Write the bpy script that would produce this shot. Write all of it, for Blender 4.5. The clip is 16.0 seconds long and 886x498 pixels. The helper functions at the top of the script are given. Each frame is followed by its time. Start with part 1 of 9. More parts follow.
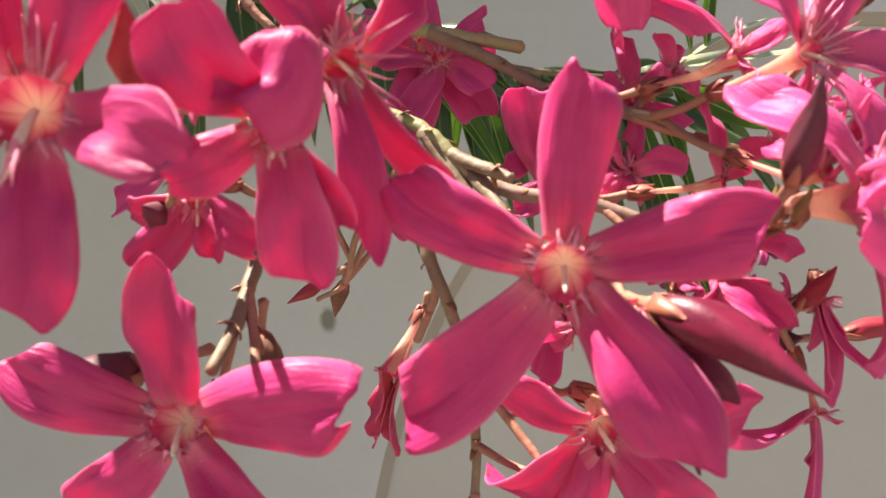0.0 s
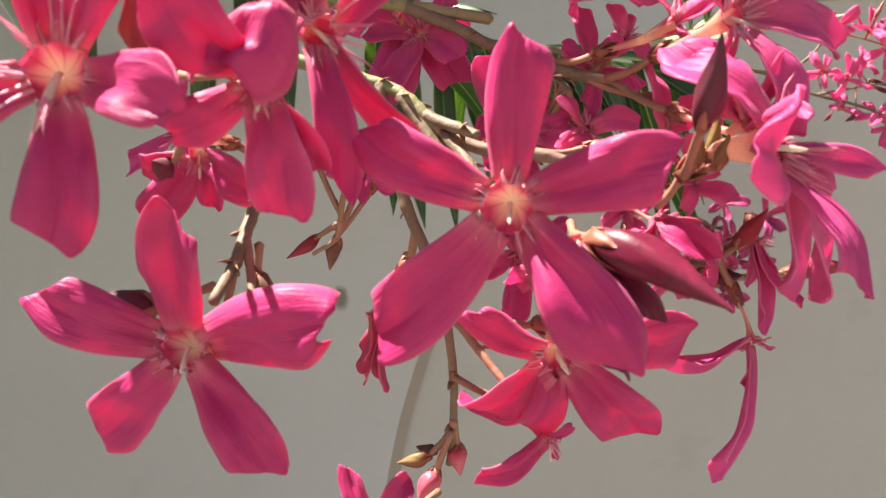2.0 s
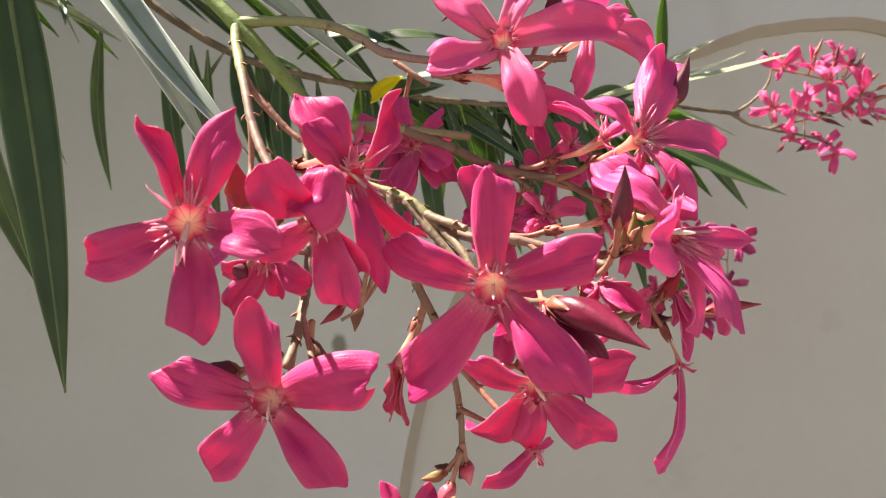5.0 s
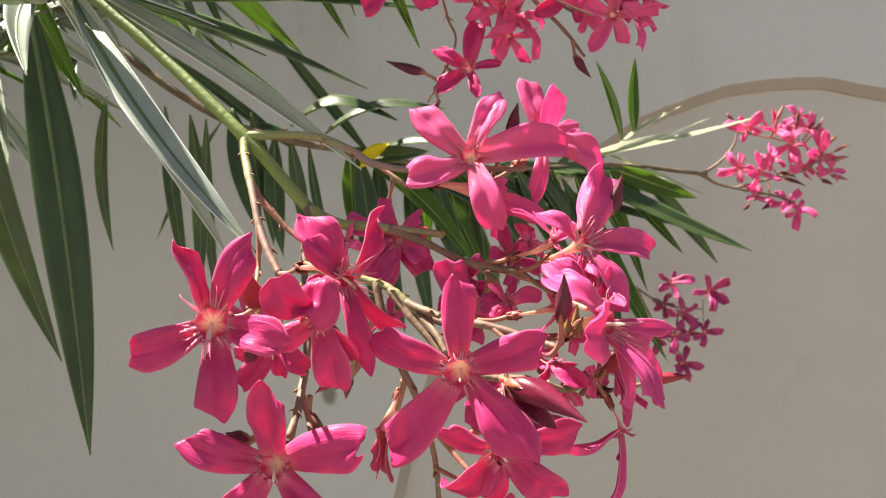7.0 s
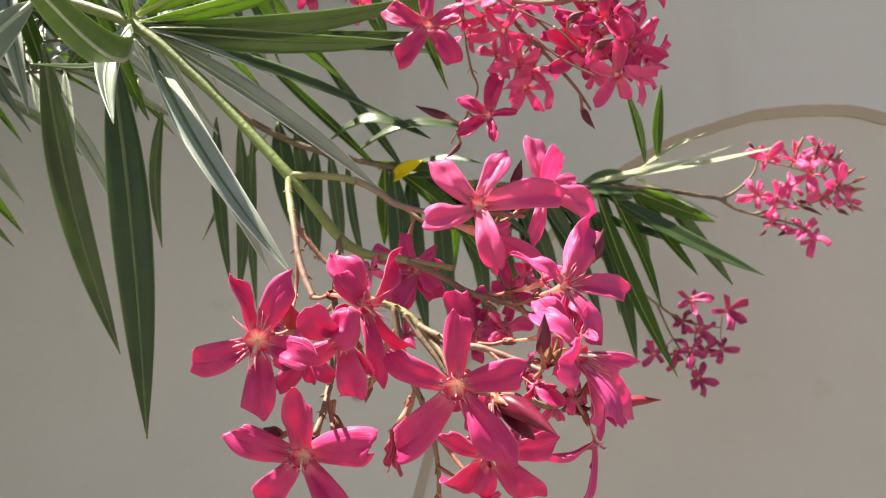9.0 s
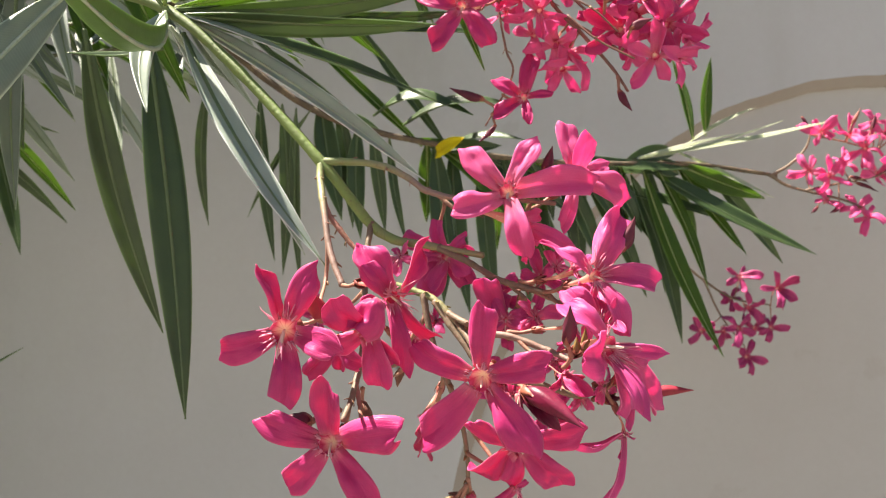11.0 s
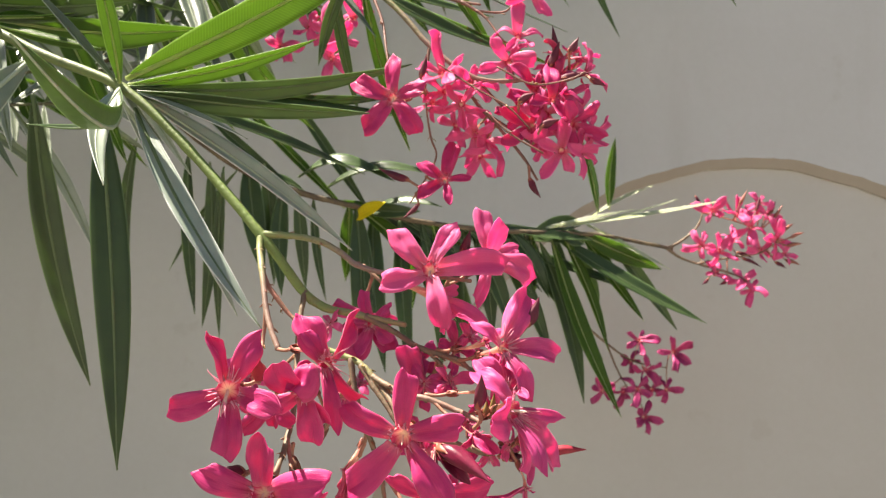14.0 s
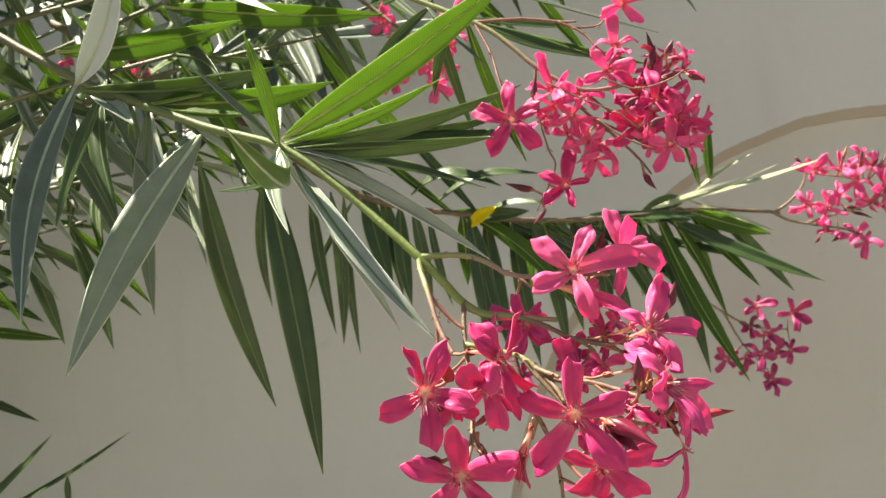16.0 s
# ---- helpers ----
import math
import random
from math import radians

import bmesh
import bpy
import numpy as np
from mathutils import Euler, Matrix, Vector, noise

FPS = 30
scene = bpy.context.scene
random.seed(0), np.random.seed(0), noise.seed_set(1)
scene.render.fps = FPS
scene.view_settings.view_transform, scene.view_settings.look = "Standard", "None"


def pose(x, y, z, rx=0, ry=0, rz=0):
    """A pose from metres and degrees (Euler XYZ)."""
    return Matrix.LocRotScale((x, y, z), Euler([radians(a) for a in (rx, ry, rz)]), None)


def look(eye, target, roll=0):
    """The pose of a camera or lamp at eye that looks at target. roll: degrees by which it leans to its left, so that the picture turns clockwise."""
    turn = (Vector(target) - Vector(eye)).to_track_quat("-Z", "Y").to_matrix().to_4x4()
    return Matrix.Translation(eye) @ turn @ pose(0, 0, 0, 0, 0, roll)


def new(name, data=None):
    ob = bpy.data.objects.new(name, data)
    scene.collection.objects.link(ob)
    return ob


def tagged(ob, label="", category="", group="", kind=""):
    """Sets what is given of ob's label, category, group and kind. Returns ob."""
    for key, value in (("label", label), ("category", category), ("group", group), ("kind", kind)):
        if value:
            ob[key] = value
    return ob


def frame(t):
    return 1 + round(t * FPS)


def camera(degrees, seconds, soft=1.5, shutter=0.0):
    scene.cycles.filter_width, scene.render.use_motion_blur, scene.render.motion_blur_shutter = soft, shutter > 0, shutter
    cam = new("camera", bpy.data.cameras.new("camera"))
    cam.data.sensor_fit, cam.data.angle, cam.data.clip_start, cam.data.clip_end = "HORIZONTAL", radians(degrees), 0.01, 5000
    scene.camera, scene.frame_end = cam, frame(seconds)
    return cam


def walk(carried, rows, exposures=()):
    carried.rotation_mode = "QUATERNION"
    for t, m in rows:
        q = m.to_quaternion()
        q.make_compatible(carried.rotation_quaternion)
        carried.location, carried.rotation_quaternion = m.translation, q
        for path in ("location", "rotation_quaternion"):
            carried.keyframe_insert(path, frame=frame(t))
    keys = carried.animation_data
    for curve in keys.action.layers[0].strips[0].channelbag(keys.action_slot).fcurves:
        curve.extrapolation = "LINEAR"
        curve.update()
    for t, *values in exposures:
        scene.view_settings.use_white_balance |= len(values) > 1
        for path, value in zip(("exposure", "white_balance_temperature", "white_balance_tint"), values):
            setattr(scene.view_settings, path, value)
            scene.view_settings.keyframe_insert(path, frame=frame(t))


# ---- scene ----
cam = camera(55.7, 16.0, 1.05)
PATH = [
    (0, (0.00738, 0.00028, 1.50414), (-0.1056, 1.9965, 1.4558), 1.09),
    (0.5, (0.00950, -0.00031, 1.49906), (-0.1211, 1.9942, 1.4283), 4.31),
    (1, (0.01216, -0.00176, 1.49959), (-0.1164, 1.9932, 1.4403), 3.58),
    (1.5, (0.01575, -0.00763, 1.49832), (-0.1382, 1.9848, 1.4171), 2.27),
    (2, (0.01581, -0.01722, 1.49854), (-0.1316, 1.9753, 1.4087), 0.36),
    (2.5, (0.01545, -0.02797, 1.49913), (-0.1370, 1.9649, 1.4279), -1.07),
    (3, (0.01717, -0.03455, 1.50164), (-0.1201, 1.9597, 1.4361), -1.78),
    (3.5, (0.01549, -0.04439, 1.50339), (-0.1347, 1.9499, 1.4835), -2.67),
    (4, (0.01913, -0.05494, 1.50745), (-0.1188, 1.9402, 1.4879), -3.58),
    (4.2, (0.01888, -0.05805, 1.50716), (-0.1080, 1.9378, 1.4867), -3.39),
    (6.3, (0.01381, -0.09794, 1.51241), (-0.0854, 1.8988, 1.5696), -3.72),
    (6.5, (0.01494, -0.10238, 1.51360), (-0.0821, 1.8942, 1.5788), -3.62),
    (7, (0.02317, -0.11108, 1.52033), (-0.0598, 1.8849, 1.6159), -3.85),
    (7.5, (0.02565, -0.12072, 1.52421), (-0.0904, 1.8724, 1.6429), -3.72),
    (8, (0.03340, -0.13613, 1.53008), (-0.0746, 1.8560, 1.6710), -3.28),
    (8.5, (0.03483, -0.14831, 1.53008), (-0.1229, 1.8421, 1.6455), -2.20),
    (9, (0.03510, -0.15754, 1.52996), (-0.1325, 1.8331, 1.6259), -1.14),
    (9.2, (0.03338, -0.16166, 1.52988), (-0.1687, 1.8263, 1.6152), -1.13),
    (11.3, (0.04476, -0.15536, 1.53833), (-0.2421, 1.8238, 1.5657), -0.88),
    (11.5, (0.04640, -0.15533, 1.54003), (-0.2166, 1.8269, 1.5807), -0.60),
    (12, (0.05189, -0.15627, 1.54182), (-0.1627, 1.8314, 1.5983), 0.18),
    (12.5, (0.05486, -0.16241, 1.54088), (-0.0823, 1.8315, 1.6150), 0.99),
    (13, (0.05545, -0.16953, 1.54060), (-0.0283, 1.8268, 1.6269), 1.00),
    (13.5, (0.04935, -0.18051, 1.54363), (-0.0002, 1.8147, 1.6728), 1.20),
    (14, (0.04146, -0.19451, 1.54295), (-0.0379, 1.7981, 1.6953), 0.89),
    (14.5, (0.03109, -0.20973, 1.54598), (-0.1079, 1.7789, 1.7074), 0.45),
    (15, (0.02434, -0.22033, 1.54466), (-0.1580, 1.7644, 1.7109), -1.11),
    (15.5, (0.02389, -0.23116, 1.54738), (-0.2106, 1.7490, 1.7024), -4.04),
    (16, (0.02260, -0.24698, 1.54698), (-0.2753, 1.7249, 1.6979), -6.29),
]
cam.data.dof.use_dof, cam.data.dof.focus_distance, cam.data.dof.aperture_fstop = True, 0.240, 44.0
walk(cam, [(t, look(eye, target, roll)) for t, eye, target, roll in PATH], [(0.0, 1.77, 7200, 13), (9.2, 1.76, 7250, 13), (11.3, 1.78, 7050, 14), (13.0, 1.78, 7050, 14), (14.2, 1.77, 7350, 11), (15.2, 1.77, 7600, 8), (16.0, 1.77, 7600, 7)])


# ---- world, sun ----
SUN_EL, SUN_AZ = 64.0, -81.0          # the sun stands high on the left, a little behind the wall; azimuth from +y towards +x
world = bpy.data.worlds.new("world")
scene.world = world
world.use_nodes = True
wn = world.node_tree.nodes
sky = wn.new("ShaderNodeTexSky")
sky.sky_type = "NISHITA"
sky.sun_disc = False
sky.sun_elevation = radians(SUN_EL)
sky.sun_rotation = radians(SUN_AZ)
world.node_tree.links.new(sky.outputs[0], wn["Background"].inputs[0])
wn["Background"].inputs[1].default_value = 0.037
sun = new("sun", bpy.data.lights.new("sun", "SUN"))
sun.data.energy = 5.0
sun.data.angle = radians(0.5)
sun.data.color = (1.0, 0.96, 0.90)
sun_way = Vector((math.sin(radians(SUN_AZ)) * math.cos(radians(SUN_EL)), math.cos(radians(SUN_AZ)) * math.cos(radians(SUN_EL)), math.sin(radians(SUN_EL))))
sun.matrix_world = look(sun_way * 20, (0, 0, 0))


# ---- materials ----
def node_mat(name):
    m = bpy.data.materials.new(name)
    m.use_nodes = True
    nt = m.node_tree
    return m, nt, nt.nodes["Principled BSDF"], nt.nodes["Material Output"]


def add(nt, kind, **inputs):
    n = nt.nodes.new(kind)
    for k, v in inputs.items():
        n.inputs[k.replace("_", " ")].default_value = v
    return n


def ramp(nt, fac, stops):
    n = nt.nodes.new("ShaderNodeValToRGB")
    while len(n.color_ramp.elements) < len(stops):
        n.color_ramp.elements.new(0.5)
    for e, (p, c) in zip(n.color_ramp.elements, stops):
        e.position, e.color = p, (*c, 1)
    nt.links.new(fac, n.inputs[0])
    return n.outputs[0]


def mixc(nt, fac, a, b, blend="MIX"):
    n = nt.nodes.new("ShaderNodeMix")
    n.data_type, n.blend_type = "RGBA", blend
    for v, i in ((fac, 0), (a, 6), (b, 7)):
        if isinstance(v, (int, float)):
            n.inputs[i].default_value = v
        elif isinstance(v, tuple):
            n.inputs[i].default_value = (*v, 1)
        else:
            nt.links.new(v, n.inputs[i])
    return n.outputs[2]


def calc(nt, op, a, b=0.0, c=0.0):
    n = nt.nodes.new("ShaderNodeMath")
    n.operation = op
    for i, v in enumerate((a, b, c)):
        if isinstance(v, (int, float)):
            n.inputs[i].default_value = v
        else:
            nt.links.new(v, n.inputs[i])
    return n.outputs[0]


def uv_of(nt):
    n = nt.nodes.new("ShaderNodeUVMap")
    s = nt.nodes.new("ShaderNodeSeparateXYZ")
    nt.links.new(n.outputs[0], s.inputs[0])
    return n.outputs[0], s.outputs[0], s.outputs[1]


def object_noise(nt, scale, detail=4.0, rough=0.55):
    tc = nt.nodes.new("ShaderNodeTexCoord")
    n = add(nt, "ShaderNodeTexNoise", Scale=scale, Detail=detail, Roughness=rough)
    nt.links.new(tc.outputs["Object"], n.inputs["Vector"])
    return n.outputs[0]


def island(nt):
    return nt.nodes.new("ShaderNodeObjectInfo").outputs["Random"]


def bump(nt, height, strength, distance, shader):
    b = add(nt, "ShaderNodeBump", Strength=strength, Distance=distance)
    nt.links.new(height, b.inputs["Height"])
    nt.links.new(b.outputs[0], shader.inputs["Normal"])
    return b.outputs[0]


def thin(nt, shader, out, color, share, tint=(1, 1, 1), pale=0.5):
    """Lets light through a thin petal or leaf."""
    t = nt.nodes.new("ShaderNodeBsdfTranslucent")
    g = add(nt, "ShaderNodeGamma", Gamma=pale)       # each of the two skins takes its share of the colour
    nt.links.new(mixc(nt, 1.0, color, tint, "MULTIPLY"), g.inputs[0])
    nt.links.new(g.outputs[0], t.inputs[0])
    m = nt.nodes.new("ShaderNodeMixShader")
    m.inputs[0].default_value = share
    nt.links.new(shader.outputs[0], m.inputs[1])
    nt.links.new(t.outputs[0], m.inputs[2])
    nt.links.new(m.outputs[0], out.inputs[0])


def petal_material(name, base, tip, vein, share=0.36, rough=0.44, glow=(0.93, 0.40, 0.33)):
    m, nt, p, out = node_mat(name)
    uv, u, v = uv_of(nt)
    along = ramp(nt, v, ((0.0, glow), (0.07, tuple(0.42 * a + 0.58 * b for a, b in zip(glow, base))), (0.17, base), (0.32, tuple(0.4 * a + 0.6 * b for a, b in zip(base, tip))), (0.5, tip)))
    sc = nt.nodes.new("ShaderNodeMapping")
    sc.inputs["Scale"].default_value = (44.0, 2.2, 1.0)
    nt.links.new(uv, sc.inputs[0])
    n = add(nt, "ShaderNodeTexNoise", Scale=1.0, Detail=3.0, Distortion=0.4)
    nt.links.new(sc.outputs[0], n.inputs["Vector"])
    fine = ramp(nt, n.outputs[0], ((0.38, (0, 0, 0)), (0.62, (1, 1, 1))))
    col = mixc(nt, calc(nt, "MULTIPLY", fine, 0.22), along, vein)
    mark = ramp(nt, calc(nt, "ABSOLUTE", calc(nt, "SINE", calc(nt, "MULTIPLY_ADD", n.outputs[0], 0.5, calc(nt, "MULTIPLY", u, 5 * math.pi)))), ((0.0, (1, 1, 1)), (0.16, (0, 0, 0))))
    near = ramp(nt, v, ((0.0, (0.9, 0.9, 0.9)), (0.06, (1, 1, 1)), (0.16, (0, 0, 0))))
    col = mixc(nt, calc(nt, "MULTIPLY", calc(nt, "MULTIPLY", mark, near), 0.5), col, (0.35, 0.01, 0.06))
    side = calc(nt, "ABSOLUTE", calc(nt, "SUBTRACT", u, 0.5))
    # pale rim: the highlight along the petal's edges, put into the colour
    col = mixc(nt, calc(nt, "MULTIPLY", ramp(nt, side, ((0.36, (0, 0, 0)), (0.465, (0.28, 0.28, 0.28)), (0.5, (1, 1, 1)))), 0.8), col, tuple(min(1, c * 1.05 + 0.24) for c in tip))
    blot = ramp(nt, object_noise(nt, 150.0, 2.0), ((0.38, (0, 0, 0)), (0.66, (1, 1, 1))))
    col = mixc(nt, calc(nt, "MULTIPLY", blot, 0.26), col, tuple(min(1, c * 1.25 + 0.05) for c in tip))
    col = mixc(nt, calc(nt, "MULTIPLY", island(nt), 0.25), col, vein)
    grain = object_noise(nt, 1900.0, 2.0)
    col = mixc(nt, calc(nt, "MULTIPLY", ramp(nt, grain, ((0.4, (0, 0, 0)), (0.65, (1, 1, 1)))), 0.14), col, vein)
    # the skin scatters paler light than what shines through the petal; the brightest copy has highlights mixed in
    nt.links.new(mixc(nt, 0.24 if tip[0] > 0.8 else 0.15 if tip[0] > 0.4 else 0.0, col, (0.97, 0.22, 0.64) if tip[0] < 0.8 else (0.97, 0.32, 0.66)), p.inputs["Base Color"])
    p.inputs["Roughness"].default_value = rough
    p.inputs["Specular IOR Level"].default_value = 0.38
    p.inputs["Sheen Weight"].default_value = 0.15 if tip[0] > 0.3 else 0.02
    p.inputs["Sheen Roughness"].default_value = 0.45
    p.inputs["Sheen Tint"].default_value = (1.0, 0.5, 0.78, 1)
    wide = nt.nodes.new("ShaderNodeMapping")
    wide.inputs["Scale"].default_value = (6.5, 1.5, 1.0)
    nt.links.new(uv, wide.inputs[0])
    pleat = add(nt, "ShaderNodeTexNoise", Scale=1.0, Detail=2.0, Distortion=0.7)
    nt.links.new(wide.outputs[0], pleat.inputs["Vector"])
    relief = calc(nt, "MULTIPLY_ADD", grain, 0.12, calc(nt, "MULTIPLY", n.outputs[0], 0.16))
    bump(nt, calc(nt, "ADD", relief, pleat.outputs[0]), 0.55, 0.0011, p)
    thin(nt, p, out, col, share, (1.0, 0.42, 0.74) if tip[0] < 0.7 else (1.0, 0.72, 0.92), 0.85)
    return m


M_PETAL = petal_material("petal_pink", (0.68, 0.029, 0.140), (0.66, 0.007, 0.150), (0.36, 0.004, 0.072), 0.38)
M_PETAL_DARK = petal_material("petal_crimson", (0.29, 0.018, 0.06), (0.21, 0.006, 0.048), (0.10, 0.003, 0.022), 0.25, 0.42)
# mauve pink, lightened so that light on the inner flowers sits in the colour
M_PETAL_MAUVE_LIT = petal_material("petal_mauve_pink_lit", (0.80, 0.15, 0.29), (0.79, 0.085, 0.31), (0.50, 0.022, 0.16), 0.45)
# darker copy of the pink: the wall's shade put into the low cluster's colour
M_PETAL_SHADED = petal_material("petal_pink_shaded", (0.50, 0.04, 0.125), (0.44, 0.018, 0.12), (0.25, 0.006, 0.06), 0.32)
M_PETAL_WILT = petal_material("petal_wilted", (0.80, 0.24, 0.12), (0.68, 0.045, 0.115), (0.32, 0.015, 0.04), 0.4)
# bright copy of the pink: sunlight and highlights put into the colour
M_PETAL_SUNLIT = petal_material("petal_sunlit", (0.96, 0.34, 0.46), (0.96, 0.17, 0.44), (0.68, 0.040, 0.20), 0.58)


def throat_material():
    m, nt, p, out = node_mat("throat_peach")
    uv, u, v = uv_of(nt)
    col = ramp(nt, v, ((0.0, (0.96, 0.88, 0.64)), (0.14, (0.96, 0.78, 0.57)), (0.28, (0.93, 0.55, 0.47)), (0.40, (0.85, 0.27, 0.34)), (0.50, (0.72, 0.08, 0.20))))
    w = calc(nt, "ABSOLUTE", calc(nt, "SINE", calc(nt, "MULTIPLY", u, 10 * math.pi)))
    line = ramp(nt, w, ((0.0, (1, 1, 1)), (0.42, (0, 0, 0))))
    col = mixc(nt, calc(nt, "MULTIPLY", line, calc(nt, "MULTIPLY_ADD", v, 1.4, 0.15)), col, (0.62, 0.05, 0.10))
    nt.links.new(col, p.inputs["Base Color"])
    p.inputs["Roughness"].default_value = 0.8
    p.inputs["Specular IOR Level"].default_value = 0.1
    thin(nt, p, out, col, 0.15, (1, 1, 1), 0.9)
    return m


M_THROAT = throat_material()


def plain_material(name, a, b, scale, rough=0.55, share=0.0, bumpy=0.3, depth=0.0004):
    m, nt, p, out = node_mat(name)
    n = object_noise(nt, scale)
    col = mixc(nt, ramp(nt, n, ((0.35, (0, 0, 0)), (0.65, (1, 1, 1)))), a, b)
    marks = ramp(nt, object_noise(nt, scale * 7, 3.0), ((0.58, (0, 0, 0)), (0.70, (1, 1, 1))))
    col = mixc(nt, calc(nt, "MULTIPLY", marks, 0.45), col, tuple(c * 0.45 for c in b))
    nt.links.new(col, p.inputs["Base Color"])
    p.inputs["Roughness"].default_value = rough
    bump(nt, object_noise(nt, scale * 4), bumpy, depth, p)
    if share:
        thin(nt, p, out, col, share)
    return m


M_TUBE = plain_material("corolla_tube", (0.85, 0.32, 0.30), (0.90, 0.52, 0.35), 180, 0.5, 0.5)
M_CORONA = plain_material("corona_fringe", (0.90, 0.46, 0.56), (0.84, 0.18, 0.34), 300, 0.5, 0.4)
M_STAMEN = plain_material("stamen_cream", (0.92, 0.82, 0.68), (0.92, 0.70, 0.58), 300, 0.8, 0.35)
M_BUD_RED = plain_material("bud_red", (0.40, 0.028, 0.045), (0.28, 0.016, 0.035), 140, 0.55, 0.15)
M_ROLLED = plain_material("petal_rolled_crimson", (0.24, 0.014, 0.052), (0.13, 0.008, 0.032), 110, 0.42, 0.12)
M_CALYX = plain_material("calyx_maroon", (0.20, 0.04, 0.04), (0.36, 0.12, 0.07), 160, 0.5)
M_BUD = plain_material("bud_maroon", (0.085, 0.008, 0.022), (0.15, 0.014, 0.036), 120, 0.6, 0.1)
M_BUD_PALE = plain_material("bud_pink_tip", (0.75, 0.20, 0.26), (0.62, 0.07, 0.14), 160, 0.45, 0.2)
M_SCALE = plain_material("bud_scale", (0.20, 0.16, 0.04), (0.24, 0.07, 0.04), 200, 0.55)
M_DRY = plain_material("dried_brown", (0.10, 0.04, 0.025), (0.22, 0.10, 0.06), 200, 0.8)
M_TWIG = plain_material("twig_tan", (0.225, 0.165, 0.10), (0.165, 0.108, 0.07), 130, 0.6, 0.0, 0.6, 0.0006)
M_TWIG_RED = plain_material("twig_reddish", (0.38, 0.17, 0.12), (0.27, 0.15, 0.09), 130, 0.55, 0.0, 0.5, 0.0006)
M_SHOOT = plain_material("shoot_green_brown", (0.11, 0.13, 0.05), (0.09, 0.085, 0.045), 90, 0.5, 0.0, 0.4, 0.0004)
M_TWIG_BROWN = plain_material("twig_red_brown", (0.25, 0.115, 0.085), (0.18, 0.085, 0.06), 130, 0.55, 0.0, 0.5, 0.0005)
M_TWIG_GREEN = plain_material("twig_green", (0.27, 0.33, 0.09), (0.20, 0.26, 0.07), 90, 0.45, 0.0, 0.4, 0.0004)


def young_twig(name, stops):
    m, nt, p, out = node_mat(name)
    uv, u, v = uv_of(nt)
    n = object_noise(nt, 140.0)
    way = calc(nt, "ADD", v, calc(nt, "MULTIPLY", calc(nt, "SUBTRACT", n, 0.5), 0.35))
    col = ramp(nt, way, stops)
    marks = ramp(nt, object_noise(nt, 900.0, 3.0), ((0.56, (0, 0, 0)), (0.68, (1, 1, 1))))
    col = mixc(nt, calc(nt, "MULTIPLY", marks, 0.4), col, (0.13, 0.085, 0.05))
    nt.links.new(col, p.inputs["Base Color"])
    p.inputs["Roughness"].default_value = 0.55
    bump(nt, object_noise(nt, 520.0), 0.5, 0.0006, p)
    return m


M_TWIG_YOUNG = young_twig("twig_green_to_tan", ((0.10, (0.21, 0.25, 0.085)), (0.32, (0.27, 0.245, 0.12)), (0.48, (0.29, 0.195, 0.145)), (0.95, (0.24, 0.145, 0.11))))
# brown, green and tan are its own; shade on the left darkens the first stops
M_STEM = young_twig("stem_green_tan_tip", ((0.0, (0.10, 0.085, 0.045)), (0.25, (0.095, 0.125, 0.04)), (0.72, (0.20, 0.285, 0.07)), (0.90, (0.26, 0.23, 0.11))))
M_BARK = plain_material("bark_brown", (0.17, 0.125, 0.07), (0.10, 0.07, 0.045), 120, 0.7, 0.0, 0.7, 0.0008)
M_YELLOW = plain_material("leaf_yellow", (0.98, 0.84, 0.03), (0.95, 0.76, 0.03), 90, 0.5, 0.5)


def leaf_material(name, a, b, share, rough, spec=0.5, trans=(1.7, 1.9, 0.7), bumpy=0.3, veined=0.07):
    m, nt, p, out = node_mat(name)
    uv, u, v = uv_of(nt)
    side = calc(nt, "ABSOLUTE", calc(nt, "SUBTRACT", u, 0.5))
    rib = calc(nt, "SINE", calc(nt, "ADD", calc(nt, "MULTIPLY", v, 620.0), calc(nt, "MULTIPLY", side, -55.0)))
    veins = ramp(nt, calc(nt, "MULTIPLY_ADD", rib, 0.5, 0.5), ((0.55, (0, 0, 0)), (1.0, (1, 1, 1))))
    n = object_noise(nt, 60.0)
    col = mixc(nt, ramp(nt, n, ((0.3, (0, 0, 0)), (0.7, (1, 1, 1)))), a, b)
    col = mixc(nt, calc(nt, "MULTIPLY", veins, veined), col, tuple(min(1, c * 1.7) for c in b))
    col = mixc(nt, calc(nt, "MULTIPLY", island(nt), 0.35), col, tuple(c * 0.75 for c in a))
    # the leaf's own pale margin, with the glossy edge highlight coloured in
    margin = ramp(nt, side, ((0.455, (0, 0, 0)), (0.49, (1, 1, 1))))
    col = mixc(nt, calc(nt, "MULTIPLY", margin, 0.55), col, tuple(min(1, 0.10 + 2.6 * c) for c in b))
    spots = ramp(nt, object_noise(nt, 420.0, 2.0), ((0.70, (0, 0, 0)), (0.76, (1, 1, 1))))
    col = mixc(nt, calc(nt, "MULTIPLY", spots, 0.35), col, (0.10, 0.09, 0.03))
    nt.links.new(col, p.inputs["Base Color"])
    p.inputs["Roughness"].default_value = rough
    p.inputs["Specular IOR Level"].default_value = spec
    nb = calc(nt, "ADD", calc(nt, "MULTIPLY", rib, min(0.12, veined * 0.3)), object_noise(nt, 240.0))
    bump(nt, nb, bumpy, 0.0005, p)
    thin(nt, p, out, col, share, tuple(min(1.0, c / 1.9) for c in trans))
    return m


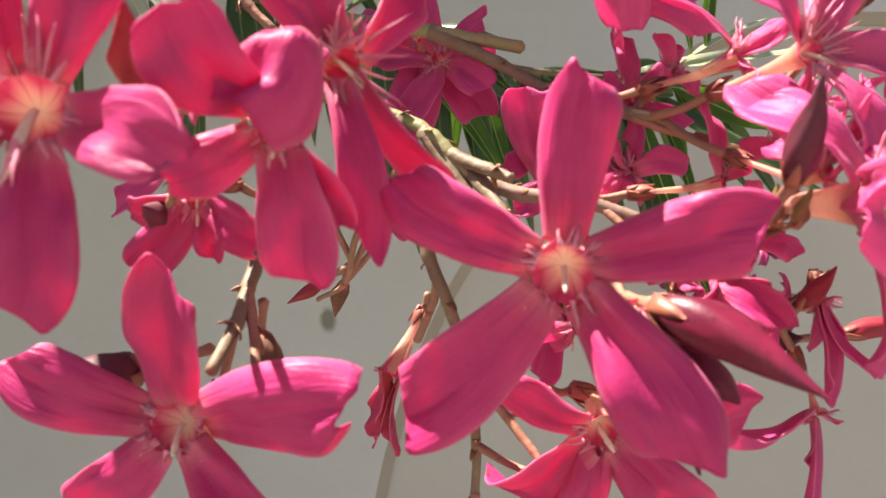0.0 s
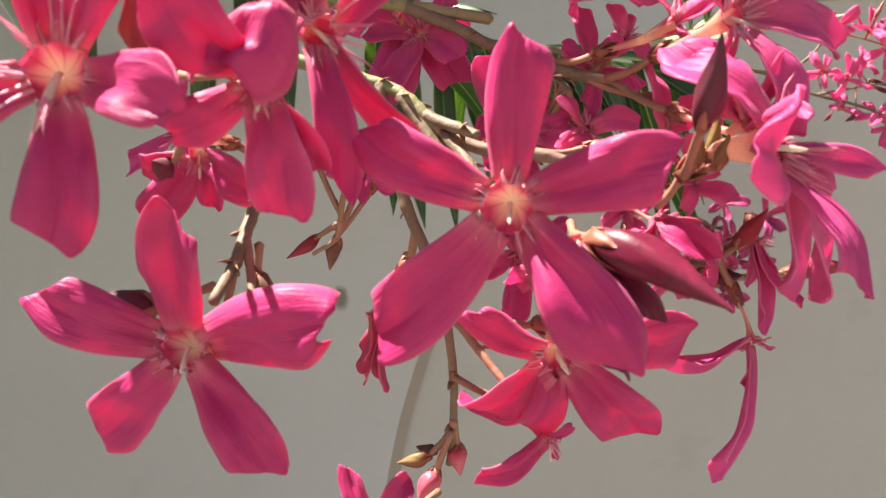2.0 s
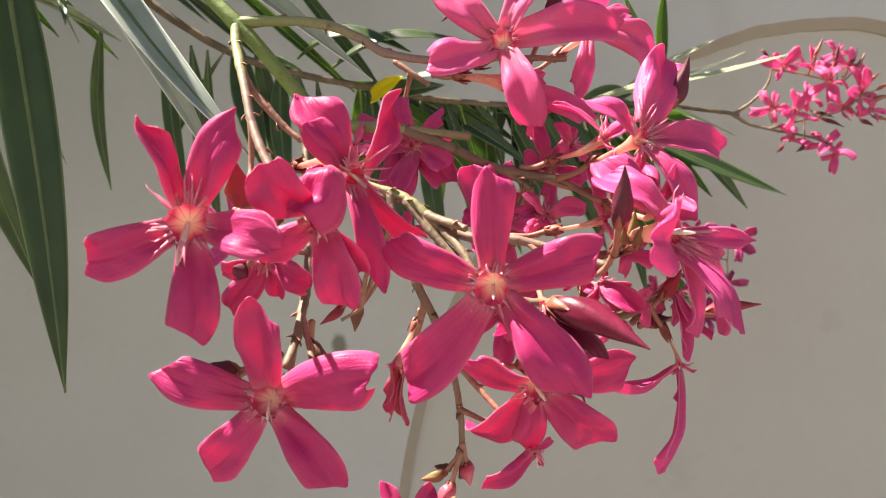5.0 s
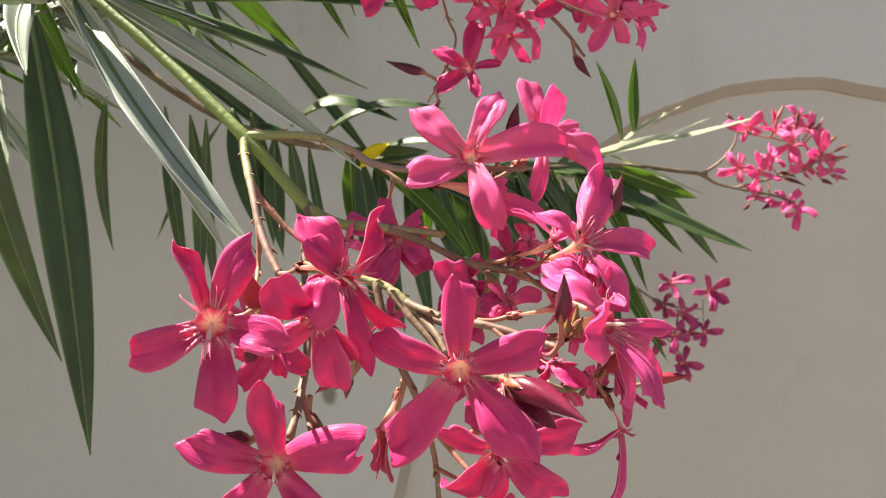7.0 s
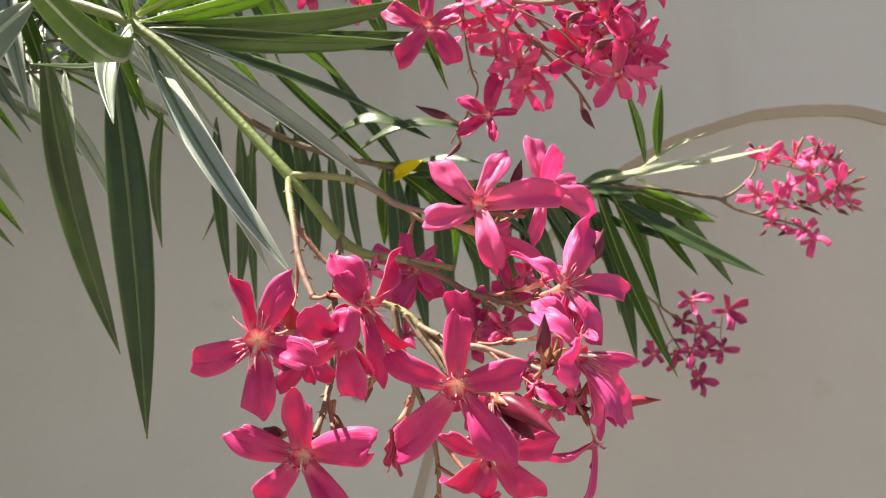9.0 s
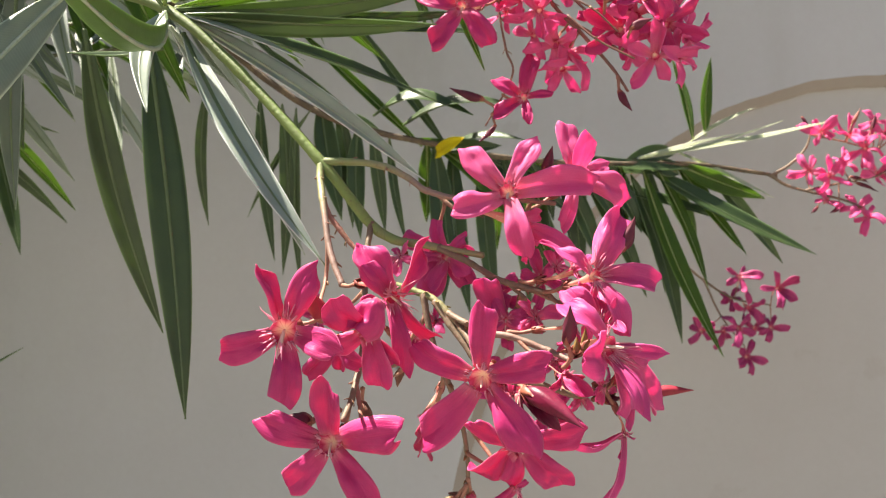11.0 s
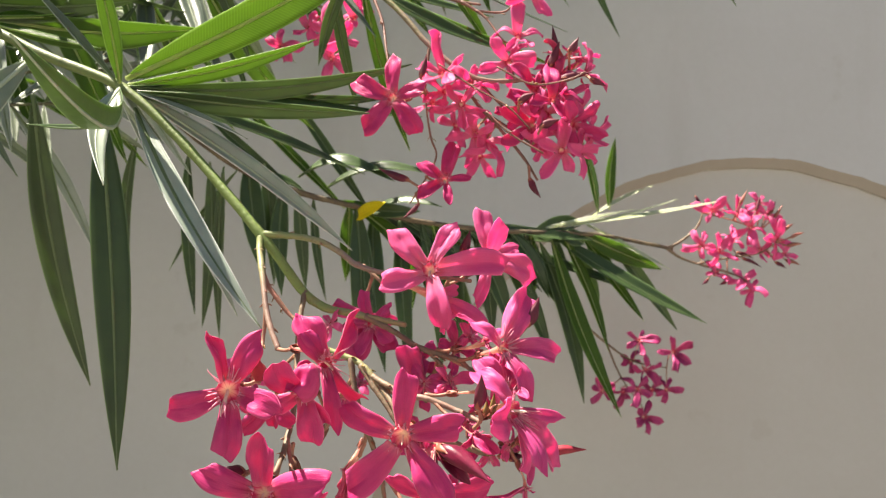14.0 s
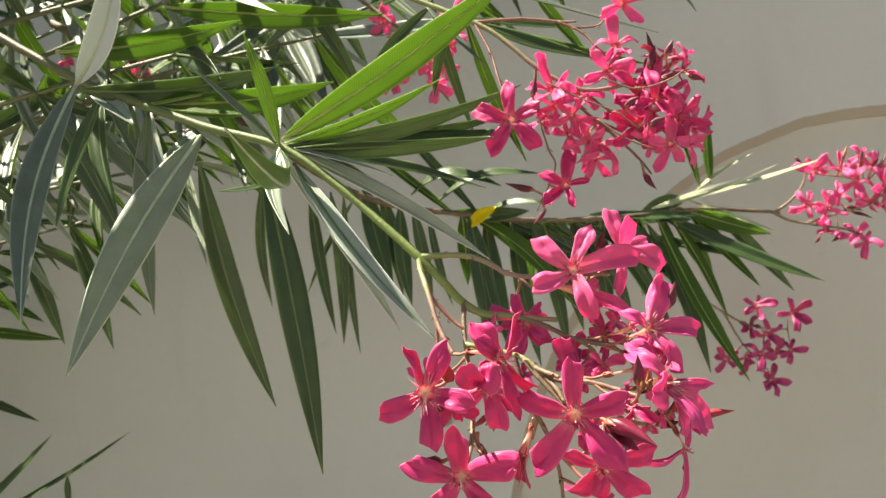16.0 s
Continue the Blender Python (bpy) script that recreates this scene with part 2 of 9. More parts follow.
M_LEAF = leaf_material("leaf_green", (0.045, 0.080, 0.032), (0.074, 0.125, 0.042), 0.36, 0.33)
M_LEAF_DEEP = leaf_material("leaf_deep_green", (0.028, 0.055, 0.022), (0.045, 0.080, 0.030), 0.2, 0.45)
# brighter copy of the leaf green, with sunlight put into its colour
M_LEAF_LIT = leaf_material("leaf_sunlit", (0.062, 0.132, 0.019), (0.088, 0.170, 0.026), 0.56, 0.42, 0.4, bumpy=0.5, veined=0.45)
M_LEAF_GREY = leaf_material("leaf_grey_green", (0.085, 0.120, 0.085), (0.13, 0.168, 0.125), 0.2, 0.45, 0.5, bumpy=0.9, veined=0.04)
# lighter grey-green: glancing sun on the broad leaf put into the colour
M_LEAF_SUN_GREY = leaf_material("leaf_sun_grey", (0.20, 0.25, 0.175), (0.29, 0.34, 0.25), 0.2, 0.5, 0.45, bumpy=0.9, veined=0.08)
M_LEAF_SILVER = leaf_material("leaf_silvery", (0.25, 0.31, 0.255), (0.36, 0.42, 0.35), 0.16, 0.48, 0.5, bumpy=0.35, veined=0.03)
# bluish white: the sky's reflection on a glossy leaf, given as base colour
M_LEAF_SKY_SHEEN = leaf_material("leaf_sky_sheen", (0.38, 0.45, 0.46), (0.49, 0.56, 0.57), 0.12, 0.4, 0.6, bumpy=0.18, veined=0.03)
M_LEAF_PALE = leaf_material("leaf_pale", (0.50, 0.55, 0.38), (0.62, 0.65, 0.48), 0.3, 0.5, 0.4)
# rib of the bright leaves: light shining through is put into its colour
M_RIB_LIT = plain_material("leaf_midrib_lit", (0.62, 0.72, 0.26), (0.68, 0.76, 0.32), 100, 0.5, 0.8)
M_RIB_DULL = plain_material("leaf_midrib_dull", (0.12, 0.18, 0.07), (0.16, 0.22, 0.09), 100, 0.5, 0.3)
M_RIB_PALE = plain_material("leaf_midrib_pale", (0.40, 0.46, 0.32), (0.32, 0.38, 0.25), 100, 0.5)


def wall_material(name, a, b, stain):
    m, nt, p, out = node_mat(name)
    tc = nt.nodes.new("ShaderNodeTexCoord")

    def cloud(scale, detail=6.0, stretch=(1, 1, 1)):
        mp = nt.nodes.new("ShaderNodeMapping")
        mp.inputs["Scale"].default_value = stretch
        nt.links.new(tc.outputs["Object"], mp.inputs[0])
        n = add(nt, "ShaderNodeTexNoise", Scale=scale, Detail=detail, Roughness=0.6)
        nt.links.new(mp.outputs[0], n.inputs["Vector"])
        return n.outputs[0]
    col = mixc(nt, ramp(nt, cloud(2.2), ((0.35, (0, 0, 0)), (0.65, (1, 1, 1)))), a, b)
    run = ramp(nt, cloud(5.0, 5.0, (1.0, 1.0, 0.25)), ((0.58, (0, 0, 0)), (0.75, (1, 1, 1))))
    col = mixc(nt, calc(nt, "MULTIPLY", run, 0.3), col, stain)
    grain = ramp(nt, cloud(90.0, 3.0), ((0.3, (0, 0, 0)), (0.7, (1, 1, 1))))
    col = mixc(nt, calc(nt, "MULTIPLY", grain, 0.10), col, stain)
    patch = ramp(nt, cloud(9.0, 8.0), ((0.64, (0, 0, 0)), (0.68, (1, 1, 1))))
    col = mixc(nt, calc(nt, "MULTIPLY", patch, 0.22), col, stain)
    spot = nt.nodes.new("ShaderNodeMapping")          # one mouldy spot on the plaster
    spot.inputs["Location"].default_value = (0.2015 / 0.013, 0.0, -1.383 / 0.019)
    spot.inputs["Scale"].default_value = (1 / 0.013, 0.0, 1 / 0.019)
    nt.links.new(tc.outputs["Object"], spot.inputs[0])
    far = nt.nodes.new("ShaderNodeVectorMath")
    far.operation = "LENGTH"
    nt.links.new(spot.outputs[0], far.inputs[0])
    mould = ramp(nt, calc(nt, "ADD", calc(nt, "MULTIPLY", far.outputs["Value"], 0.5), calc(nt, "MULTIPLY", cloud(70.0, 3.0), 0.35)), ((0.42, (1, 1, 1)), (0.68, (0, 0, 0))))
    col = mixc(nt, calc(nt, "MULTIPLY", mould, 0.75), col, (0.115, 0.105, 0.06))
    nt.links.new(col, p.inputs["Base Color"])
    p.inputs["Roughness"].default_value = 0.85
    bump(nt, calc(nt, "ADD", cloud(14.0, 6.0), calc(nt, "MULTIPLY", cloud(160.0, 3.0), 0.25)), 0.25, 0.002, p)
    return m


# grey paint, a touch cooler for the skylight on the upper wall
M_WALL = wall_material("painted_plaster_grey", (0.552, 0.555, 0.548), (0.512, 0.513, 0.503), (0.40, 0.388, 0.355))
# the same wall tinted warm: light bounced off the ground put into the colour
M_WALL_BOUNCE = wall_material("plaster_warm_bounce", (0.535, 0.52, 0.485), (0.495, 0.478, 0.44), (0.40, 0.365, 0.31))
M_EDGE = wall_material("plaster_edge_brown", (0.36, 0.32, 0.27), (0.32, 0.275, 0.225), (0.25, 0.21, 0.17))
M_GROUND = wall_material("paving_concrete", (0.22, 0.205, 0.18), (0.18, 0.17, 0.15), (0.11, 0.10, 0.09))


# ---- builders ----
def thing(name, place, label, category, group=""):
    ob = new(name)
    ob.location = place
    ob.empty_display_size = 0.01
    return tagged(ob, label, category, group)


def mesh_of(name, verts, faces, material, uvs=None, smooth=True):
    me = bpy.data.meshes.new(name)
    me.from_pydata([tuple(v) for v in verts], [], faces)
    if uvs is not None:
        lay = me.uv_layers.new(name="UVMap")
        for poly in me.polygons:
            for li in poly.loop_indices:
                lay.data[li].uv = uvs[me.loops[li].vertex_index]
    if smooth:
        me.polygons.foreach_set("use_smooth", [True] * len(me.polygons))
    me.materials.append(material)
    me.update()
    return me


def part(name, mesh, parent, label=""):
    ob = new(name, mesh)
    ob.parent = parent
    return tagged(ob, label)


def sheet(rows, cols, at, uvat, thick):
    """A thin closed shell over a grid of points: both faces and the rim."""
    pts = [[Vector(at(i / (rows - 1), j / (cols - 1))) for j in range(cols)] for i in range(rows)]
    nor = []
    for i in range(rows):
        line = []
        for j in range(cols):
            a = pts[min(i + 1, rows - 1)][j] - pts[max(i - 1, 0)][j]
            b = pts[i][min(j + 1, cols - 1)] - pts[i][max(j - 1, 0)]
            c = b.cross(a)
            line.append(c.normalized() if c.length > 1e-12 else Vector((0, 0, 1)))
        nor.append(line)
    n = rows * cols
    verts, uvs = [], []
    for s in (0.5, -0.5):
        for i in range(rows):
            for j in range(cols):
                verts.append(pts[i][j] + nor[i][j] * thick * s)
                uvs.append(uvat(i / (rows - 1), j / (cols - 1)))
    k = lambda i, j: i * cols + j
    faces = []
    for i in range(rows - 1):
        for j in range(cols - 1):
            a, b, c, d = k(i, j), k(i, j + 1), k(i + 1, j + 1), k(i + 1, j)
            faces.append((a, b, c, d))
            faces.append((d + n, c + n, b + n, a + n))
    ring = [k(0, j) for j in range(cols)] + [k(i, cols - 1) for i in range(1, rows)] + [k(rows - 1, j) for j in range(cols - 2, -1, -1)] + [k(i, 0) for i in range(rows - 2, 0, -1)]
    for a, b in zip(ring, ring[1:] + ring[:1]):
        faces.append((b, a, a + n, b + n))
    return verts, faces, uvs


def smooth_line(points, per=8):
    """A rounded line through points, each (x, y, z, ...)."""
    p = [np.array(q, float) for q in points]
    p = [2 * p[0] - p[1]] + p + [2 * p[-1] - p[-2]]
    out = []
    for a, b, c, d in zip(p, p[1:], p[2:], p[3:]):
        for k in range(per):
            s = k / per
            out.append(0.5 * (2 * b + (c - a) * s + (2 * a - 5 * b + 4 * c - d) * s * s + (3 * b - a - 3 * c + d) * s ** 3))
    out.append(p[-2])
    return out


def tube_mesh(name, points, material, sides=9, per=8, lumps=0.06, at=(0, 0, 0), seed=1, mouth=False):
    """A tapering round stem along points (x, y, z, radius), with slight swellings."""
    line = smooth_line(points, per)
    if not mouth:
        for i in (0, -1):                       # rounded ends
            q, o = np.array(line[i]), np.array(line[1 if i == 0 else -2])
            w = (q - o)[:3] / max(1e-9, np.linalg.norm((q - o)[:3]))
            e = np.array([*(q[:3] + w * q[3] * 0.6), q[3] * 0.45])
            line = [e] + line if i == 0 else line + [e]
    rnd = random.Random(seed)
    verts, faces, uvs = [], [], []
    side = Vector((0.31, 0.2, 0.93))
    n = len(line)
    for i, q in enumerate(line):
        a, b = Vector(line[max(0, i - 1)][:3]), Vector(line[min(n - 1, i + 1)][:3])
        d = (b - a).normalized()
        if lumps > 0.07 and 1 < i < n - 2:      # woody stems are never quite straight
            q = [q[0] + rnd.uniform(-0.07, 0.07) * q[3], q[1], q[2] + rnd.uniform(-0.07, 0.07) * q[3], q[3]]
        side = (side - side.dot(d) * d).normalized()
        up = d.cross(side)
        r = max(q[3], 0.0002) * (1 + rnd.uniform(-lumps, lumps) * 0.5 + (0.10 if lumps > 0.07 and i % per == 1 else 0))
        for k in range(sides):
            w = 2 * math.pi * k / sides
            verts.append(Vector(q[:3]) - Vector(at) + (side * math.cos(w) + up * math.sin(w)) * r)
            uvs.append((k / sides, i / n))
    for i in range(n - 1):
        for k in range(sides):
            k2 = (k + 1) % sides
            faces.append((i * sides + k, i * sides + k2, (i + 1) * sides + k2, (i + 1) * sides + k))
    if not mouth:
        faces.append(tuple(range(sides))[::-1])
    faces.append(tuple(range((n - 1) * sides, n * sides)))
    return mesh_of(name, verts, faces, material, uvs)


def petal_mesh(base, tip, normal, width, material, bend, cup, curl, roll, seed, skew=0.0, drop=(0, 0, 0), fine=True, sharp=0.0):
    """An oleander petal: narrow foot, broad lopsided end with a small point."""
    rnd = random.Random(seed)
    d = Vector(tip) - Vector(base)
    ln = d.length
    d.normalize()
    nz = Vector(normal) - Vector(normal).dot(d) * d
    nz = nz.normalized() if nz.length > 1e-5 else d.orthogonal().normalized()
    sx = d.cross(nz)
    turn = Matrix.Rotation(radians(roll), 3, d)
    sx, nz = turn @ sx, turn @ nz
    ph = rnd.uniform(0, 6)
    cut, end, top = rnd.uniform(0.13, 0.25), rnd.uniform(0.58, 0.78), rnd.uniform(0.62, 0.76)
    end *= 1 - sharp
    roll_back = rnd.uniform(0.0, 0.22)
    screw = radians(rnd.uniform(6, 30))
    lift = rnd.uniform(-0.14, 0.14)
    far = rnd.uniform(0, 90)
    bow, nod = rnd.uniform(-0.16, 0.16), rnd.uniform(-0.11, 0.04)
    rows, cols = (27, 15) if fine else (15, 9)

    def at(s, c):
        u = 2 * c - 1
        if s < top:
            w = 0.56 + 0.44 * math.sin(s / top * math.pi / 2) ** 1.3
        else:
            w = 1 - (1 - end) * ((s - top) / (1 - top)) ** 2.3
        w *= width * 0.50
        r = (u + 1) / 2
        # the end is cut aslant: a small point on one side, the other side rounded off
        y = ln * s * (1 - cut * r ** 1.4 * s ** 3 - 0.04 * (1 - r) ** 4 * s ** 5 + 0.055 * math.exp(-((r - 0.2) / 0.14) ** 2) * s ** 7)
        x = u * w
        edge = u * u
        z = 1.3 * bend * ln * math.sin(math.pi * min(1, s * 1.02)) + 1.3 * curl * ln * s ** 3
        z += 1.7 * cup * width * edge * (0.35 + 0.65 * s) + (0.055 * math.sin(7 * s + ph + 2.2 * u) + 0.022 * math.sin(19 * s + 2 * ph + 3 * u)) * width * edge * s
        z += width * (0.125 * noise.noise(Vector((2.2 * s, 1.1 * u, far))) * 1.7 + 0.035 * noise.noise(Vector((5 * s, 3.5 * u, far + 7))))
        z += lift * width * u * s + bow * width * edge * s + nod * ln * s ** 2.5
        z -= (0.06 + roll_back) * width * max(0.0, abs(u) - 0.5) ** 2 * 3.4
        z -= 0.07 * width * math.exp(-(u / 0.18) ** 2) * (1 - 0.5 * s)
        z += 0.10 * width * edge * max(0.0, 1 - s / 0.25)
        x += end * width * 0.30 * s ** 1.6 * (1 if skew == 0 else skew)
        w = screw * (s - 0.25) * (0.4 + 0.6 * s)
        return Vector(base) + d * y + sx * (x * math.cos(w) - z * math.sin(w)) + nz * (z * math.cos(w) + x * math.sin(w)) - Vector(drop)
    v, f, uv = sheet(rows, cols, at, lambda s, c: (c, s), 0.00028)
    return mesh_of("petal", v, f, material, uv)


def flower(name, place, facing, petals, root, label, group, scale=1.0, materials=None, seed=1, detail=2, column=(0, 0, -1), throat=1.0, width=0.5, fringe=1.0, cone=1.0):
    """One blossom: its petals given by their tips (x, y, z), each with optional (width, bend, cup, curl, roll); root: where its stalk meets the twig."""
    body, dark = materials or (M_PETAL, M_PETAL_DARK)
    c, n = Vector(place), Vector(facing).normalized()
    ob = thing(name, place, label, "flower", group)
    rnd = random.Random(seed * 7 + 3)
    rim = min(0.0054, 0.128 * throat * sum((Vector(q[0]) - c).length for q in petals) / len(petals))
    for i, (tip, *how) in enumerate(petals):
        w, bend, cup, curl, roll, sharp = (list(how) + [width, 0.06, 0.05, -0.05, 0.0, 0.0][len(how):])
        t = Vector(tip)
        out = t - c
        out -= out.dot(n) * n
        out = out.normalized() if out.length > 1e-6 else n.orthogonal()
        foot = c + out * rim * 0.84 - n * rim * 0.20
        face = n * 1.0 - (t - c).normalized() * n.dot((t - c).normalized())
        part("petal", petal_mesh(foot, t, face, w * (1.08 if detail > 1 else 1.0) * (t - foot).length, body, bend, cup, curl, roll, seed * 13 + i, drop=c, fine=detail > 1, sharp=sharp), ob)
    # the funnel of the throat, then the narrow tube and the calyx
    a = n.orthogonal().normalized()
    b = n.cross(a)
    seg = 25 if detail > 1 else 8
    lead = Vector(petals[0][0]) - c
    first = math.atan2(lead.dot(b), lead.dot(a))
    deep = abs(n.y) < 0.62                      # trumpets seen from the side have a long flare
    if deep:
        prof = ((1.02, 0.03), (0.92, -0.35), (0.80, -0.9), (0.68, -1.6), (0.57, -2.3), (0.50, -2.9))
    else:
        prof = ((1.00, -0.10), (0.93, -0.20), (0.84, -0.38), (0.72, -0.60), (0.58, -0.82), (0.42, -1.00), (0.22, -1.12), (0.02, -1.16))
    verts, faces, uvs = [], [], []
    for r, z in prof:
        for k in range(seg):
            w = 2 * math.pi * k / seg
            lobe = math.cos(5 * (w - first))              # five-cornered, a corner to each petal
            verts.append((a * math.cos(w) + b * math.sin(w)) * r * rim * (1 + 0.11 * r * lobe) + n * z * rim)
            uvs.append((k / seg, (r - 0.50) / 0.54 if deep else r * (0.62 - 0.10 * lobe * r)))
    for i in range(len(prof) - 1):
        for k in range(seg):
            k2 = (k + 1) % seg
            faces.append((i * seg + k, i * seg + k2, (i + 1) * seg + k2, (i + 1) * seg + k))
    part("throat", mesh_of("throat", verts, faces, M_THROAT, uvs), ob, "peach-orange throat with red lines")
    r0 = Vector(root)
    back = (r0 - c)
    neck = c - n * rim * (3.8 if deep else 2.9)
    base = neck.lerp(r0, 0.42) - n * 0.0015 * scale
    part("tube", tube_mesh("tube", [(*(c - n * rim * (0.15 if deep else 0.30)), rim * (1.03 if deep else 0.95)), (*(c - n * rim * (1.3 if deep else 1.0)), rim * (0.78 if deep else 0.74)), (*(c - n * rim * (2.6 if deep else 1.9)), rim * (0.57 if deep else 0.55)), (*neck, rim * 0.42), (*neck.lerp(base, 0.5), rim * 0.29), (*base, rim * 0.25)], M_TUBE, 10, 5, 0.0, place, mouth=True), ob, "pale pink corolla tube")
    part("pedicel", tube_mesh("pedicel", [(*base, 0.0008 * scale), (*(base.lerp(r0, 0.5) + Vector((0, 0, -0.0006))), 0.0007 * scale), (*r0, 0.0009 * scale)], M_TWIG_RED, 7, 4, 0.06, place), ob, "reddish stalk")
    if detail < 2:
        return ob
    # sepals round the foot of the tube
    ax = (neck - base).normalized()
    p = ax.orthogonal().normalized()
    q = ax.cross(p)
    for k in range(5):
        w = 2 * math.pi * k / 5 + seed
        o = p * math.cos(w) + q * math.sin(w)
        f0, f1 = base - ax * 0.0006 + o * rim * 0.25, base + ax * 0.0042 * scale + o * rim * 0.62
        v, f, uv = sheet(5, 3, lambda s, cc: f0.lerp(f1, s) + o.cross(ax) * (2 * cc - 1) * 0.0011 * scale * (1 - s ** 2) - c + o * 0.0004 * math.sin(3 * s), lambda s, cc: (cc, s), 0.0003)
        part("sepal", mesh_of("sepal", v, f, M_CALYX, uv), ob)
    # fringe of fine strands round the throat, and the cream stamen cone
    verts, faces = [], []
    for i, (tip, *how) in enumerate(petals):
        out = Vector(tip) - c
        out -= out.dot(n) * n
        out = out.normalized() if out.length > 1e-6 else a
        sd = n.cross(out)
        for j in range(5):
            f = rnd.uniform(-1, 1)
            foot = out * rim * 0.80 + sd * rim * 0.42 * f - n * rim * 0.15
            ln = scale * fringe * rnd.uniform(0.0018, 0.0052)
            way = (out * 0.75 + n * (0.12 + fringe * rnd.uniform(0.1, 0.6)) + sd * (0.45 * f + rnd.uniform(-0.2, 0.2))).normalized()
            e = way.orthogonal().normalized() * 0.00030 * scale
            g = way.cross(e)
            k0 = len(verts)
            for s, r in ((0, 1.5), (0.45, 0.9), (0.8, 0.55)):
                m = foot + way * ln * s + n * 0.0006 * math.sin(3 * s + j)
                verts += [m + e * r, m - e * 0.5 * r + g * 0.87 * r, m - e * 0.5 * r - g * 0.87 * r]
            verts.append(foot + way * ln + sd * rnd.uniform(-1, 1) * 0.0008)
            for s in (0, 3):
                for h in range(3):
                    faces.append((k0 + s + h, k0 + s + (h + 1) % 3, k0 + s + 3 + (h + 1) % 3, k0 + s + 3 + h))
            for h in range(3):
                faces.append((k0 + 6 + h, k0 + 6 + (h + 1) % 3, k0 + 9))
    part("corona", mesh_of("corona", verts, faces, M_CORONA), ob, "fine fringed pink strands")
    col = Vector(column)
    col -= 0.75 * col.dot(n) * n
    e = c + n * 0.0006 * scale + col * 0.0052 * scale * cone
    s = c - n * rim * 0.75
    m = c - n * rim * 0.4 + col * rim * 0.30
    part("stamen", tube_mesh("stamen", [(*s, rim * 0.10), (*m, rim * 0.15 * min(0.95, max(0.55, cone))), (*m.lerp(e, 0.6), rim * 0.17 * min(0.95, max(0.55, cone))), (*e, 0.0002 * scale)], M_STAMEN, 7, 5, 0.2, place, seed), ob, "cream feathery stamen cone")
    return ob


def leaf_meshes(base, tip, width, face, sag, side, material, rib, fold, seed, twist=0.0, wave=0.02, rows=27, cols=7):
    """A lance-shaped leaf: blade and midrib. sag bows it along its face, side bows it sideways, fold keels it."""
    rnd = random.Random(seed)
    b, t = Vector(base), Vector(tip)
    d = t - b
    ln = d.length
    d.normalize()
    nz = Vector(face) - Vector(face).dot(d) * d
    nz = nz.normalized() if nz.length > 1e-4 else d.orthogonal().normalized()
    sx = d.cross(nz)
    ph = rnd.uniform(0, 6)

    def mid(s):
        return d * ln * s + nz * sag * ln * math.sin(math.pi * s) * (1.15 - 0.3 * s) + sx * side * ln * math.sin(math.pi * s)

    def half(s):
        rise = math.sin(math.pi / 2 * min(1.0, s / 0.42)) ** 0.8
        fall = 1.0 if s < 0.45 else 1 - ((s - 0.45) / 0.55) ** 1.9
        return width * 0.5 * max(0.02, rise * fall + 0.08 * (1 - s) ** 4)

    def at(s, c):
        u = 2 * c - 1
        w = radians(twist) * (s - 0.2)
        x = sx * math.cos(w) + nz * math.sin(w)
        z = nz * math.cos(w) - sx * math.sin(w)
        h = half(s)
        return mid(s) + x * u * h * math.cos(radians(fold)) + z * (abs(u) ** 1.15 * h * math.sin(radians(fold)) + wave * width * math.sin(11 * s + ph) * u * abs(u))
    v, f, uv = sheet(rows, cols, at, lambda s, c: (c, s), 0.0004)
    blade = mesh_of("leaf", v, f, material, uv)
    pts = []
    for k in range(6):
        s = k / 5
        w = radians(twist) * (s - 0.2)
        z = nz * math.cos(w) - sx * math.sin(w)
        pts.append((*mid(s), (0.0014 - 0.0010 * s) * min(1.0, width / 0.016) ** 0.6))
    return blade, tube_mesh("midrib", pts, rib, 5, 3, 0.0)


def leaf(parent, base, tip, width, face=(0, -1, 0.2), sag=0.0, side=0.0, material=None, rib=None, fold=21, twist=0.0, seed=1, label="", rows=27, cols=7):
    blade, vein = leaf_meshes(base, tip, width, face, sag, side, material or M_LEAF, rib or (M_RIB_LIT if material in (M_LEAF_LIT, M_LEAF_PALE) else M_RIB_DULL), fold, seed, twist, 0.02, rows, cols)
    ob = part("leaf", blade, parent, label)
    ob.location = Vector(base) - parent.location
    return part("midrib", vein, ob)


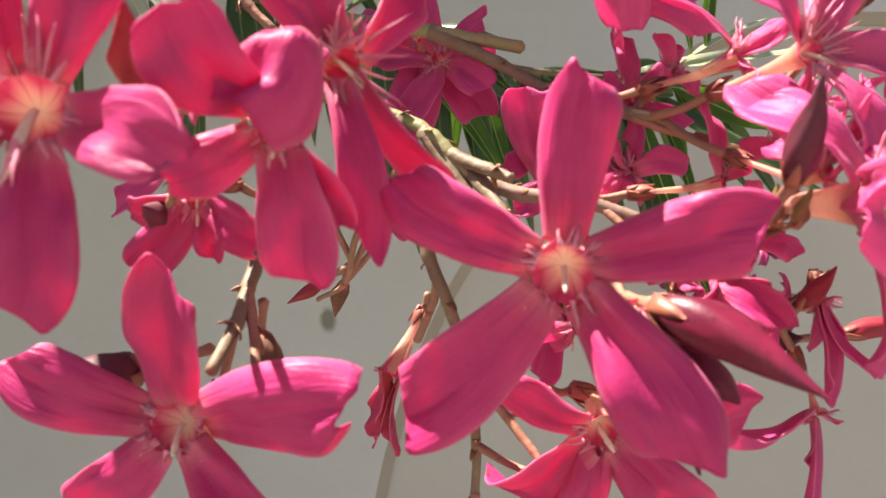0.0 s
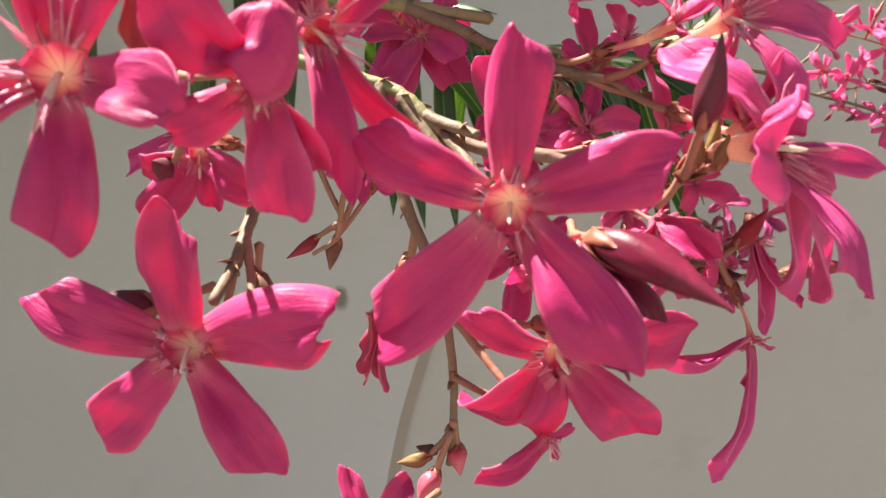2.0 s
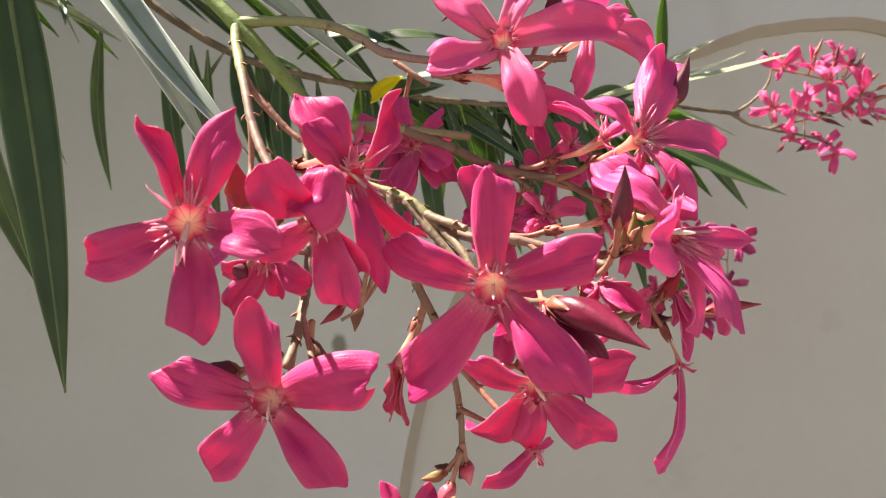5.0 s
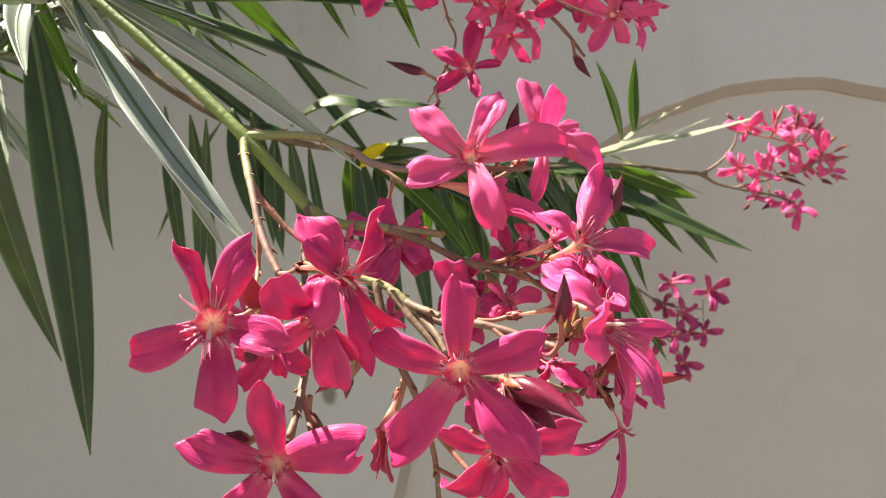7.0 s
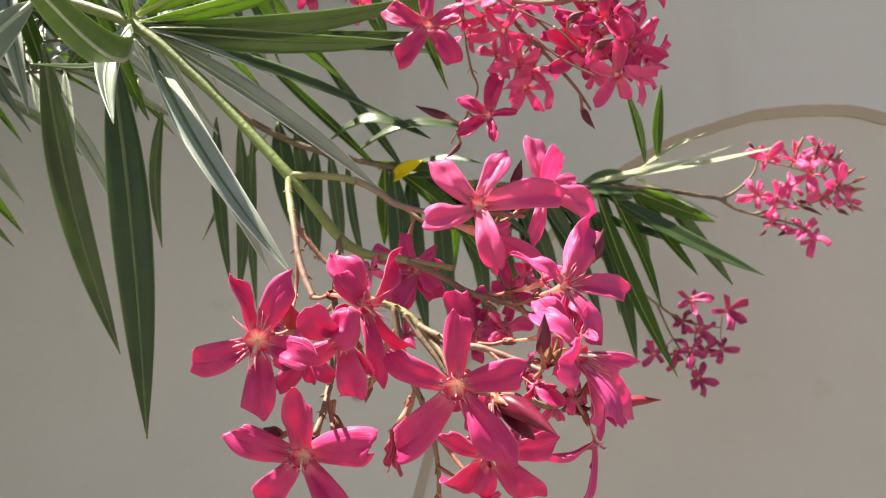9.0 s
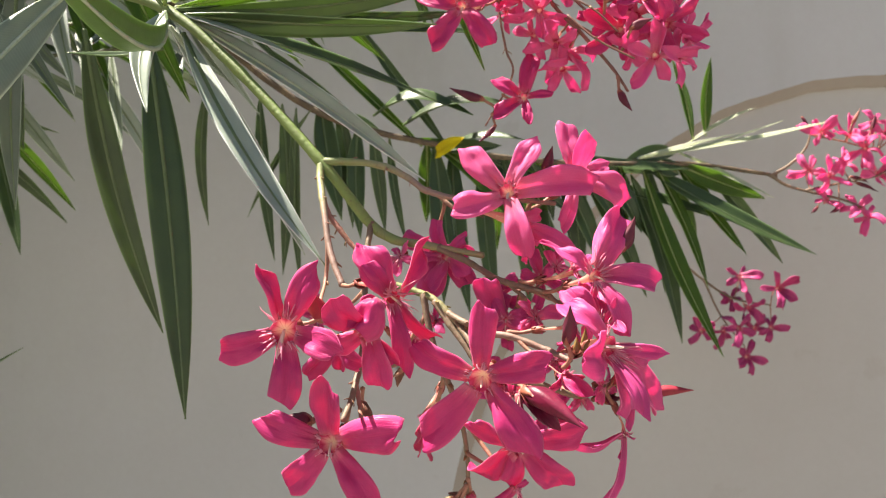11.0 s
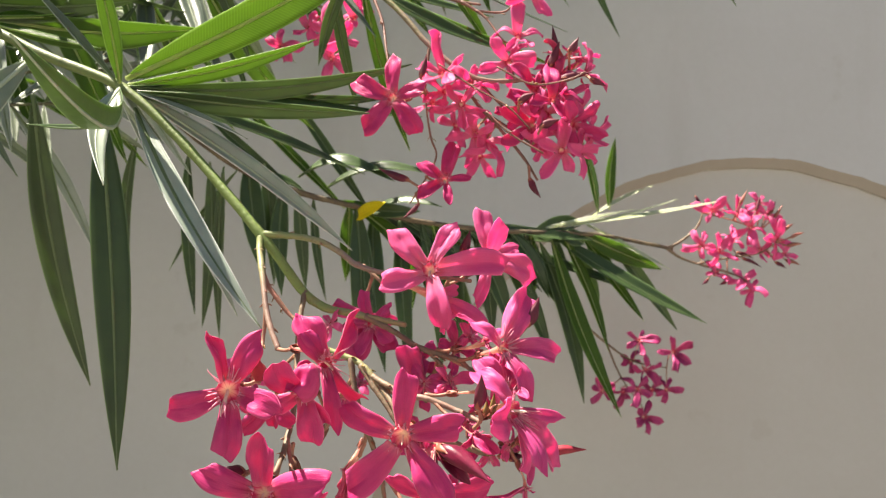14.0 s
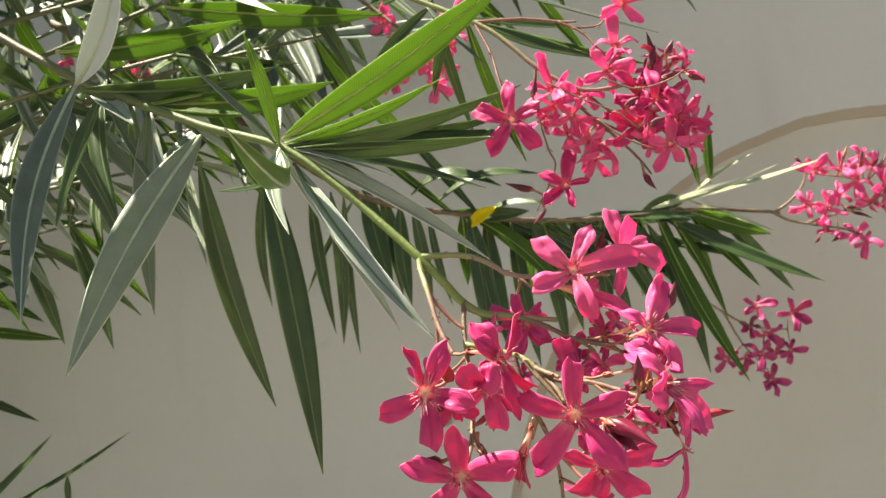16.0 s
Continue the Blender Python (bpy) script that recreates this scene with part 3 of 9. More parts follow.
def bud(place, tip, radius, root, label, group, material=None, seed=1, name="flower_bud"):
    """A closed bud: a twisted spindle in a calyx, on its stalk."""
    c, t = Vector(place), Vector(tip)
    d = t - c
    ln = d.length
    d.normalize()
    a = d.orthogonal().normalized()
    b = d.cross(a)
    ob = thing(name, place, label, "flower bud", group)
    seg, rows = 15, 12
    verts, faces, uvs = [], [], []
    for i in range(rows):
        s = i / (rows - 1)
        r = radius * (0.36 * (1 - s) + 1.0 * math.sin(math.pi * min(1, s ** 0.62)) ** 1.15) * (1 if s < 1 else 0) + 0.00015
        for k in range(seg):
            w = 2 * math.pi * k / seg + 1.6 * s
            ridge = 1 + 0.10 * math.cos(5 * 2 * math.pi * k / seg)
            verts.append(d * ln * s + (a * math.cos(w) + b * math.sin(w)) * r * ridge + a * 0.05 * ln * math.sin(math.pi * s))
            uvs.append((k / seg, s))
    for i in range(rows - 1):
        for k in range(seg):
            k2 = (k + 1) % seg
            faces.append((i * seg + k, i * seg + k2, (i + 1) * seg + k2, (i + 1) * seg + k))
    faces.append(tuple(range(seg))[::-1])
    part("petals", mesh_of("petals", verts, faces, material or M_BUD, uvs), ob)
    for k in range(4):
        w = math.pi / 2 * k + seed
        o = a * math.cos(w) + b * math.sin(w)
        f0, f1 = o * radius * 0.4 - d * 0.0006, o * radius * 0.95 + d * ln * 0.24
        v, f, uv = sheet(5, 3, lambda s, cc: f0.lerp(f1, s) + o.cross(d) * (2 * cc - 1) * radius * 0.5 * (1 - s * s) + o * radius * 0.25 * math.sin(3 * s), lambda s, cc: (cc, s), 0.0003)
        part("sepal", mesh_of("sepal", v, f, M_CALYX, uv), ob)
    r0 = Vector(root)
    part("stalk", tube_mesh("stalk", [(*c, radius * 0.5), (*c.lerp(r0, 0.5), 0.0007), (*r0, 0.0009)], M_TWIG_RED, 7, 4, 0.08, place), ob)
    return ob


def branch(name, place, label):
    return thing(name, place, label, "branch", "oleander branches")


def stem(parent, points, material, name="stem", label="", sides=9, seed=1):
    ob = part(name, tube_mesh(name, points, material, sides, 8, 0.09, parent.location, seed), parent, label)
    if name != "twig":
        return ob
    # small dry scales at the joints, where fallen flowers stood
    rnd = random.Random(seed)
    for a, b in zip(points[1:], points[2:]):
        ax = (Vector(b[:3]) - Vector(a[:3])).normalized()
        for k in range(rnd.choice((1, 2, 2))):
            o = Matrix.Rotation(rnd.uniform(0, 6.3), 3, ax) @ ax.orthogonal().normalized()
            f0 = Vector(a[:3]) - Vector(parent.location) + o * a[3] * 0.7 + ax * rnd.uniform(-0.002, 0.002)
            f1 = f0 + o * rnd.uniform(0.8, 2.0) * 0.001 + ax * rnd.uniform(0.8, 2.4) * 0.001
            v, f, uv = sheet(4, 3, lambda s, c: f0.lerp(f1, s) + ax.cross(o) * (2 * c - 1) * 0.0007 * (1 - 0.8 * s) + o * 0.0003 * math.sin(3 * s), lambda s, c: (c, s), 0.00025)
            part("bract", mesh_of("bract", v, f, M_SCALE if rnd.random() < 0.5 else M_TWIG_RED, uv), ob)
    return ob
# ---- the wall with its arched panel, and the ground ----
def box_mesh(name, x0, x1, y0, y1, z0, z1, material):
    v = [(x, y, z) for x in (x0, x1) for y in (y0, y1) for z in (z0, z1)]
    f = [(0, 1, 3, 2), (4, 6, 7, 5), (0, 4, 5, 1), (2, 3, 7, 6), (0, 2, 6, 4), (1, 5, 7, 3)]
    return mesh_of(name, v, f, material, None, False)


WALL_Y, WALL_TOP, NICHE = 1.08, 3.0, 0.016
ARCH_X, ARCH_TOP, ARCH_FOOT, ARCH_HALF = 0.462, 1.770, 0.97, 0.60
tagged(new("wall_back", box_mesh("wall_back", -6, 6, WALL_Y + NICHE, WALL_Y + 0.30, 0, WALL_TOP, M_WALL_BOUNCE)), "grey plaster at the back of the arched niche, tinted with warm bounced light", "wall", kind="structure")


def front_wall():
    """The wall's face: a slab with an arched opening, whose edge is rounded off."""
    arch = [(ARCH_X - ARCH_HALF * math.cos(math.pi * i / 144), ARCH_FOOT + (ARCH_TOP - ARCH_FOOT) * math.sin(math.pi * i / 144)) for i in range(145)]
    arch = [(x, z + 0.004 * noise.noise(Vector((x * 14, 0.3, z * 5))) + 0.002 * noise.noise(Vector((x * 60, 1.3, 0)))) for x, z in arch]
    line = [(ARCH_X - ARCH_HALF, 0.0)] + arch + [(ARCH_X + ARCH_HALF, 0.0)]
    mid = Vector((ARCH_X, 1.2))
    soft = []
    for x, z in line:
        o = Vector((x, z)) - mid
        o = Vector((math.copysign(1, x - ARCH_X), 0)) if z < ARCH_FOOT else o.normalized()
        soft.append((x + o.x * 0.014, z + o.y * 0.014 if z > 0 else z))
    verts, faces, mats = [], [], []

    def quad(a, b, c, d, m):
        k = len(verts)
        verts.extend((a, b, c, d))
        faces.append((k, k + 1, k + 2, k + 3))
        mats.append(m)
    y0, y1, y2 = WALL_Y, WALL_Y + 0.010, WALL_Y + NICHE
    left, right = soft[0][0], soft[-1][0]
    quad((-6, y0, 0), (left, y0, 0), (left, y0, WALL_TOP), (-6, y0, WALL_TOP), 0)
    quad((right, y0, 0), (6, y0, 0), (6, y0, WALL_TOP), (right, y0, WALL_TOP), 0)
    for (xa, za), (xb, zb), (pa, qa), (pb, qb) in zip(soft, soft[1:], line, line[1:]):
        if xb - xa > 1e-6:
            quad((xa, y0, za), (xb, y0, zb), (xb, y0, WALL_TOP), (xa, y0, WALL_TOP), 0)
        quad((xa, y0, za), (pa, y1, qa), (pb, y1, qb), (xb, y0, zb), 1)
        quad((pa, y1, qa), (pa, y2, qa), (pb, y2, qb), (pb, y1, qb), 1)
    quad((-6, y0, WALL_TOP), (6, y0, WALL_TOP), (6, y2, WALL_TOP), (-6, y2, WALL_TOP), 0)
    me = mesh_of("wall_front", verts, faces, M_WALL, None, False)
    me.materials.append(M_EDGE)
    me.polygons.foreach_set("material_index", mats)
    return me


tagged(new("wall_front", front_wall()), "grey painted plaster garden wall with a brown-edged arched niche", "wall", kind="structure")
gv = [(x, y, 0.0) for x in (-400, 400) for y in (-400, 400)]
tagged(new("ground", mesh_of("ground", gv, [(0, 2, 3, 1)], M_GROUND, None, False)), "grey concrete paving at the foot of the wall", "ground", kind="structure")


# ---- the flowering branch in front ----
front = branch("oleander_branch", (-0.125, 0.185, 1.6468), "arching green oleander branch with long narrow leaves and pink flowers")
stem(front, [(-0.3192, 0.215, 1.754, 0.0027), (-0.2569, 0.205, 1.7107, 0.0026), (-0.2177, 0.2, 1.6891, 0.0025), (-0.1695, 0.192, 1.6646, 0.0024), (-0.1245, 0.1835, 1.6452, 0.0024), (-0.0897, 0.1755, 1.6156, 0.0023), (-0.052, 0.1648, 1.5758, 0.0022), (-0.0291, 0.1645, 1.5478, 0.002), (-0.007, 0.158, 1.5416, 0.0014), (0.0123, 0.156, 1.5378, 0.0011)], M_STEM, "main_stem", label="green main stem turning tan at its tip", seed=1)
stem(front, [(-0.052, 0.1648, 1.5758, 0.002), (-0.0391, 0.164, 1.5753, 0.0014), (-0.0261, 0.163, 1.5729, 0.0014), (-0.0163, 0.161, 1.5679, 0.0013), (-0.0089, 0.159, 1.5627, 0.0012), (0.005, 0.156, 1.559, 0.0011), (0.0223, 0.155, 1.5582, 0.0009), (0.0393, 0.154, 1.5564, 0.0008)], M_TWIG_YOUNG, "twig", label="side twig turning from green to tan", seed=2)
stem(front, [(-0.0081, 0.172, 1.5632, 0.0009), (-0.0028, 0.17, 1.5587, 0.0008), (0.0014, 0.168, 1.5551, 0.0007)], M_TWIG_RED, "twig", seed=3)
stem(front, [(-0.0046, 0.1578, 1.5411, 0.0016), (0.008, 0.155, 1.5347, 0.0012), (0.0176, 0.152, 1.529, 0.0012), (0.0272, 0.15, 1.526, 0.0012), (0.0366, 0.147, 1.5237, 0.0011)], M_TWIG, "twig", seed=4)
stem(front, [(0.0212, 0.1513, 1.5279, 0.0011), (0.025, 0.15, 1.5246, 0.0008), (0.0279, 0.149, 1.5221, 0.0008)], M_TWIG, "twig", seed=5)
stem(front, [(-0.052, 0.1648, 1.5758, 0.00187), (-0.0512, 0.16, 1.569, 0.00144), (-0.0477, 0.151, 1.5601, 0.00136), (-0.0449, 0.145, 1.5511, 0.00119), (-0.043, 0.141, 1.5445, 0.00119), (-0.0396, 0.136, 1.5362, 0.00119), (-0.0351, 0.131, 1.528, 0.00119)], M_TWIG_YOUNG, "twig", label="side twig turning from green to tan", seed=6)
stem(front, [(-0.0477, 0.151, 1.5601, 0.0014), (-0.0452, 0.15, 1.5543, 0.0011), (-0.0408, 0.149, 1.5485, 0.0011), (-0.0364, 0.148, 1.5431, 0.0009), (-0.0316, 0.147, 1.5386, 0.0008)], M_TWIG_RED, "twig", seed=7)
stem(front, [(-0.032, 0.1645, 1.5513, 0.0014), (-0.0326, 0.158, 1.5386, 0.0011), (-0.0316, 0.15, 1.5256, 0.0011), (-0.0298, 0.142, 1.5134, 0.0012), (-0.0293, 0.134, 1.502, 0.0012), (-0.0296, 0.127, 1.4946, 0.0012), (-0.0298, 0.122, 1.4897, 0.0011), (-0.0309, 0.114, 1.4838, 0.0009)], M_TWIG, "twig", seed=8)
stem(front, [(-0.0296, 0.1264, 1.494, 0.0011), (-0.0272, 0.122, 1.488, 0.0008), (-0.0251, 0.116, 1.4811, 0.0008)], M_TWIG_RED, "twig", seed=9)
stem(front, [(-0.0426, 0.1404, 1.5435, 0.0011), (-0.0431, 0.138, 1.5297, 0.0007), (-0.0409, 0.124, 1.5228, 0.0007), (-0.038, 0.115, 1.5165, 0.0007), (-0.0375, 0.105, 1.519, 0.0006)], M_TWIG_RED, "twig", seed=10)
stem(front, [(-0.032, 0.153, 1.5305, 0.0016), (-0.0102, 0.15, 1.5241, 0.0013), (-0.003, 0.147, 1.5201, 0.0013), (0.0038, 0.144, 1.5136, 0.0013), (0.0123, 0.142, 1.5102, 0.0013), (0.0225, 0.14, 1.5091, 0.0012), (0.0355, 0.137, 1.5047, 0.0011), (0.0439, 0.132, 1.5015, 0.0009)], M_TWIG_YOUNG, "twig", seed=11)
stem(front, [(-0.0048, 0.1478, 1.5211, 0.0014), (0.0011, 0.144, 1.513, 0.0012), (0.0069, 0.141, 1.5059, 0.0012), (0.0125, 0.138, 1.499, 0.0012), (0.023, 0.136, 1.4939, 0.0011), (0.0345, 0.135, 1.4926, 0.0011), (0.0462, 0.14, 1.4883, 0.0011), (0.0552, 0.143, 1.4911, 0.0009), (0.0628, 0.14, 1.4981, 0.0007)], M_TWIG, "twig", seed=12)
stem(front, [(0.0004, 0.1455, 1.5169, 0.0013), (0.0067, 0.14, 1.5141, 0.0011), (0.0105, 0.137, 1.5126, 0.0009)], M_TWIG, "twig", seed=13)
stem(front, [(0.0038, 0.144, 1.5136, 0.0013), (0.0089, 0.138, 1.5076, 0.0011), (0.012, 0.134, 1.5018, 0.0009)], M_TWIG, "twig", seed=14)
stem(front, [(-0.0093, 0.1496, 1.5236, 0.0014), (-0.0071, 0.147, 1.5117, 0.0012), (-0.0033, 0.145, 1.4994, 0.0012), (0.0004, 0.146, 1.4905, 0.0011), (0.0038, 0.149, 1.4795, 0.001), (0.0055, 0.153, 1.4647, 0.0009), (0.0053, 0.156, 1.4534, 0.0008), (0.0044, 0.159, 1.4447, 0.0007)], M_TWIG, "twig", seed=15)
stem(front, [(-0.0015, 0.1455, 1.4949, 0.0011), (-0.0034, 0.152, 1.4891, 0.0008), (-0.0062, 0.16, 1.4828, 0.0008)], M_TWIG_RED, "twig", seed=16)
stem(front, [(0.0033, 0.1486, 1.4808, 0.0011), (0.0113, 0.143, 1.4715, 0.0008), (0.0184, 0.138, 1.4638, 0.0007)], M_TWIG_RED, "twig", seed=17)
stem(front, [(-0.0079, 0.148, 1.5162, 0.0011), (-0.0176, 0.157, 1.5029, 0.0007), (-0.022, 0.17, 1.4928, 0.0006), (-0.0301, 0.182, 1.4881, 0.0005)], M_TWIG_RED, "twig", seed=18)

# blossoms of the front cluster, the nearest first
flower("oleander_flower", (0.016, 0.1015, 1.499), (-0.1584, -0.9656, -0.2063), [((0.0166, 0.0975, 1.5236), 0.4, 0.05, 0.06, -0.03, 0, 0.35), ((0.0386, 0.0935, 1.5076), 0.42, 0.06, 0.05, 0.04), ((0.0338, 0.0945, 1.4772), 0.42, 0.05, 0.06, -0.05, 0, 0.3), ((-0.0025, 0.105, 1.4765), 0.42, 0.06, 0.05, -0.06), ((-0.007, 0.1016, 1.5093), 0.4, 0.07, 0.05, -0.08, 0, 0.5)], (0.0189, 0.136, 1.4967), "large pink oleander flower with five spread petals and a peach throat", "front cluster flowers", seed=19, width=0.45, column=(0.1, -0.5, -0.75), throat=1.24, fringe=0.7, cone=0.55)
flower("oleander_flower", (-0.0405, 0.0845, 1.516), (0.3, -0.95, 0.05), [((-0.0491, 0.0815, 1.5353), 0.36, 0.08, 0.22, 0.1, 45, 0.3), ((-0.0297, 0.08, 1.5358), 0.4, 0.08, 0.08, -0.06, 0, 0.6), ((-0.0186, 0.0755, 1.5106), 0.38, 0.06, 0.12, -0.02, 0, 0.65), ((-0.0376, 0.0825, 1.4932), 0.46, 0.05, 0.06, -0.05), ((-0.0602, 0.0828, 1.507), 0.52, 0.06, 0.08, -0.06)], (-0.0339, 0.1, 1.5188), "pink oleander flower with a cream stamen cone hanging out", "front cluster flowers", seed=20, width=0.45, column=(-0.2, -0.4, -1.1), throat=1.50, fringe=1.5, cone=1.4)
flower("oleander_flower", (-0.0352, 0.1115, 1.4768), (-0.0514, -0.9773, 0.2057), [((-0.0342, 0.0995, 1.4998), 0.44, 0.05, 0.14, 0.02), ((-0.0098, 0.0985, 1.4838), 0.46, 0.05, 0.03, -0.03, 30, 0.22), ((-0.0184, 0.1105, 1.4572), 0.42, 0.05, 0.05, -0.05), ((-0.0495, 0.1125, 1.4585), 0.5, 0.06, 0.06, -0.06), ((-0.0594, 0.1065, 1.4838), 0.42, 0.09, 0.06, -0.08)], (-0.0313, 0.125, 1.4873), "open pink oleander flower below the others", "front cluster flowers", seed=21, width=0.45, column=(0.15, -0.5, -1.0), throat=1.20, fringe=0.7, cone=0.7)
flower("oleander_flower", (-0.0172, 0.0925, 1.5152), (-0.103, -0.927, -0.3605), [((-0.0155, 0.095, 1.5255), 0.95, 0.05, 0.1, 0.0), ((-0.0268, 0.079, 1.5228), 0.56, 0.08, 0.08, -0.05), ((-0.03, 0.0965, 1.5075), 0.5, 0.08, 0.08, -0.05), ((-0.0116, 0.0945, 1.4972), 0.52, 0.06, 0.06, -0.08), ((-0.0088, 0.0985, 1.504), 0.45, 0.06, 0.06, -0.05)], (-0.0402, 0.1217, 1.5213), "nodding pink oleander flower with one petal folded forward", "front cluster flowers", seed=22, width=0.45, column=(0, -0.4, -0.8), fringe=0.7, throat=1.25)
# the free half of its folded petal hangs forward over the throat
nodding = bpy.data.objects["oleander_flower.003"]
part("petal", petal_mesh((-0.0150, 0.0905, 1.5247), (-0.0172, 0.0835, 1.5158), (-0.1, -0.95, 0.25), 0.0135, M_PETAL, 0.16, -0.10, -0.05, 0, 901, drop=nodding.location), nodding, "petal folded forward")
flower("oleander_flower", (-0.0112, 0.104, 1.5245), (0.74, -0.55, -0.38), [((-0.0213, 0.0992, 1.5418), 0.54, 0.12, 0.1, -0.08, 0, 0.3), ((-0.0196, 0.0965, 1.535), 0.56, 0.06, 0.06, 0), ((-0.0078, 0.119, 1.542), 0.46, 0.08, 0.24, 0.12, 0, 0.3), ((0.0018, 0.1188, 1.5116), 0.24, 0.12, 0.3, 0.06, 40), ((-0.0072, 0.104, 1.4993), 0.26, 0.1, 0.25, 0.03, 25)], (-0.0351, 0.131, 1.528), "pink oleander flower seen from the side with a fringed throat", "front cluster flowers", seed=23, width=0.45, materials=(M_PETAL, M_PETAL_DARK), column=(1.0, 0.3, -0.85), fringe=1.8, cone=1.7)
flower("oleander_flower", (0.0525, 0.1225, 1.5305), (0.45, -0.8, 0.2), [((0.0603, 0.1352, 1.5527), 0.44, 0.06, 0.16, 0.02), ((0.0402, 0.1175, 1.54), 0.36, 0.12, 0.14, -0.12, 0, 0.3), ((0.0752, 0.134, 1.5296), 0.38, 0.06, 0.2, -0.04), ((0.0638, 0.1178, 1.5124), 0.34, 0.1, 0.16, -0.06), ((0.05, 0.128, 1.52), 0.34, 0.08, 0.1, -0.05)], (0.035, 0.147, 1.5242), "pink oleander flower with a fringed throat on a tan twig", "front cluster flowers", seed=24, width=0.45, materials=(M_PETAL_MAUVE_LIT, M_PETAL_DARK), column=(0.9, -0.4, -0.3), throat=0.97, fringe=1.7, cone=1.3)
flower("oleander_flower", (0.056, 0.1105, 1.5085), (0.72, -0.68, 0.02), [((0.0458, 0.093, 1.5046), 0.8, 0.16, 0.14, 0.05), ((0.0747, 0.1165, 1.5056), 0.24, 0.06, 0.2, 0, 0, 0.5), ((0.0695, 0.1012, 1.4907), 0.32, 0.06, 0.1, -0.08), ((0.0714, 0.124, 1.5035), 0.3, 0.06, 0.1, -0.05), ((0.04, 0.1135, 1.5222), 0.44, 0.14, 0.14, -0.05), ((0.06, 0.118, 1.485), 0.26, 0.08, 0.2, -0.04), ((0.0742, 0.145, 1.4832), 0.24, 0.06, 0.2, 0)], (0.0414, 0.1260, 1.4998), "pink oleander flower turned sideways with a long stamen", "front cluster flowers", seed=25, width=0.45, materials=(M_PETAL_MAUVE_LIT, M_PETAL_DARK), column=(1.0, -0.3, -0.05), throat=1.09, fringe=1.9, cone=1.5)
flower("oleander_flower", (0.055, 0.122, 1.5132), (0.5016, -0.8359, 0.2229), [((0.0412, 0.122, 1.5255), 0.46, 0.12, 0.12, -0.06), ((0.0503, 0.134, 1.5298), 0.42, 0.08, 0.1, 0), ((0.0608, 0.112, 1.5145), 0.3, 0.12, 0.2, -0.05, 30), ((0.0582, 0.118, 1.5242), 0.34, 0.1, 0.15, 0), ((0.0469, 0.126, 1.5169), 0.45, 0.1, 0.15, 0)], (0.0365, 0.147, 1.5235), "pink oleander flower bursting from a red calyx", "front cluster flowers", seed=26, width=0.45, materials=(M_PETAL_MAUVE_LIT, M_PETAL_DARK), throat=0.90, fringe=1.6)
flower("oleander_flower", (0.0225, 0.143, 1.5603), (-0.16, -0.97, 0.15), [((0.0049, 0.144, 1.5761), 0.42, 0.06, 0.1, -0.06), ((0.0328, 0.1465, 1.5803), 0.4, 0.06, 0.14, -0.05), ((0.0556, 0.153, 1.5664), 0.34, 0.07, 0.1, -0.06), ((0.0303, 0.1338, 1.538), 0.38, 0.08, 0.1, -0.1), ((0.0042, 0.134, 1.5522), 0.48, 0.06, 0.08, -0.06)], (0.0032, 0.163, 1.5564), "pink oleander flower on the upper side twig", "front cluster flowers", seed=27, width=0.45, materials=(M_PETAL_SUNLIT, M_PETAL_DARK), fringe=0.7, throat=1.01)
flower("oleander_flower", (0.0476, 0.162, 1.5669), (0.3791, -0.8664, 0.3249), [((0.0411, 0.168, 1.5884), 0.4, 0.06, 0.08, 0), ((0.0508, 0.1545, 1.583), 0.46, 0.1, 0.16, 0), ((0.0692, 0.172, 1.5606), 0.52, 0.12, 0.12, -0.1), ((0.0424, 0.155, 1.5455), 0.26, 0.08, 0.08, 0), ((0.06, 0.17, 1.573), 0.42, 0.06, 0.06, 0)], (0.0288, 0.163, 1.5546), "pink oleander flower with five open petals", "front cluster flowers", seed=28, width=0.45, materials=(M_PETAL_SUNLIT, M_PETAL_DARK), fringe=0.7)
flower("oleander_flower", (0.026, 0.15, 1.5495), (0.879, -0.362, -0.3103), [((0.0295, 0.144, 1.5347), 0.42, 0.06, 0.08, 0), ((0.0366, 0.15, 1.5434), 0.46, 0.06, 0.06, 0), ((0.0342, 0.16, 1.5542), 0.42, 0.06, 0.06, 0), ((0.0464, 0.15, 1.5406), 0.3, 0.1, 0.06, 0)], (0.0042, 0.16, 1.5559), "trumpet-shaped pink oleander flower seen from the side", "front cluster flowers", seed=29, width=0.45, materials=(M_PETAL_SUNLIT, M_PETAL_DARK), throat=1.43, fringe=0.7)
flower("oleander_flower", (-0.007, 0.172, 1.5411), (0.3158, -0.8947, -0.3158), [((-0.0221, 0.172, 1.5446), 0.5, 0.06, 0.08, 0), ((0.0076, 0.172, 1.5398), 0.42, 0.06, 0.08, 0), ((0.0076, 0.166, 1.5276), 0.42, 0.06, 0.08, -0.05), ((-0.007, 0.162, 1.5225), 0.5, 0.06, 0.08, 0), ((-0.0099, 0.178, 1.5473), 0.5, 0.06, 0.08, 0)], (-0.0035, 0.1703, 1.5593), "pink oleander flower with five open petals", "front cluster flowers", seed=30, width=0.45, fringe=0.7, materials=(M_PETAL_MAUVE_LIT, M_PETAL_DARK))
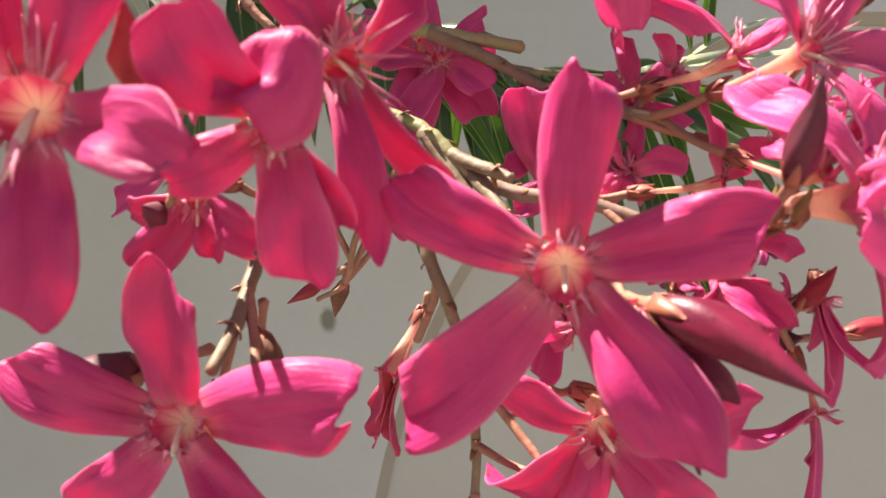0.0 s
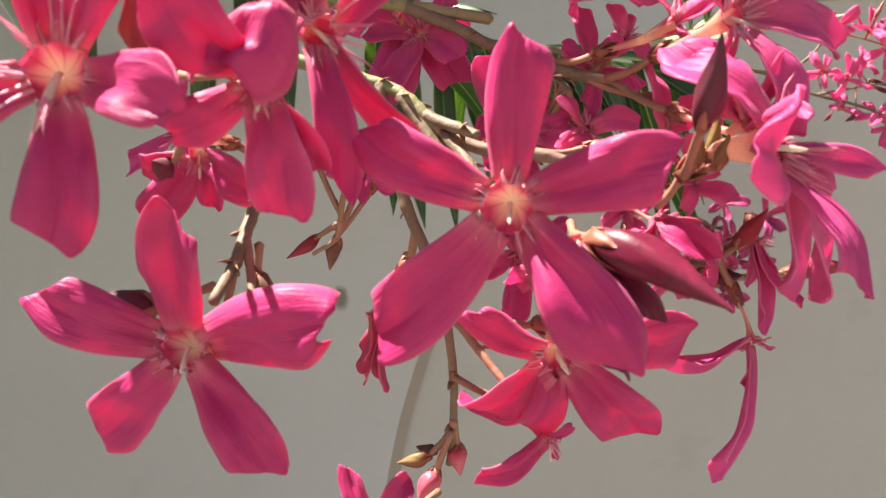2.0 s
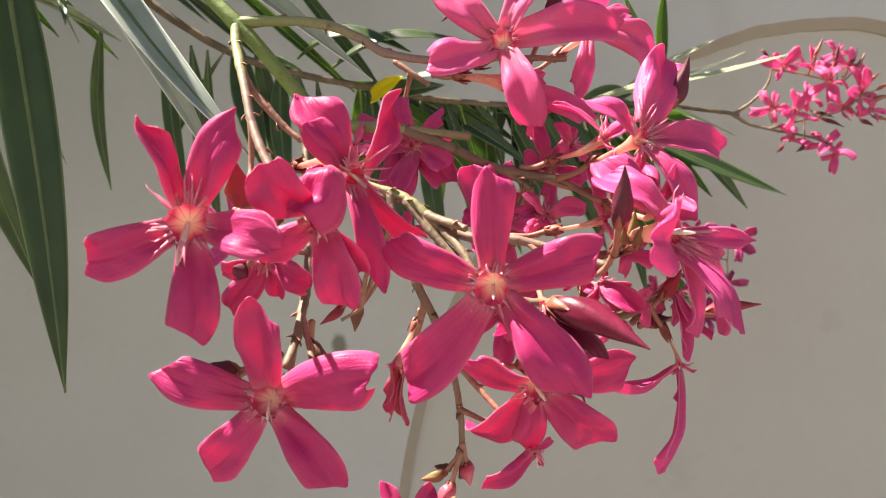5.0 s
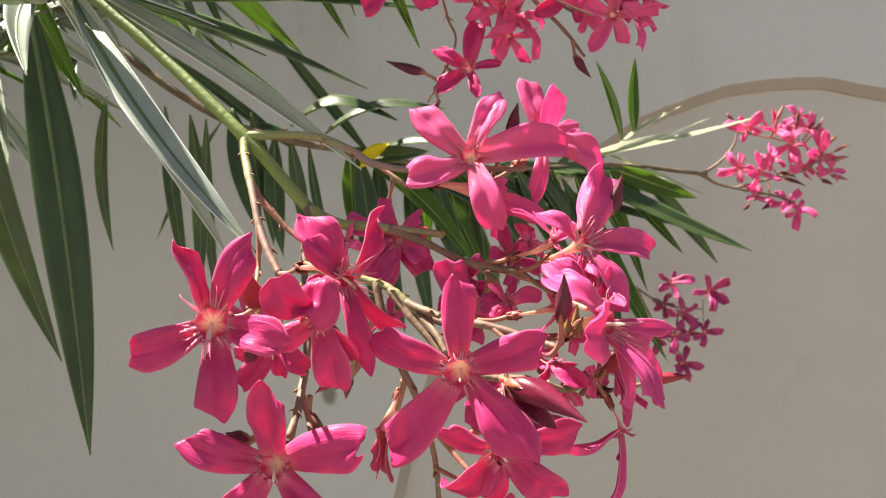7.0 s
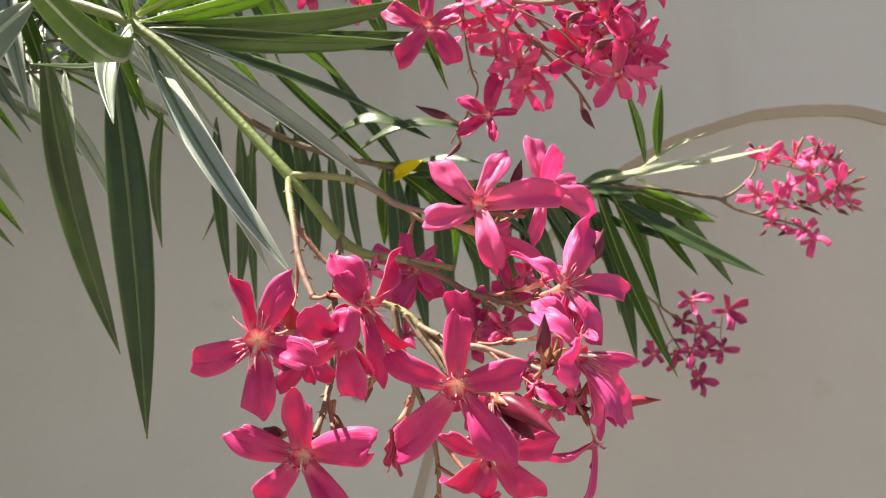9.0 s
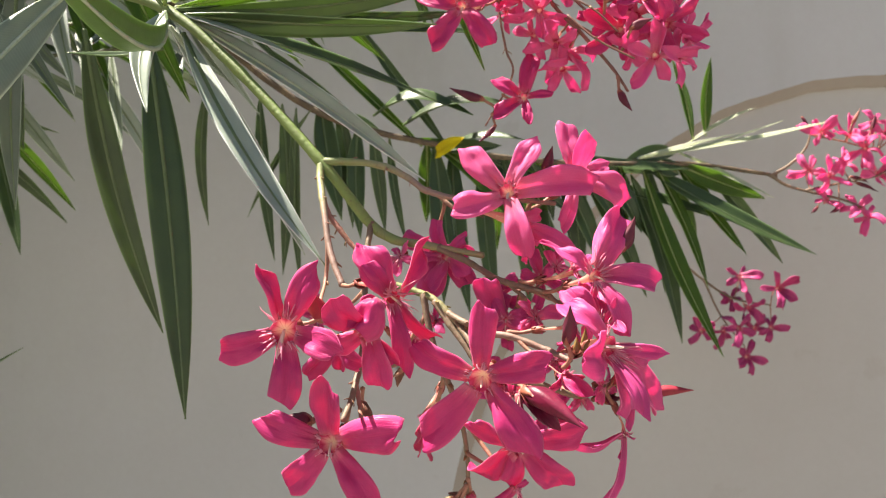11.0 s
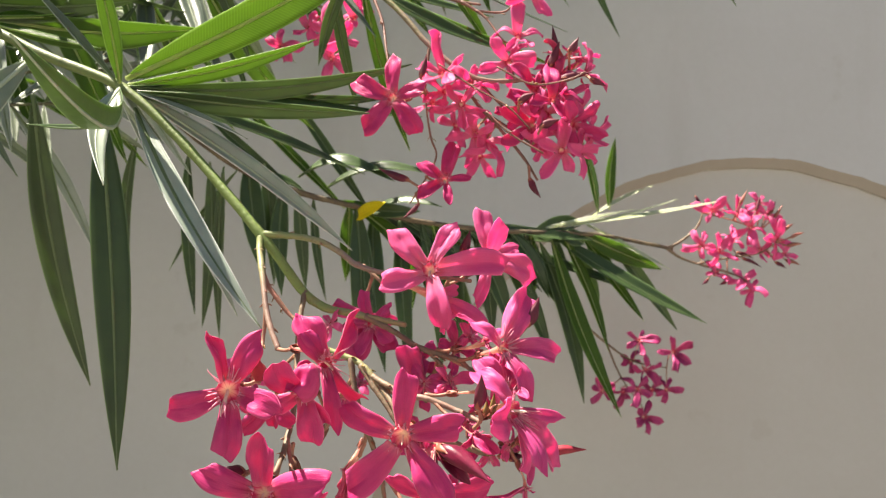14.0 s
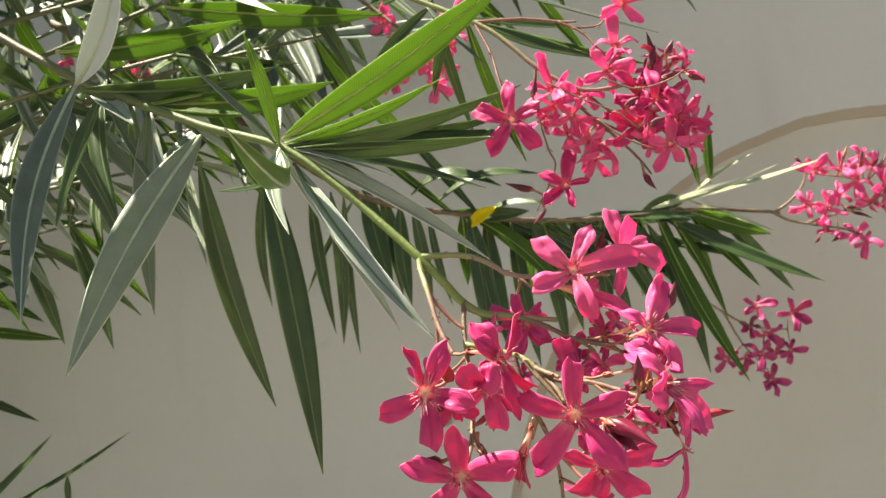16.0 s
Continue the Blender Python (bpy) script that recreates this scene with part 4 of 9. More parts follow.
flower("oleander_flower", (0.019, 0.158, 1.5132), (-0.2063, -0.9283, 0.3094), [((0.0104, 0.15, 1.5297), 0.5, 0.06, 0.08, 0), ((0.034, 0.15, 1.5146), 0.52, 0.06, 0.08, 0), ((0.0224, 0.156, 1.5021), 0.42, 0.06, 0.08, 0), ((0.019, 0.162, 1.5241), 0.5, 0.06, 0.08, 0)], (0.0265, 0.1495, 1.5233), "pink oleander flower with five open petals", "front cluster flowers", seed=31, width=0.45, fringe=0.7, materials=(M_PETAL_MAUVE_LIT, M_PETAL_DARK))
flower("oleander_flower", (0.0456, 0.141, 1.5126), (0.8935, -0.4205, 0.1577), [((0.0416, 0.142, 1.526), 0.5, 0.06, 0.08, 0), ((0.0505, 0.142, 1.5165), 0.46, 0.06, 0.08, 0), ((0.0478, 0.136, 1.5035), 0.45, 0.06, 0.08, 0), ((0.0395, 0.146, 1.5052), 0.45, 0.06, 0.08, 0)], (0.0217, 0.146, 1.5101), "trumpet-shaped pink oleander flower seen from the side", "front cluster flowers", seed=32, width=0.45, materials=(M_PETAL_SUNLIT, M_PETAL_DARK), throat=1.18, fringe=0.7)
flower("oleander_flower", (0.0461, 0.136, 1.5322), (0.8642, -0.3558, 0.3558), [((0.052, 0.13, 1.5363), 0.45, 0.05, 0.1, 0), ((0.0315, 0.14, 1.5406), 0.18, 0.12, 0.3, 0.1), ((0.0474, 0.14, 1.5385), 0.4, 0.06, 0.1, 0), ((0.0479, 0.13, 1.5243), 0.5, 0.1, 0.1, 0)], (0.0259, 0.151, 1.5281), "trumpet-shaped pink oleander flower with a pale flared tube", "front cluster flowers", seed=33, width=0.45, materials=(M_PETAL_MAUVE_LIT, M_PETAL_DARK), throat=1.34)
flower("oleander_flower", (0.0207, 0.152, 1.5141), (-0.1048, -0.9435, 0.3145), [((0.0323, 0.148, 1.5121), 0.5, 0.06, 0.1, 0), ((0.0284, 0.152, 1.518), 0.5, 0.06, 0.1, 0), ((0.0144, 0.154, 1.5225), 0.5, 0.06, 0.1, 0), ((0.0117, 0.15, 1.5068), 0.5, 0.06, 0.1, 0)], (0.0276, 0.1491, 1.5224), "pink oleander flower behind the large one", "front cluster flowers", seed=34, width=0.45, throat=0.80, fringe=0.7, materials=(M_PETAL_MAUVE_LIT, M_PETAL_DARK))
flower("oleander_flower", (0.0253, 0.132, 1.4725), (0.0531, -0.9035, -0.4252), [((0.0071, 0.1288, 1.4796), 0.44, 0.06, 0.08, 0), ((0.0089, 0.145, 1.4568), 0.46, 0.1, 0.16, -0.12), ((0.0442, 0.138, 1.4577), 0.52, 0.08, 0.12, -0.06), ((0.0484, 0.1273, 1.4788), 0.44, 0.05, 0.08, -0.03), ((0.0231, 0.14, 1.4553), 0.46, 0.1, 0.1, -0.05)], (0.0176, 0.14, 1.4777), "half hidden pink oleander flower below the large one", "front cluster flowers", seed=35, width=0.45, column=(0.4, -0.5, -0.7), throat=1.09, fringe=0.7)
flower("oleander_flower", (0.0244, 0.138, 1.4562), (-0.2265, -0.7926, -0.5661), [((0.0113, 0.136, 1.4474), 0.36, 0.1, 0.1, -0.05), ((0.0282, 0.134, 1.4601), 0.34, 0.06, 0.06, 0), ((0.0261, 0.14, 1.4517), 0.3, 0.06, 0.06, 0)], (0.0055, 0.153, 1.4647), "faded pink oleander flower losing its petals", "front cluster flowers", seed=36, width=0.45, throat=0.60, fringe=0.7)
flower("oleander_flower", (-0.0363, 0.122, 1.5077), (0, -0.848, -0.53), [((-0.0249, 0.116, 1.502), 0.6, 0.1, 0.1, -0.1), ((-0.0457, 0.126, 1.4951), 0.5, 0.05, 0.06, 0), ((-0.0485, 0.128, 1.5048), 0.5, 0.05, 0.06, 0), ((-0.0336, 0.125, 1.4984), 0.5, 0.05, 0.06, 0)], (-0.0296, 0.139, 1.5091), "shaded pink oleander flower behind the others", "front cluster flowers", seed=37, width=0.45, materials=(M_PETAL, M_PETAL_DARK), fringe=0.7)
flower("oleander_flower", (-0.0136, 0.1560, 1.5078), (-0.1078, -0.9705, -0.2157), [((-0.0214, 0.1548, 1.5059), 0.42, 0.06, 0.06, 0), ((-0.0064, 0.1548, 1.5027), 0.42, 0.06, 0.06, 0), ((-0.0099, 0.1579, 1.5134), 0.45, 0.06, 0.06, 0), ((-0.0194, 0.1585, 1.5129), 0.45, 0.06, 0.06, 0), ((-0.0134, 0.1535, 1.5001), 0.4, 0.06, 0.06, 0)], (-0.0215, 0.1684, 1.494), "small pink oleander flower behind the twigs", "front cluster flowers", seed=38, width=0.45, throat=0.70, fringe=0.7, materials=(M_PETAL_MAUVE_LIT, M_PETAL_DARK))
flower("oleander_flower", (-0.007, 0.132, 1.4396), (-0.0314, -0.9991, 0.0294), [((-0.0138, 0.131, 1.452), 0.36, 0.08, 0.08, 0), ((-0.0016, 0.131, 1.4518), 0.4, 0.08, 0.08, 0), ((-0.0134, 0.13, 1.4316), 0.45, 0.06, 0.06, 0), ((-0.0004, 0.13, 1.4317), 0.45, 0.06, 0.06, 0), ((0.0073, 0.13, 1.4404), 0.45, 0.06, 0.06, 0)], (0.0027, 0.152, 1.441), "pink oleander flower low in the cluster", "front cluster flowers", seed=39, width=0.45, fringe=0.7)
flower("oleander_flower", (0.0272, 0.1155, 1.4942), (-0.2028, -0.9126, 0.3549), [((0.0345, 0.107, 1.4742), 0.2, 0.08, 0.3, 0.02, 50), ((0.0401, 0.112, 1.4818), 0.26, 0.08, 0.2, 0)], (0.0276, 0.136, 1.4966), "wilted crimson oleander flower with drooping petals", "front cluster flowers", seed=40, width=0.45, materials=(M_PETAL_DARK, M_PETAL_DARK), throat=0.38, fringe=0.7)
flower("oleander_flower", (-0.0125, 0.1700, 1.4740), (-0.42, -0.25, -0.87), [((-0.0184, 0.1670, 1.4631), 0.34, 0.10, 0.3, 0.05), ((-0.0154, 0.1700, 1.4590), 0.24, 0.06, 0.3, 0.03), ((-0.0099, 0.1720, 1.4574), 0.30, 0.10, 0.3, 0.03), ((-0.0167, 0.1740, 1.4649), 0.30, 0.1, 0.3, 0)], (-0.0053, 0.1720, 1.4906), "withered hanging oleander flower with shrunken petals", "front cluster flowers", seed=41, width=0.45, materials=(M_PETAL_WILT, M_PETAL_DARK), throat=1.5, fringe=0.7)
flower("oleander_flower", (0.0622, 0.142, 1.4931), (0.2683, -0.3578, -0.8944), [((0.0698, 0.136, 1.4828), 0.26, 0.1, 0.2, 0.05), ((0.063, 0.14, 1.4763), 0.26, 0.06, 0.2, 0), ((0.0666, 0.143, 1.4869), 0.26, 0.06, 0.2, 0), ((0.0617, 0.145, 1.4846), 0.3, 0.1, 0.2, 0)], (0.0619, 0.1404, 1.4972), "fading oleander flower with hanging petals", "front cluster flowers", seed=42, width=0.45, throat=0.55, fringe=0.7, materials=(M_PETAL_MAUVE_LIT, M_PETAL_DARK))
flower("oleander_flower", (0.0619, 0.142, 1.4745), (0.0967, -0.4834, -0.8701), [((0.0448, 0.137, 1.4716), 0.36, 0.06, 0.2, 0), ((0.0654, 0.14, 1.4737), 0.34, 0.06, 0.2, 0), ((0.051, 0.139, 1.4509), 0.17, 0.12, 0.3, 0.1), ((0.0598, 0.14, 1.4664), 0.32, 0.08, 0.2, 0)], (0.0552, 0.143, 1.4911), "withering oleander flower with a long hanging petal", "front cluster flowers", seed=43, width=0.45, throat=0.55, fringe=0.7, materials=(M_PETAL_MAUVE_LIT, M_PETAL_DARK))
flower("oleander_flower", (0.041, 0.127, 1.4972), (0.6667, -0.6667, -0.3333), [((0.0507, 0.121, 1.4923), 0.4, 0.1, 0.2, -0.05), ((0.0486, 0.126, 1.497), 0.4, 0.1, 0.15, 0), ((0.0372, 0.122, 1.4925), 0.45, 0.1, 0.2, 0), ((0.0436, 0.13, 1.5015), 0.4, 0.06, 0.1, 0)], (0.0257, 0.1393, 1.508), "crumpled pink oleander flower among the twigs", "front cluster flowers", seed=44, width=0.45, throat=0.60, fringe=1.4)
flower("oleander_flower", (-0.0034, 0.1660, 1.5375), (-0.305, -0.914, 0.266), [((-0.0077, 0.1590, 1.5246), 0.47, 0.03, 0.12, -0.02), ((0.0075, 0.1558, 1.5314), 0.45, 0.06, 0.10, -0.05), ((0.0053, 0.1620, 1.5470), 0.44, 0.05, 0.07, -0.03), ((-0.0087, 0.1683, 1.5522), 0.39, 0.08, 0.19, -0.08), ((-0.0160, 0.1674, 1.5370), 0.39, 0.09, 0.05, -0.00)], (0.0055, 0.157, 1.54), "pink oleander flower half hidden among the twigs", "front cluster flowers", seed=601, width=0.45, materials=(M_PETAL_MAUVE_LIT, M_PETAL_DARK), throat=1.1, fringe=0.9)
flower("oleander_flower", (0.0170, 0.1630, 1.5205), (0.362, -0.931, -0.043), [((0.0209, 0.1606, 1.5084), 0.41, 0.08, 0.20, -0.05), ((0.0294, 0.1651, 1.5195), 0.46, 0.07, 0.15, -0.02), ((0.0236, 0.1638, 1.5310), 0.42, 0.04, 0.05, 0.03), ((0.0090, 0.1574, 1.5290), 0.47, 0.06, 0.19, -0.04), ((0.0098, 0.1568, 1.5140), 0.46, 0.08, 0.07, 0.01)], (0.0176, 0.152, 1.529), "pink oleander flower half hidden among the twigs", "front cluster flowers", seed=602, width=0.45, materials=(M_PETAL_MAUVE_LIT, M_PETAL_DARK), throat=1.1, fringe=0.9)
flower("oleander_flower", (0.0337, 0.1580, 1.5291), (0.536, -0.803, 0.260), [((0.0417, 0.1602, 1.5368), 0.46, 0.07, 0.08, -0.02), ((0.0294, 0.1551, 1.5408), 0.46, 0.06, 0.17, -0.00), ((0.0264, 0.1489, 1.5299), 0.47, 0.05, 0.08, 0.03), ((0.0337, 0.1513, 1.5179), 0.40, 0.06, 0.09, -0.01), ((0.0445, 0.1597, 1.5248), 0.43, 0.05, 0.06, -0.02)], (0.0272, 0.15, 1.526), "pink oleander flower half hidden among the twigs", "front cluster flowers", seed=603, width=0.45, materials=(M_PETAL_MAUVE_LIT, M_PETAL_DARK), throat=1.1, fringe=0.9)
flower("oleander_flower", (0.0193, 0.1600, 1.4898), (0.304, -0.911, -0.278), [((0.0291, 0.1593, 1.4970), 0.43, 0.04, 0.09, -0.06), ((0.0139, 0.1540, 1.4997), 0.47, 0.05, 0.20, -0.09), ((0.0096, 0.1531, 1.4857), 0.44, 0.08, 0.18, 0.01), ((0.0184, 0.1587, 1.4743), 0.42, 0.05, 0.13, 0.01), ((0.0302, 0.1635, 1.4852), 0.49, 0.06, 0.09, -0.05)], (0.0125, 0.138, 1.499), "pink oleander flower half hidden among the twigs", "front cluster flowers", seed=604, width=0.45, materials=(M_PETAL_MAUVE_LIT, M_PETAL_DARK), throat=1.1, fringe=0.9)
flower("oleander_flower", (0.0369, 0.1520, 1.4791), (0.482, -0.868, 0.122), [((0.0322, 0.1453, 1.4895), 0.50, 0.09, 0.06, -0.03), ((0.0292, 0.1435, 1.4730), 0.43, 0.06, 0.10, 0.01), ((0.0407, 0.1471, 1.4683), 0.41, 0.04, 0.14, 0.03), ((0.0502, 0.1546, 1.4747), 0.39, 0.04, 0.07, -0.10), ((0.0429, 0.1547, 1.4904), 0.42, 0.05, 0.05, -0.06)], (0.0345, 0.135, 1.4926), "pink oleander flower half hidden among the twigs", "front cluster flowers", seed=605, width=0.45, materials=(M_PETAL_MAUVE_LIT, M_PETAL_DARK), throat=1.1, fringe=0.9)
flower("oleander_flower", (-0.0502, 0.1500, 1.5148), (-0.404, -0.908, 0.111), [((-0.0451, 0.1449, 1.5033), 0.40, 0.10, 0.06, 0.03), ((-0.0383, 0.1413, 1.5174), 0.48, 0.08, 0.13, 0.04), ((-0.0502, 0.1461, 1.5271), 0.45, 0.10, 0.09, -0.00), ((-0.0615, 0.1503, 1.5220), 0.39, 0.09, 0.17, -0.06), ((-0.0606, 0.1480, 1.5051), 0.41, 0.07, 0.19, -0.05)], (-0.0316, 0.15, 1.5256), "pink oleander flower half hidden among the twigs", "front cluster flowers", seed=606, width=0.45, materials=(M_PETAL_MAUVE_LIT, M_PETAL_DARK), throat=1.1, fringe=0.9)
flower("oleander_flower", (0.0317, 0.15, 1.5151), (0.318, -0.848, 0.424), [((0.0259, 0.1474, 1.5109), 0.42, 0.09, 0.03, 0.15, -8), ((0.0352, 0.1494, 1.5102), 0.42, 0.01, 0.24, -0.29, -11), ((0.0407, 0.1485, 1.5189), 0.56, 0.07, 0.08, -0.32, -3), ((0.0324, 0.1532, 1.5201), 0.41, -0.01, -0.08, 0.17, 25), ((0.028, 0.1465, 1.521), 0.46, 0.01, -0.00, -0.19, 11)], (0.0279, 0.149, 1.5221), "crumpled pink oleander flower in the thick of the cluster", "front cluster flowers", seed=45, scale=0.9, detail=2, materials=(M_PETAL_SUNLIT, M_PETAL_DARK))
flower("oleander_flower", (0.0502, 0.142, 1.5047), (0.636, -0.742, 0.212), [((0.0499, 0.1381, 1.4998), 0.50, 0.14, 0.03, -0.28, 33), ((0.0579, 0.1408, 1.5004), 0.53, 0.12, 0.13, 0.14, 5), ((0.0554, 0.1463, 1.5078), 0.42, 0.09, 0.09, 0.18, 28), ((0.05, 0.1362, 1.5123), 0.47, 0.04, -0.01, -0.04, -2), ((0.0484, 0.1351, 1.5069), 0.41, 0.02, 0.23, -0.07, 0)], (0.0366, 0.1364, 1.5043), "crumpled pink oleander flower in the thick of the cluster", "front cluster flowers", seed=46, scale=0.9, detail=2, materials=(M_PETAL_SUNLIT, M_PETAL_DARK))
flower("oleander_flower", (0.039, 0.146, 1.4992), (0.2074, -0.8296, 0.5185), [((0.0346, 0.1434, 1.4961), 0.52, 0.08, 0.14, -0.31, 9), ((0.0429, 0.1418, 1.4944), 0.56, 0.00, -0.06, 0.10, -16), ((0.0472, 0.1446, 1.5001), 0.54, 0.02, 0.14, 0.15, -26), ((0.0415, 0.1467, 1.5054), 0.52, -0.05, 0.20, -0.17, 19), ((0.0337, 0.1448, 1.504), 0.46, 0.01, 0.20, 0.13, -6)], (0.0418, 0.1381, 1.4899), "crumpled pink oleander flower in the thick of the cluster", "front cluster flowers", seed=47, scale=0.9, detail=2, materials=(M_PETAL_SUNLIT, M_PETAL_DARK))
flower("oleander_flower", (0.0476, 0.146, 1.4875), (0.318, -0.848, -0.424), [((0.0452, 0.1444, 1.4804), 0.46, 0.01, -0.07, -0.22, -33), ((0.0519, 0.1475, 1.4816), 0.44, 0.04, -0.05, -0.30, 15), ((0.0536, 0.1423, 1.4896), 0.52, 0.01, 0.05, -0.00, 28), ((0.0451, 0.1418, 1.4933), 0.55, 0.07, 0.20, -0.30, 31), ((0.0419, 0.1395, 1.4838), 0.48, 0.04, 0.12, 0.05, -7)], (0.0496, 0.1411, 1.4893), "crumpled pink oleander flower in the thick of the cluster", "front cluster flowers", seed=48, scale=0.9, detail=2, materials=(M_PETAL_SUNLIT, M_PETAL_DARK))
flower("oleander_flower", (0.0551, 0.142, 1.4917), (0.636, -0.742, -0.212), [((0.0526, 0.1356, 1.4872), 0.46, -0.04, -0.04, -0.06, -1), ((0.0537, 0.1423, 1.485), 0.42, 0.05, 0.15, 0.10, 24), ((0.0599, 0.1459, 1.4889), 0.44, -0.02, 0.06, 0.05, 25), ((0.0587, 0.1436, 1.4965), 0.43, 0.10, -0.07, -0.24, 23), ((0.0526, 0.1366, 1.4955), 0.44, 0.05, 0.16, 0.11, -21)], (0.0518, 0.1419, 1.49), "crumpled pink oleander flower in the thick of the cluster", "front cluster flowers", seed=49, scale=0.9, detail=2, materials=(M_PETAL_SUNLIT, M_PETAL_DARK))
flower("oleander_flower", (0.0533, 0.138, 1.5189), (0.5025, -0.7035, 0.5025), [((0.0539, 0.1419, 1.5235), 0.41, 0.01, 0.02, 0.09, 6), ((0.0502, 0.1351, 1.523), 0.47, 0.16, 0.06, -0.24, -26), ((0.0468, 0.134, 1.517), 0.52, 0.04, 0.08, -0.10, 2), ((0.0554, 0.1346, 1.5146), 0.47, -0.00, -0.04, -0.32, -13), ((0.0596, 0.1413, 1.5185), 0.47, 0.13, 0.12, -0.29, -0)], (0.0295, 0.1493, 1.5254), "crumpled pink oleander flower in the thick of the cluster", "front cluster flowers", seed=50, scale=0.9, detail=2, materials=(M_PETAL_SUNLIT, M_PETAL_DARK))
flower("oleander_flower", (0.0393, 0.152, 1.5332), (0.5077, -0.6092, 0.6092), [((0.0365, 0.1456, 1.5301), 0.50, 0.00, 0.05, -0.14, -33), ((0.0437, 0.1496, 1.5281), 0.57, 0.15, -0.01, 0.09, 6), ((0.0446, 0.1562, 1.5337), 0.53, -0.02, 0.14, -0.29, -28), ((0.0394, 0.1544, 1.5395), 0.56, 0.00, 0.09, -0.21, -22), ((0.0356, 0.1494, 1.5389), 0.50, 0.12, 0.11, -0.10, -33)], (0.0307, 0.1489, 1.5251), "crumpled pink oleander flower in the thick of the cluster", "front cluster flowers", seed=51, scale=0.9, detail=2, materials=(M_PETAL_SUNLIT, M_PETAL_DARK))
flower("oleander_flower", (-0.0286, 0.15, 1.5148), (-0.3313, -0.8835, -0.3313), [((-0.0238, 0.1453, 1.5096), 0.49, 0.13, 0.19, 0.04, 28), ((-0.025, 0.1436, 1.5167), 0.55, 0.11, 0.06, 0.16, -12), ((-0.0323, 0.1485, 1.5204), 0.56, 0.01, 0.12, 0.04, 24), ((-0.0349, 0.149, 1.5141), 0.56, -0.02, 0.13, -0.20, 31), ((-0.0322, 0.1496, 1.5086), 0.42, 0.13, 0.07, -0.03, 20)], (-0.0198, 0.1635, 1.4978), "crumpled pink oleander flower in the thick of the cluster", "front cluster flowers", seed=52, scale=0.9, detail=2, materials=(M_PETAL_SUNLIT, M_PETAL_DARK))
flower("oleander_flower", (-0.0199, 0.16, 1.5378), (-0.2182, -0.8729, 0.4364), [((-0.0262, 0.1609, 1.534), 0.53, 0.04, 0.23, -0.35, -8), ((-0.0209, 0.1572, 1.5304), 0.57, 0.01, 0.12, -0.08, 9), ((-0.0153, 0.1553, 1.537), 0.49, 0.03, -0.01, -0.28, 24), ((-0.016, 0.1583, 1.5438), 0.41, 0.08, 0.02, 0.01, -21), ((-0.0235, 0.1628, 1.5413), 0.55, 0.12, -0.04, -0.10, 28)], (-0.018, 0.1613, 1.5447), "crumpled pink oleander flower in the thick of the cluster", "front cluster flowers", seed=53, scale=0.9, detail=2, materials=(M_PETAL_SUNLIT, M_PETAL_DARK))
flower("oleander_flower", (-0.0064, 0.158, 1.513), (0.1111, -0.8889, 0.4444), [((-0.0108, 0.1541, 1.5102), 0.54, 0.12, -0.06, -0.11, -18), ((-0.0027, 0.153, 1.5101), 0.52, 0.09, 0.01, -0.10, -0), ((-0.0011, 0.159, 1.5143), 0.49, -0.02, 0.13, 0.12, 33), ((-0.006, 0.1592, 1.5188), 0.50, -0.04, 0.21, 0.07, -6), ((-0.011, 0.1573, 1.5163), 0.48, -0.03, -0.05, -0.10, -9)], (-0.023, 0.1715, 1.4922), "crumpled pink oleander flower in the thick of the cluster", "front cluster flowers", seed=54, scale=0.9, detail=2, materials=(M_PETAL_SUNLIT, M_PETAL_DARK))
flower("oleander_flower", (0.0227, 0.15, 1.4868), (0.2074, -0.8296, -0.5185), [((0.0217, 0.1471, 1.4912), 0.52, -0.05, -0.01, -0.04, -12), ((0.0158, 0.1483, 1.4845), 0.56, -0.02, 0.06, -0.01, 10), ((0.0194, 0.1525, 1.4823), 0.50, 0.11, -0.05, 0.01, 4), ((0.0301, 0.1497, 1.4824), 0.44, -0.00, 0.06, -0.27, 23), ((0.027, 0.1487, 1.4899), 0.46, 0.08, 0.05, 0.01, 29)], (0.0189, 0.1649, 1.4962), "crumpled pink oleander flower in the thick of the cluster", "front cluster flowers", seed=55, scale=0.9, detail=2, materials=(M_PETAL_SUNLIT, M_PETAL_DARK))

# buds
bud((-0.0325, 0.0955, 1.5198), (-0.0304, 0.0840, 1.5268), 0.0021, (-0.0352, 0.1085, 1.5195), "red closed oleander bud on a short stalk", "buds", seed=56, material=M_BUD_RED, name="flower_bud")
bud((0.0428, 0.1015, 1.5105), (0.0438, 0.0957, 1.5220), 0.0016, (0.0440, 0.118, 1.5045), "dark maroon closed oleander bud", "buds", seed=57, name="flower_bud")
bud((0.0476, 0.118, 1.507), (0.0487, 0.116, 1.5139), 0.00075, (0.0453, 0.128, 1.5044), "olive brown scaly oleander bud", "buds", seed=58, material=M_SCALE, name="flower_bud")
bud((0.0485, 0.116, 1.5057), (0.0497, 0.114, 1.5105), 0.00085, (0.0453, 0.128, 1.5042), "olive brown scaly oleander bud", "buds", seed=59, material=M_SCALE, name="flower_bud")
bud((0.0455, 0.117, 1.506), (0.0459, 0.116, 1.5111), 0.0008, (0.0453, 0.128, 1.5039), "olive brown scaly oleander bud", "buds", seed=60, material=M_SCALE, name="flower_bud")
bud((0.0723, 0.157, 1.4864), (0.0878, 0.158, 1.4878), 0.00145, (0.0569, 0.148, 1.4856), "rose-red pointed closed oleander bud", "buds", seed=61, material=M_BUD_RED, name="flower_bud")
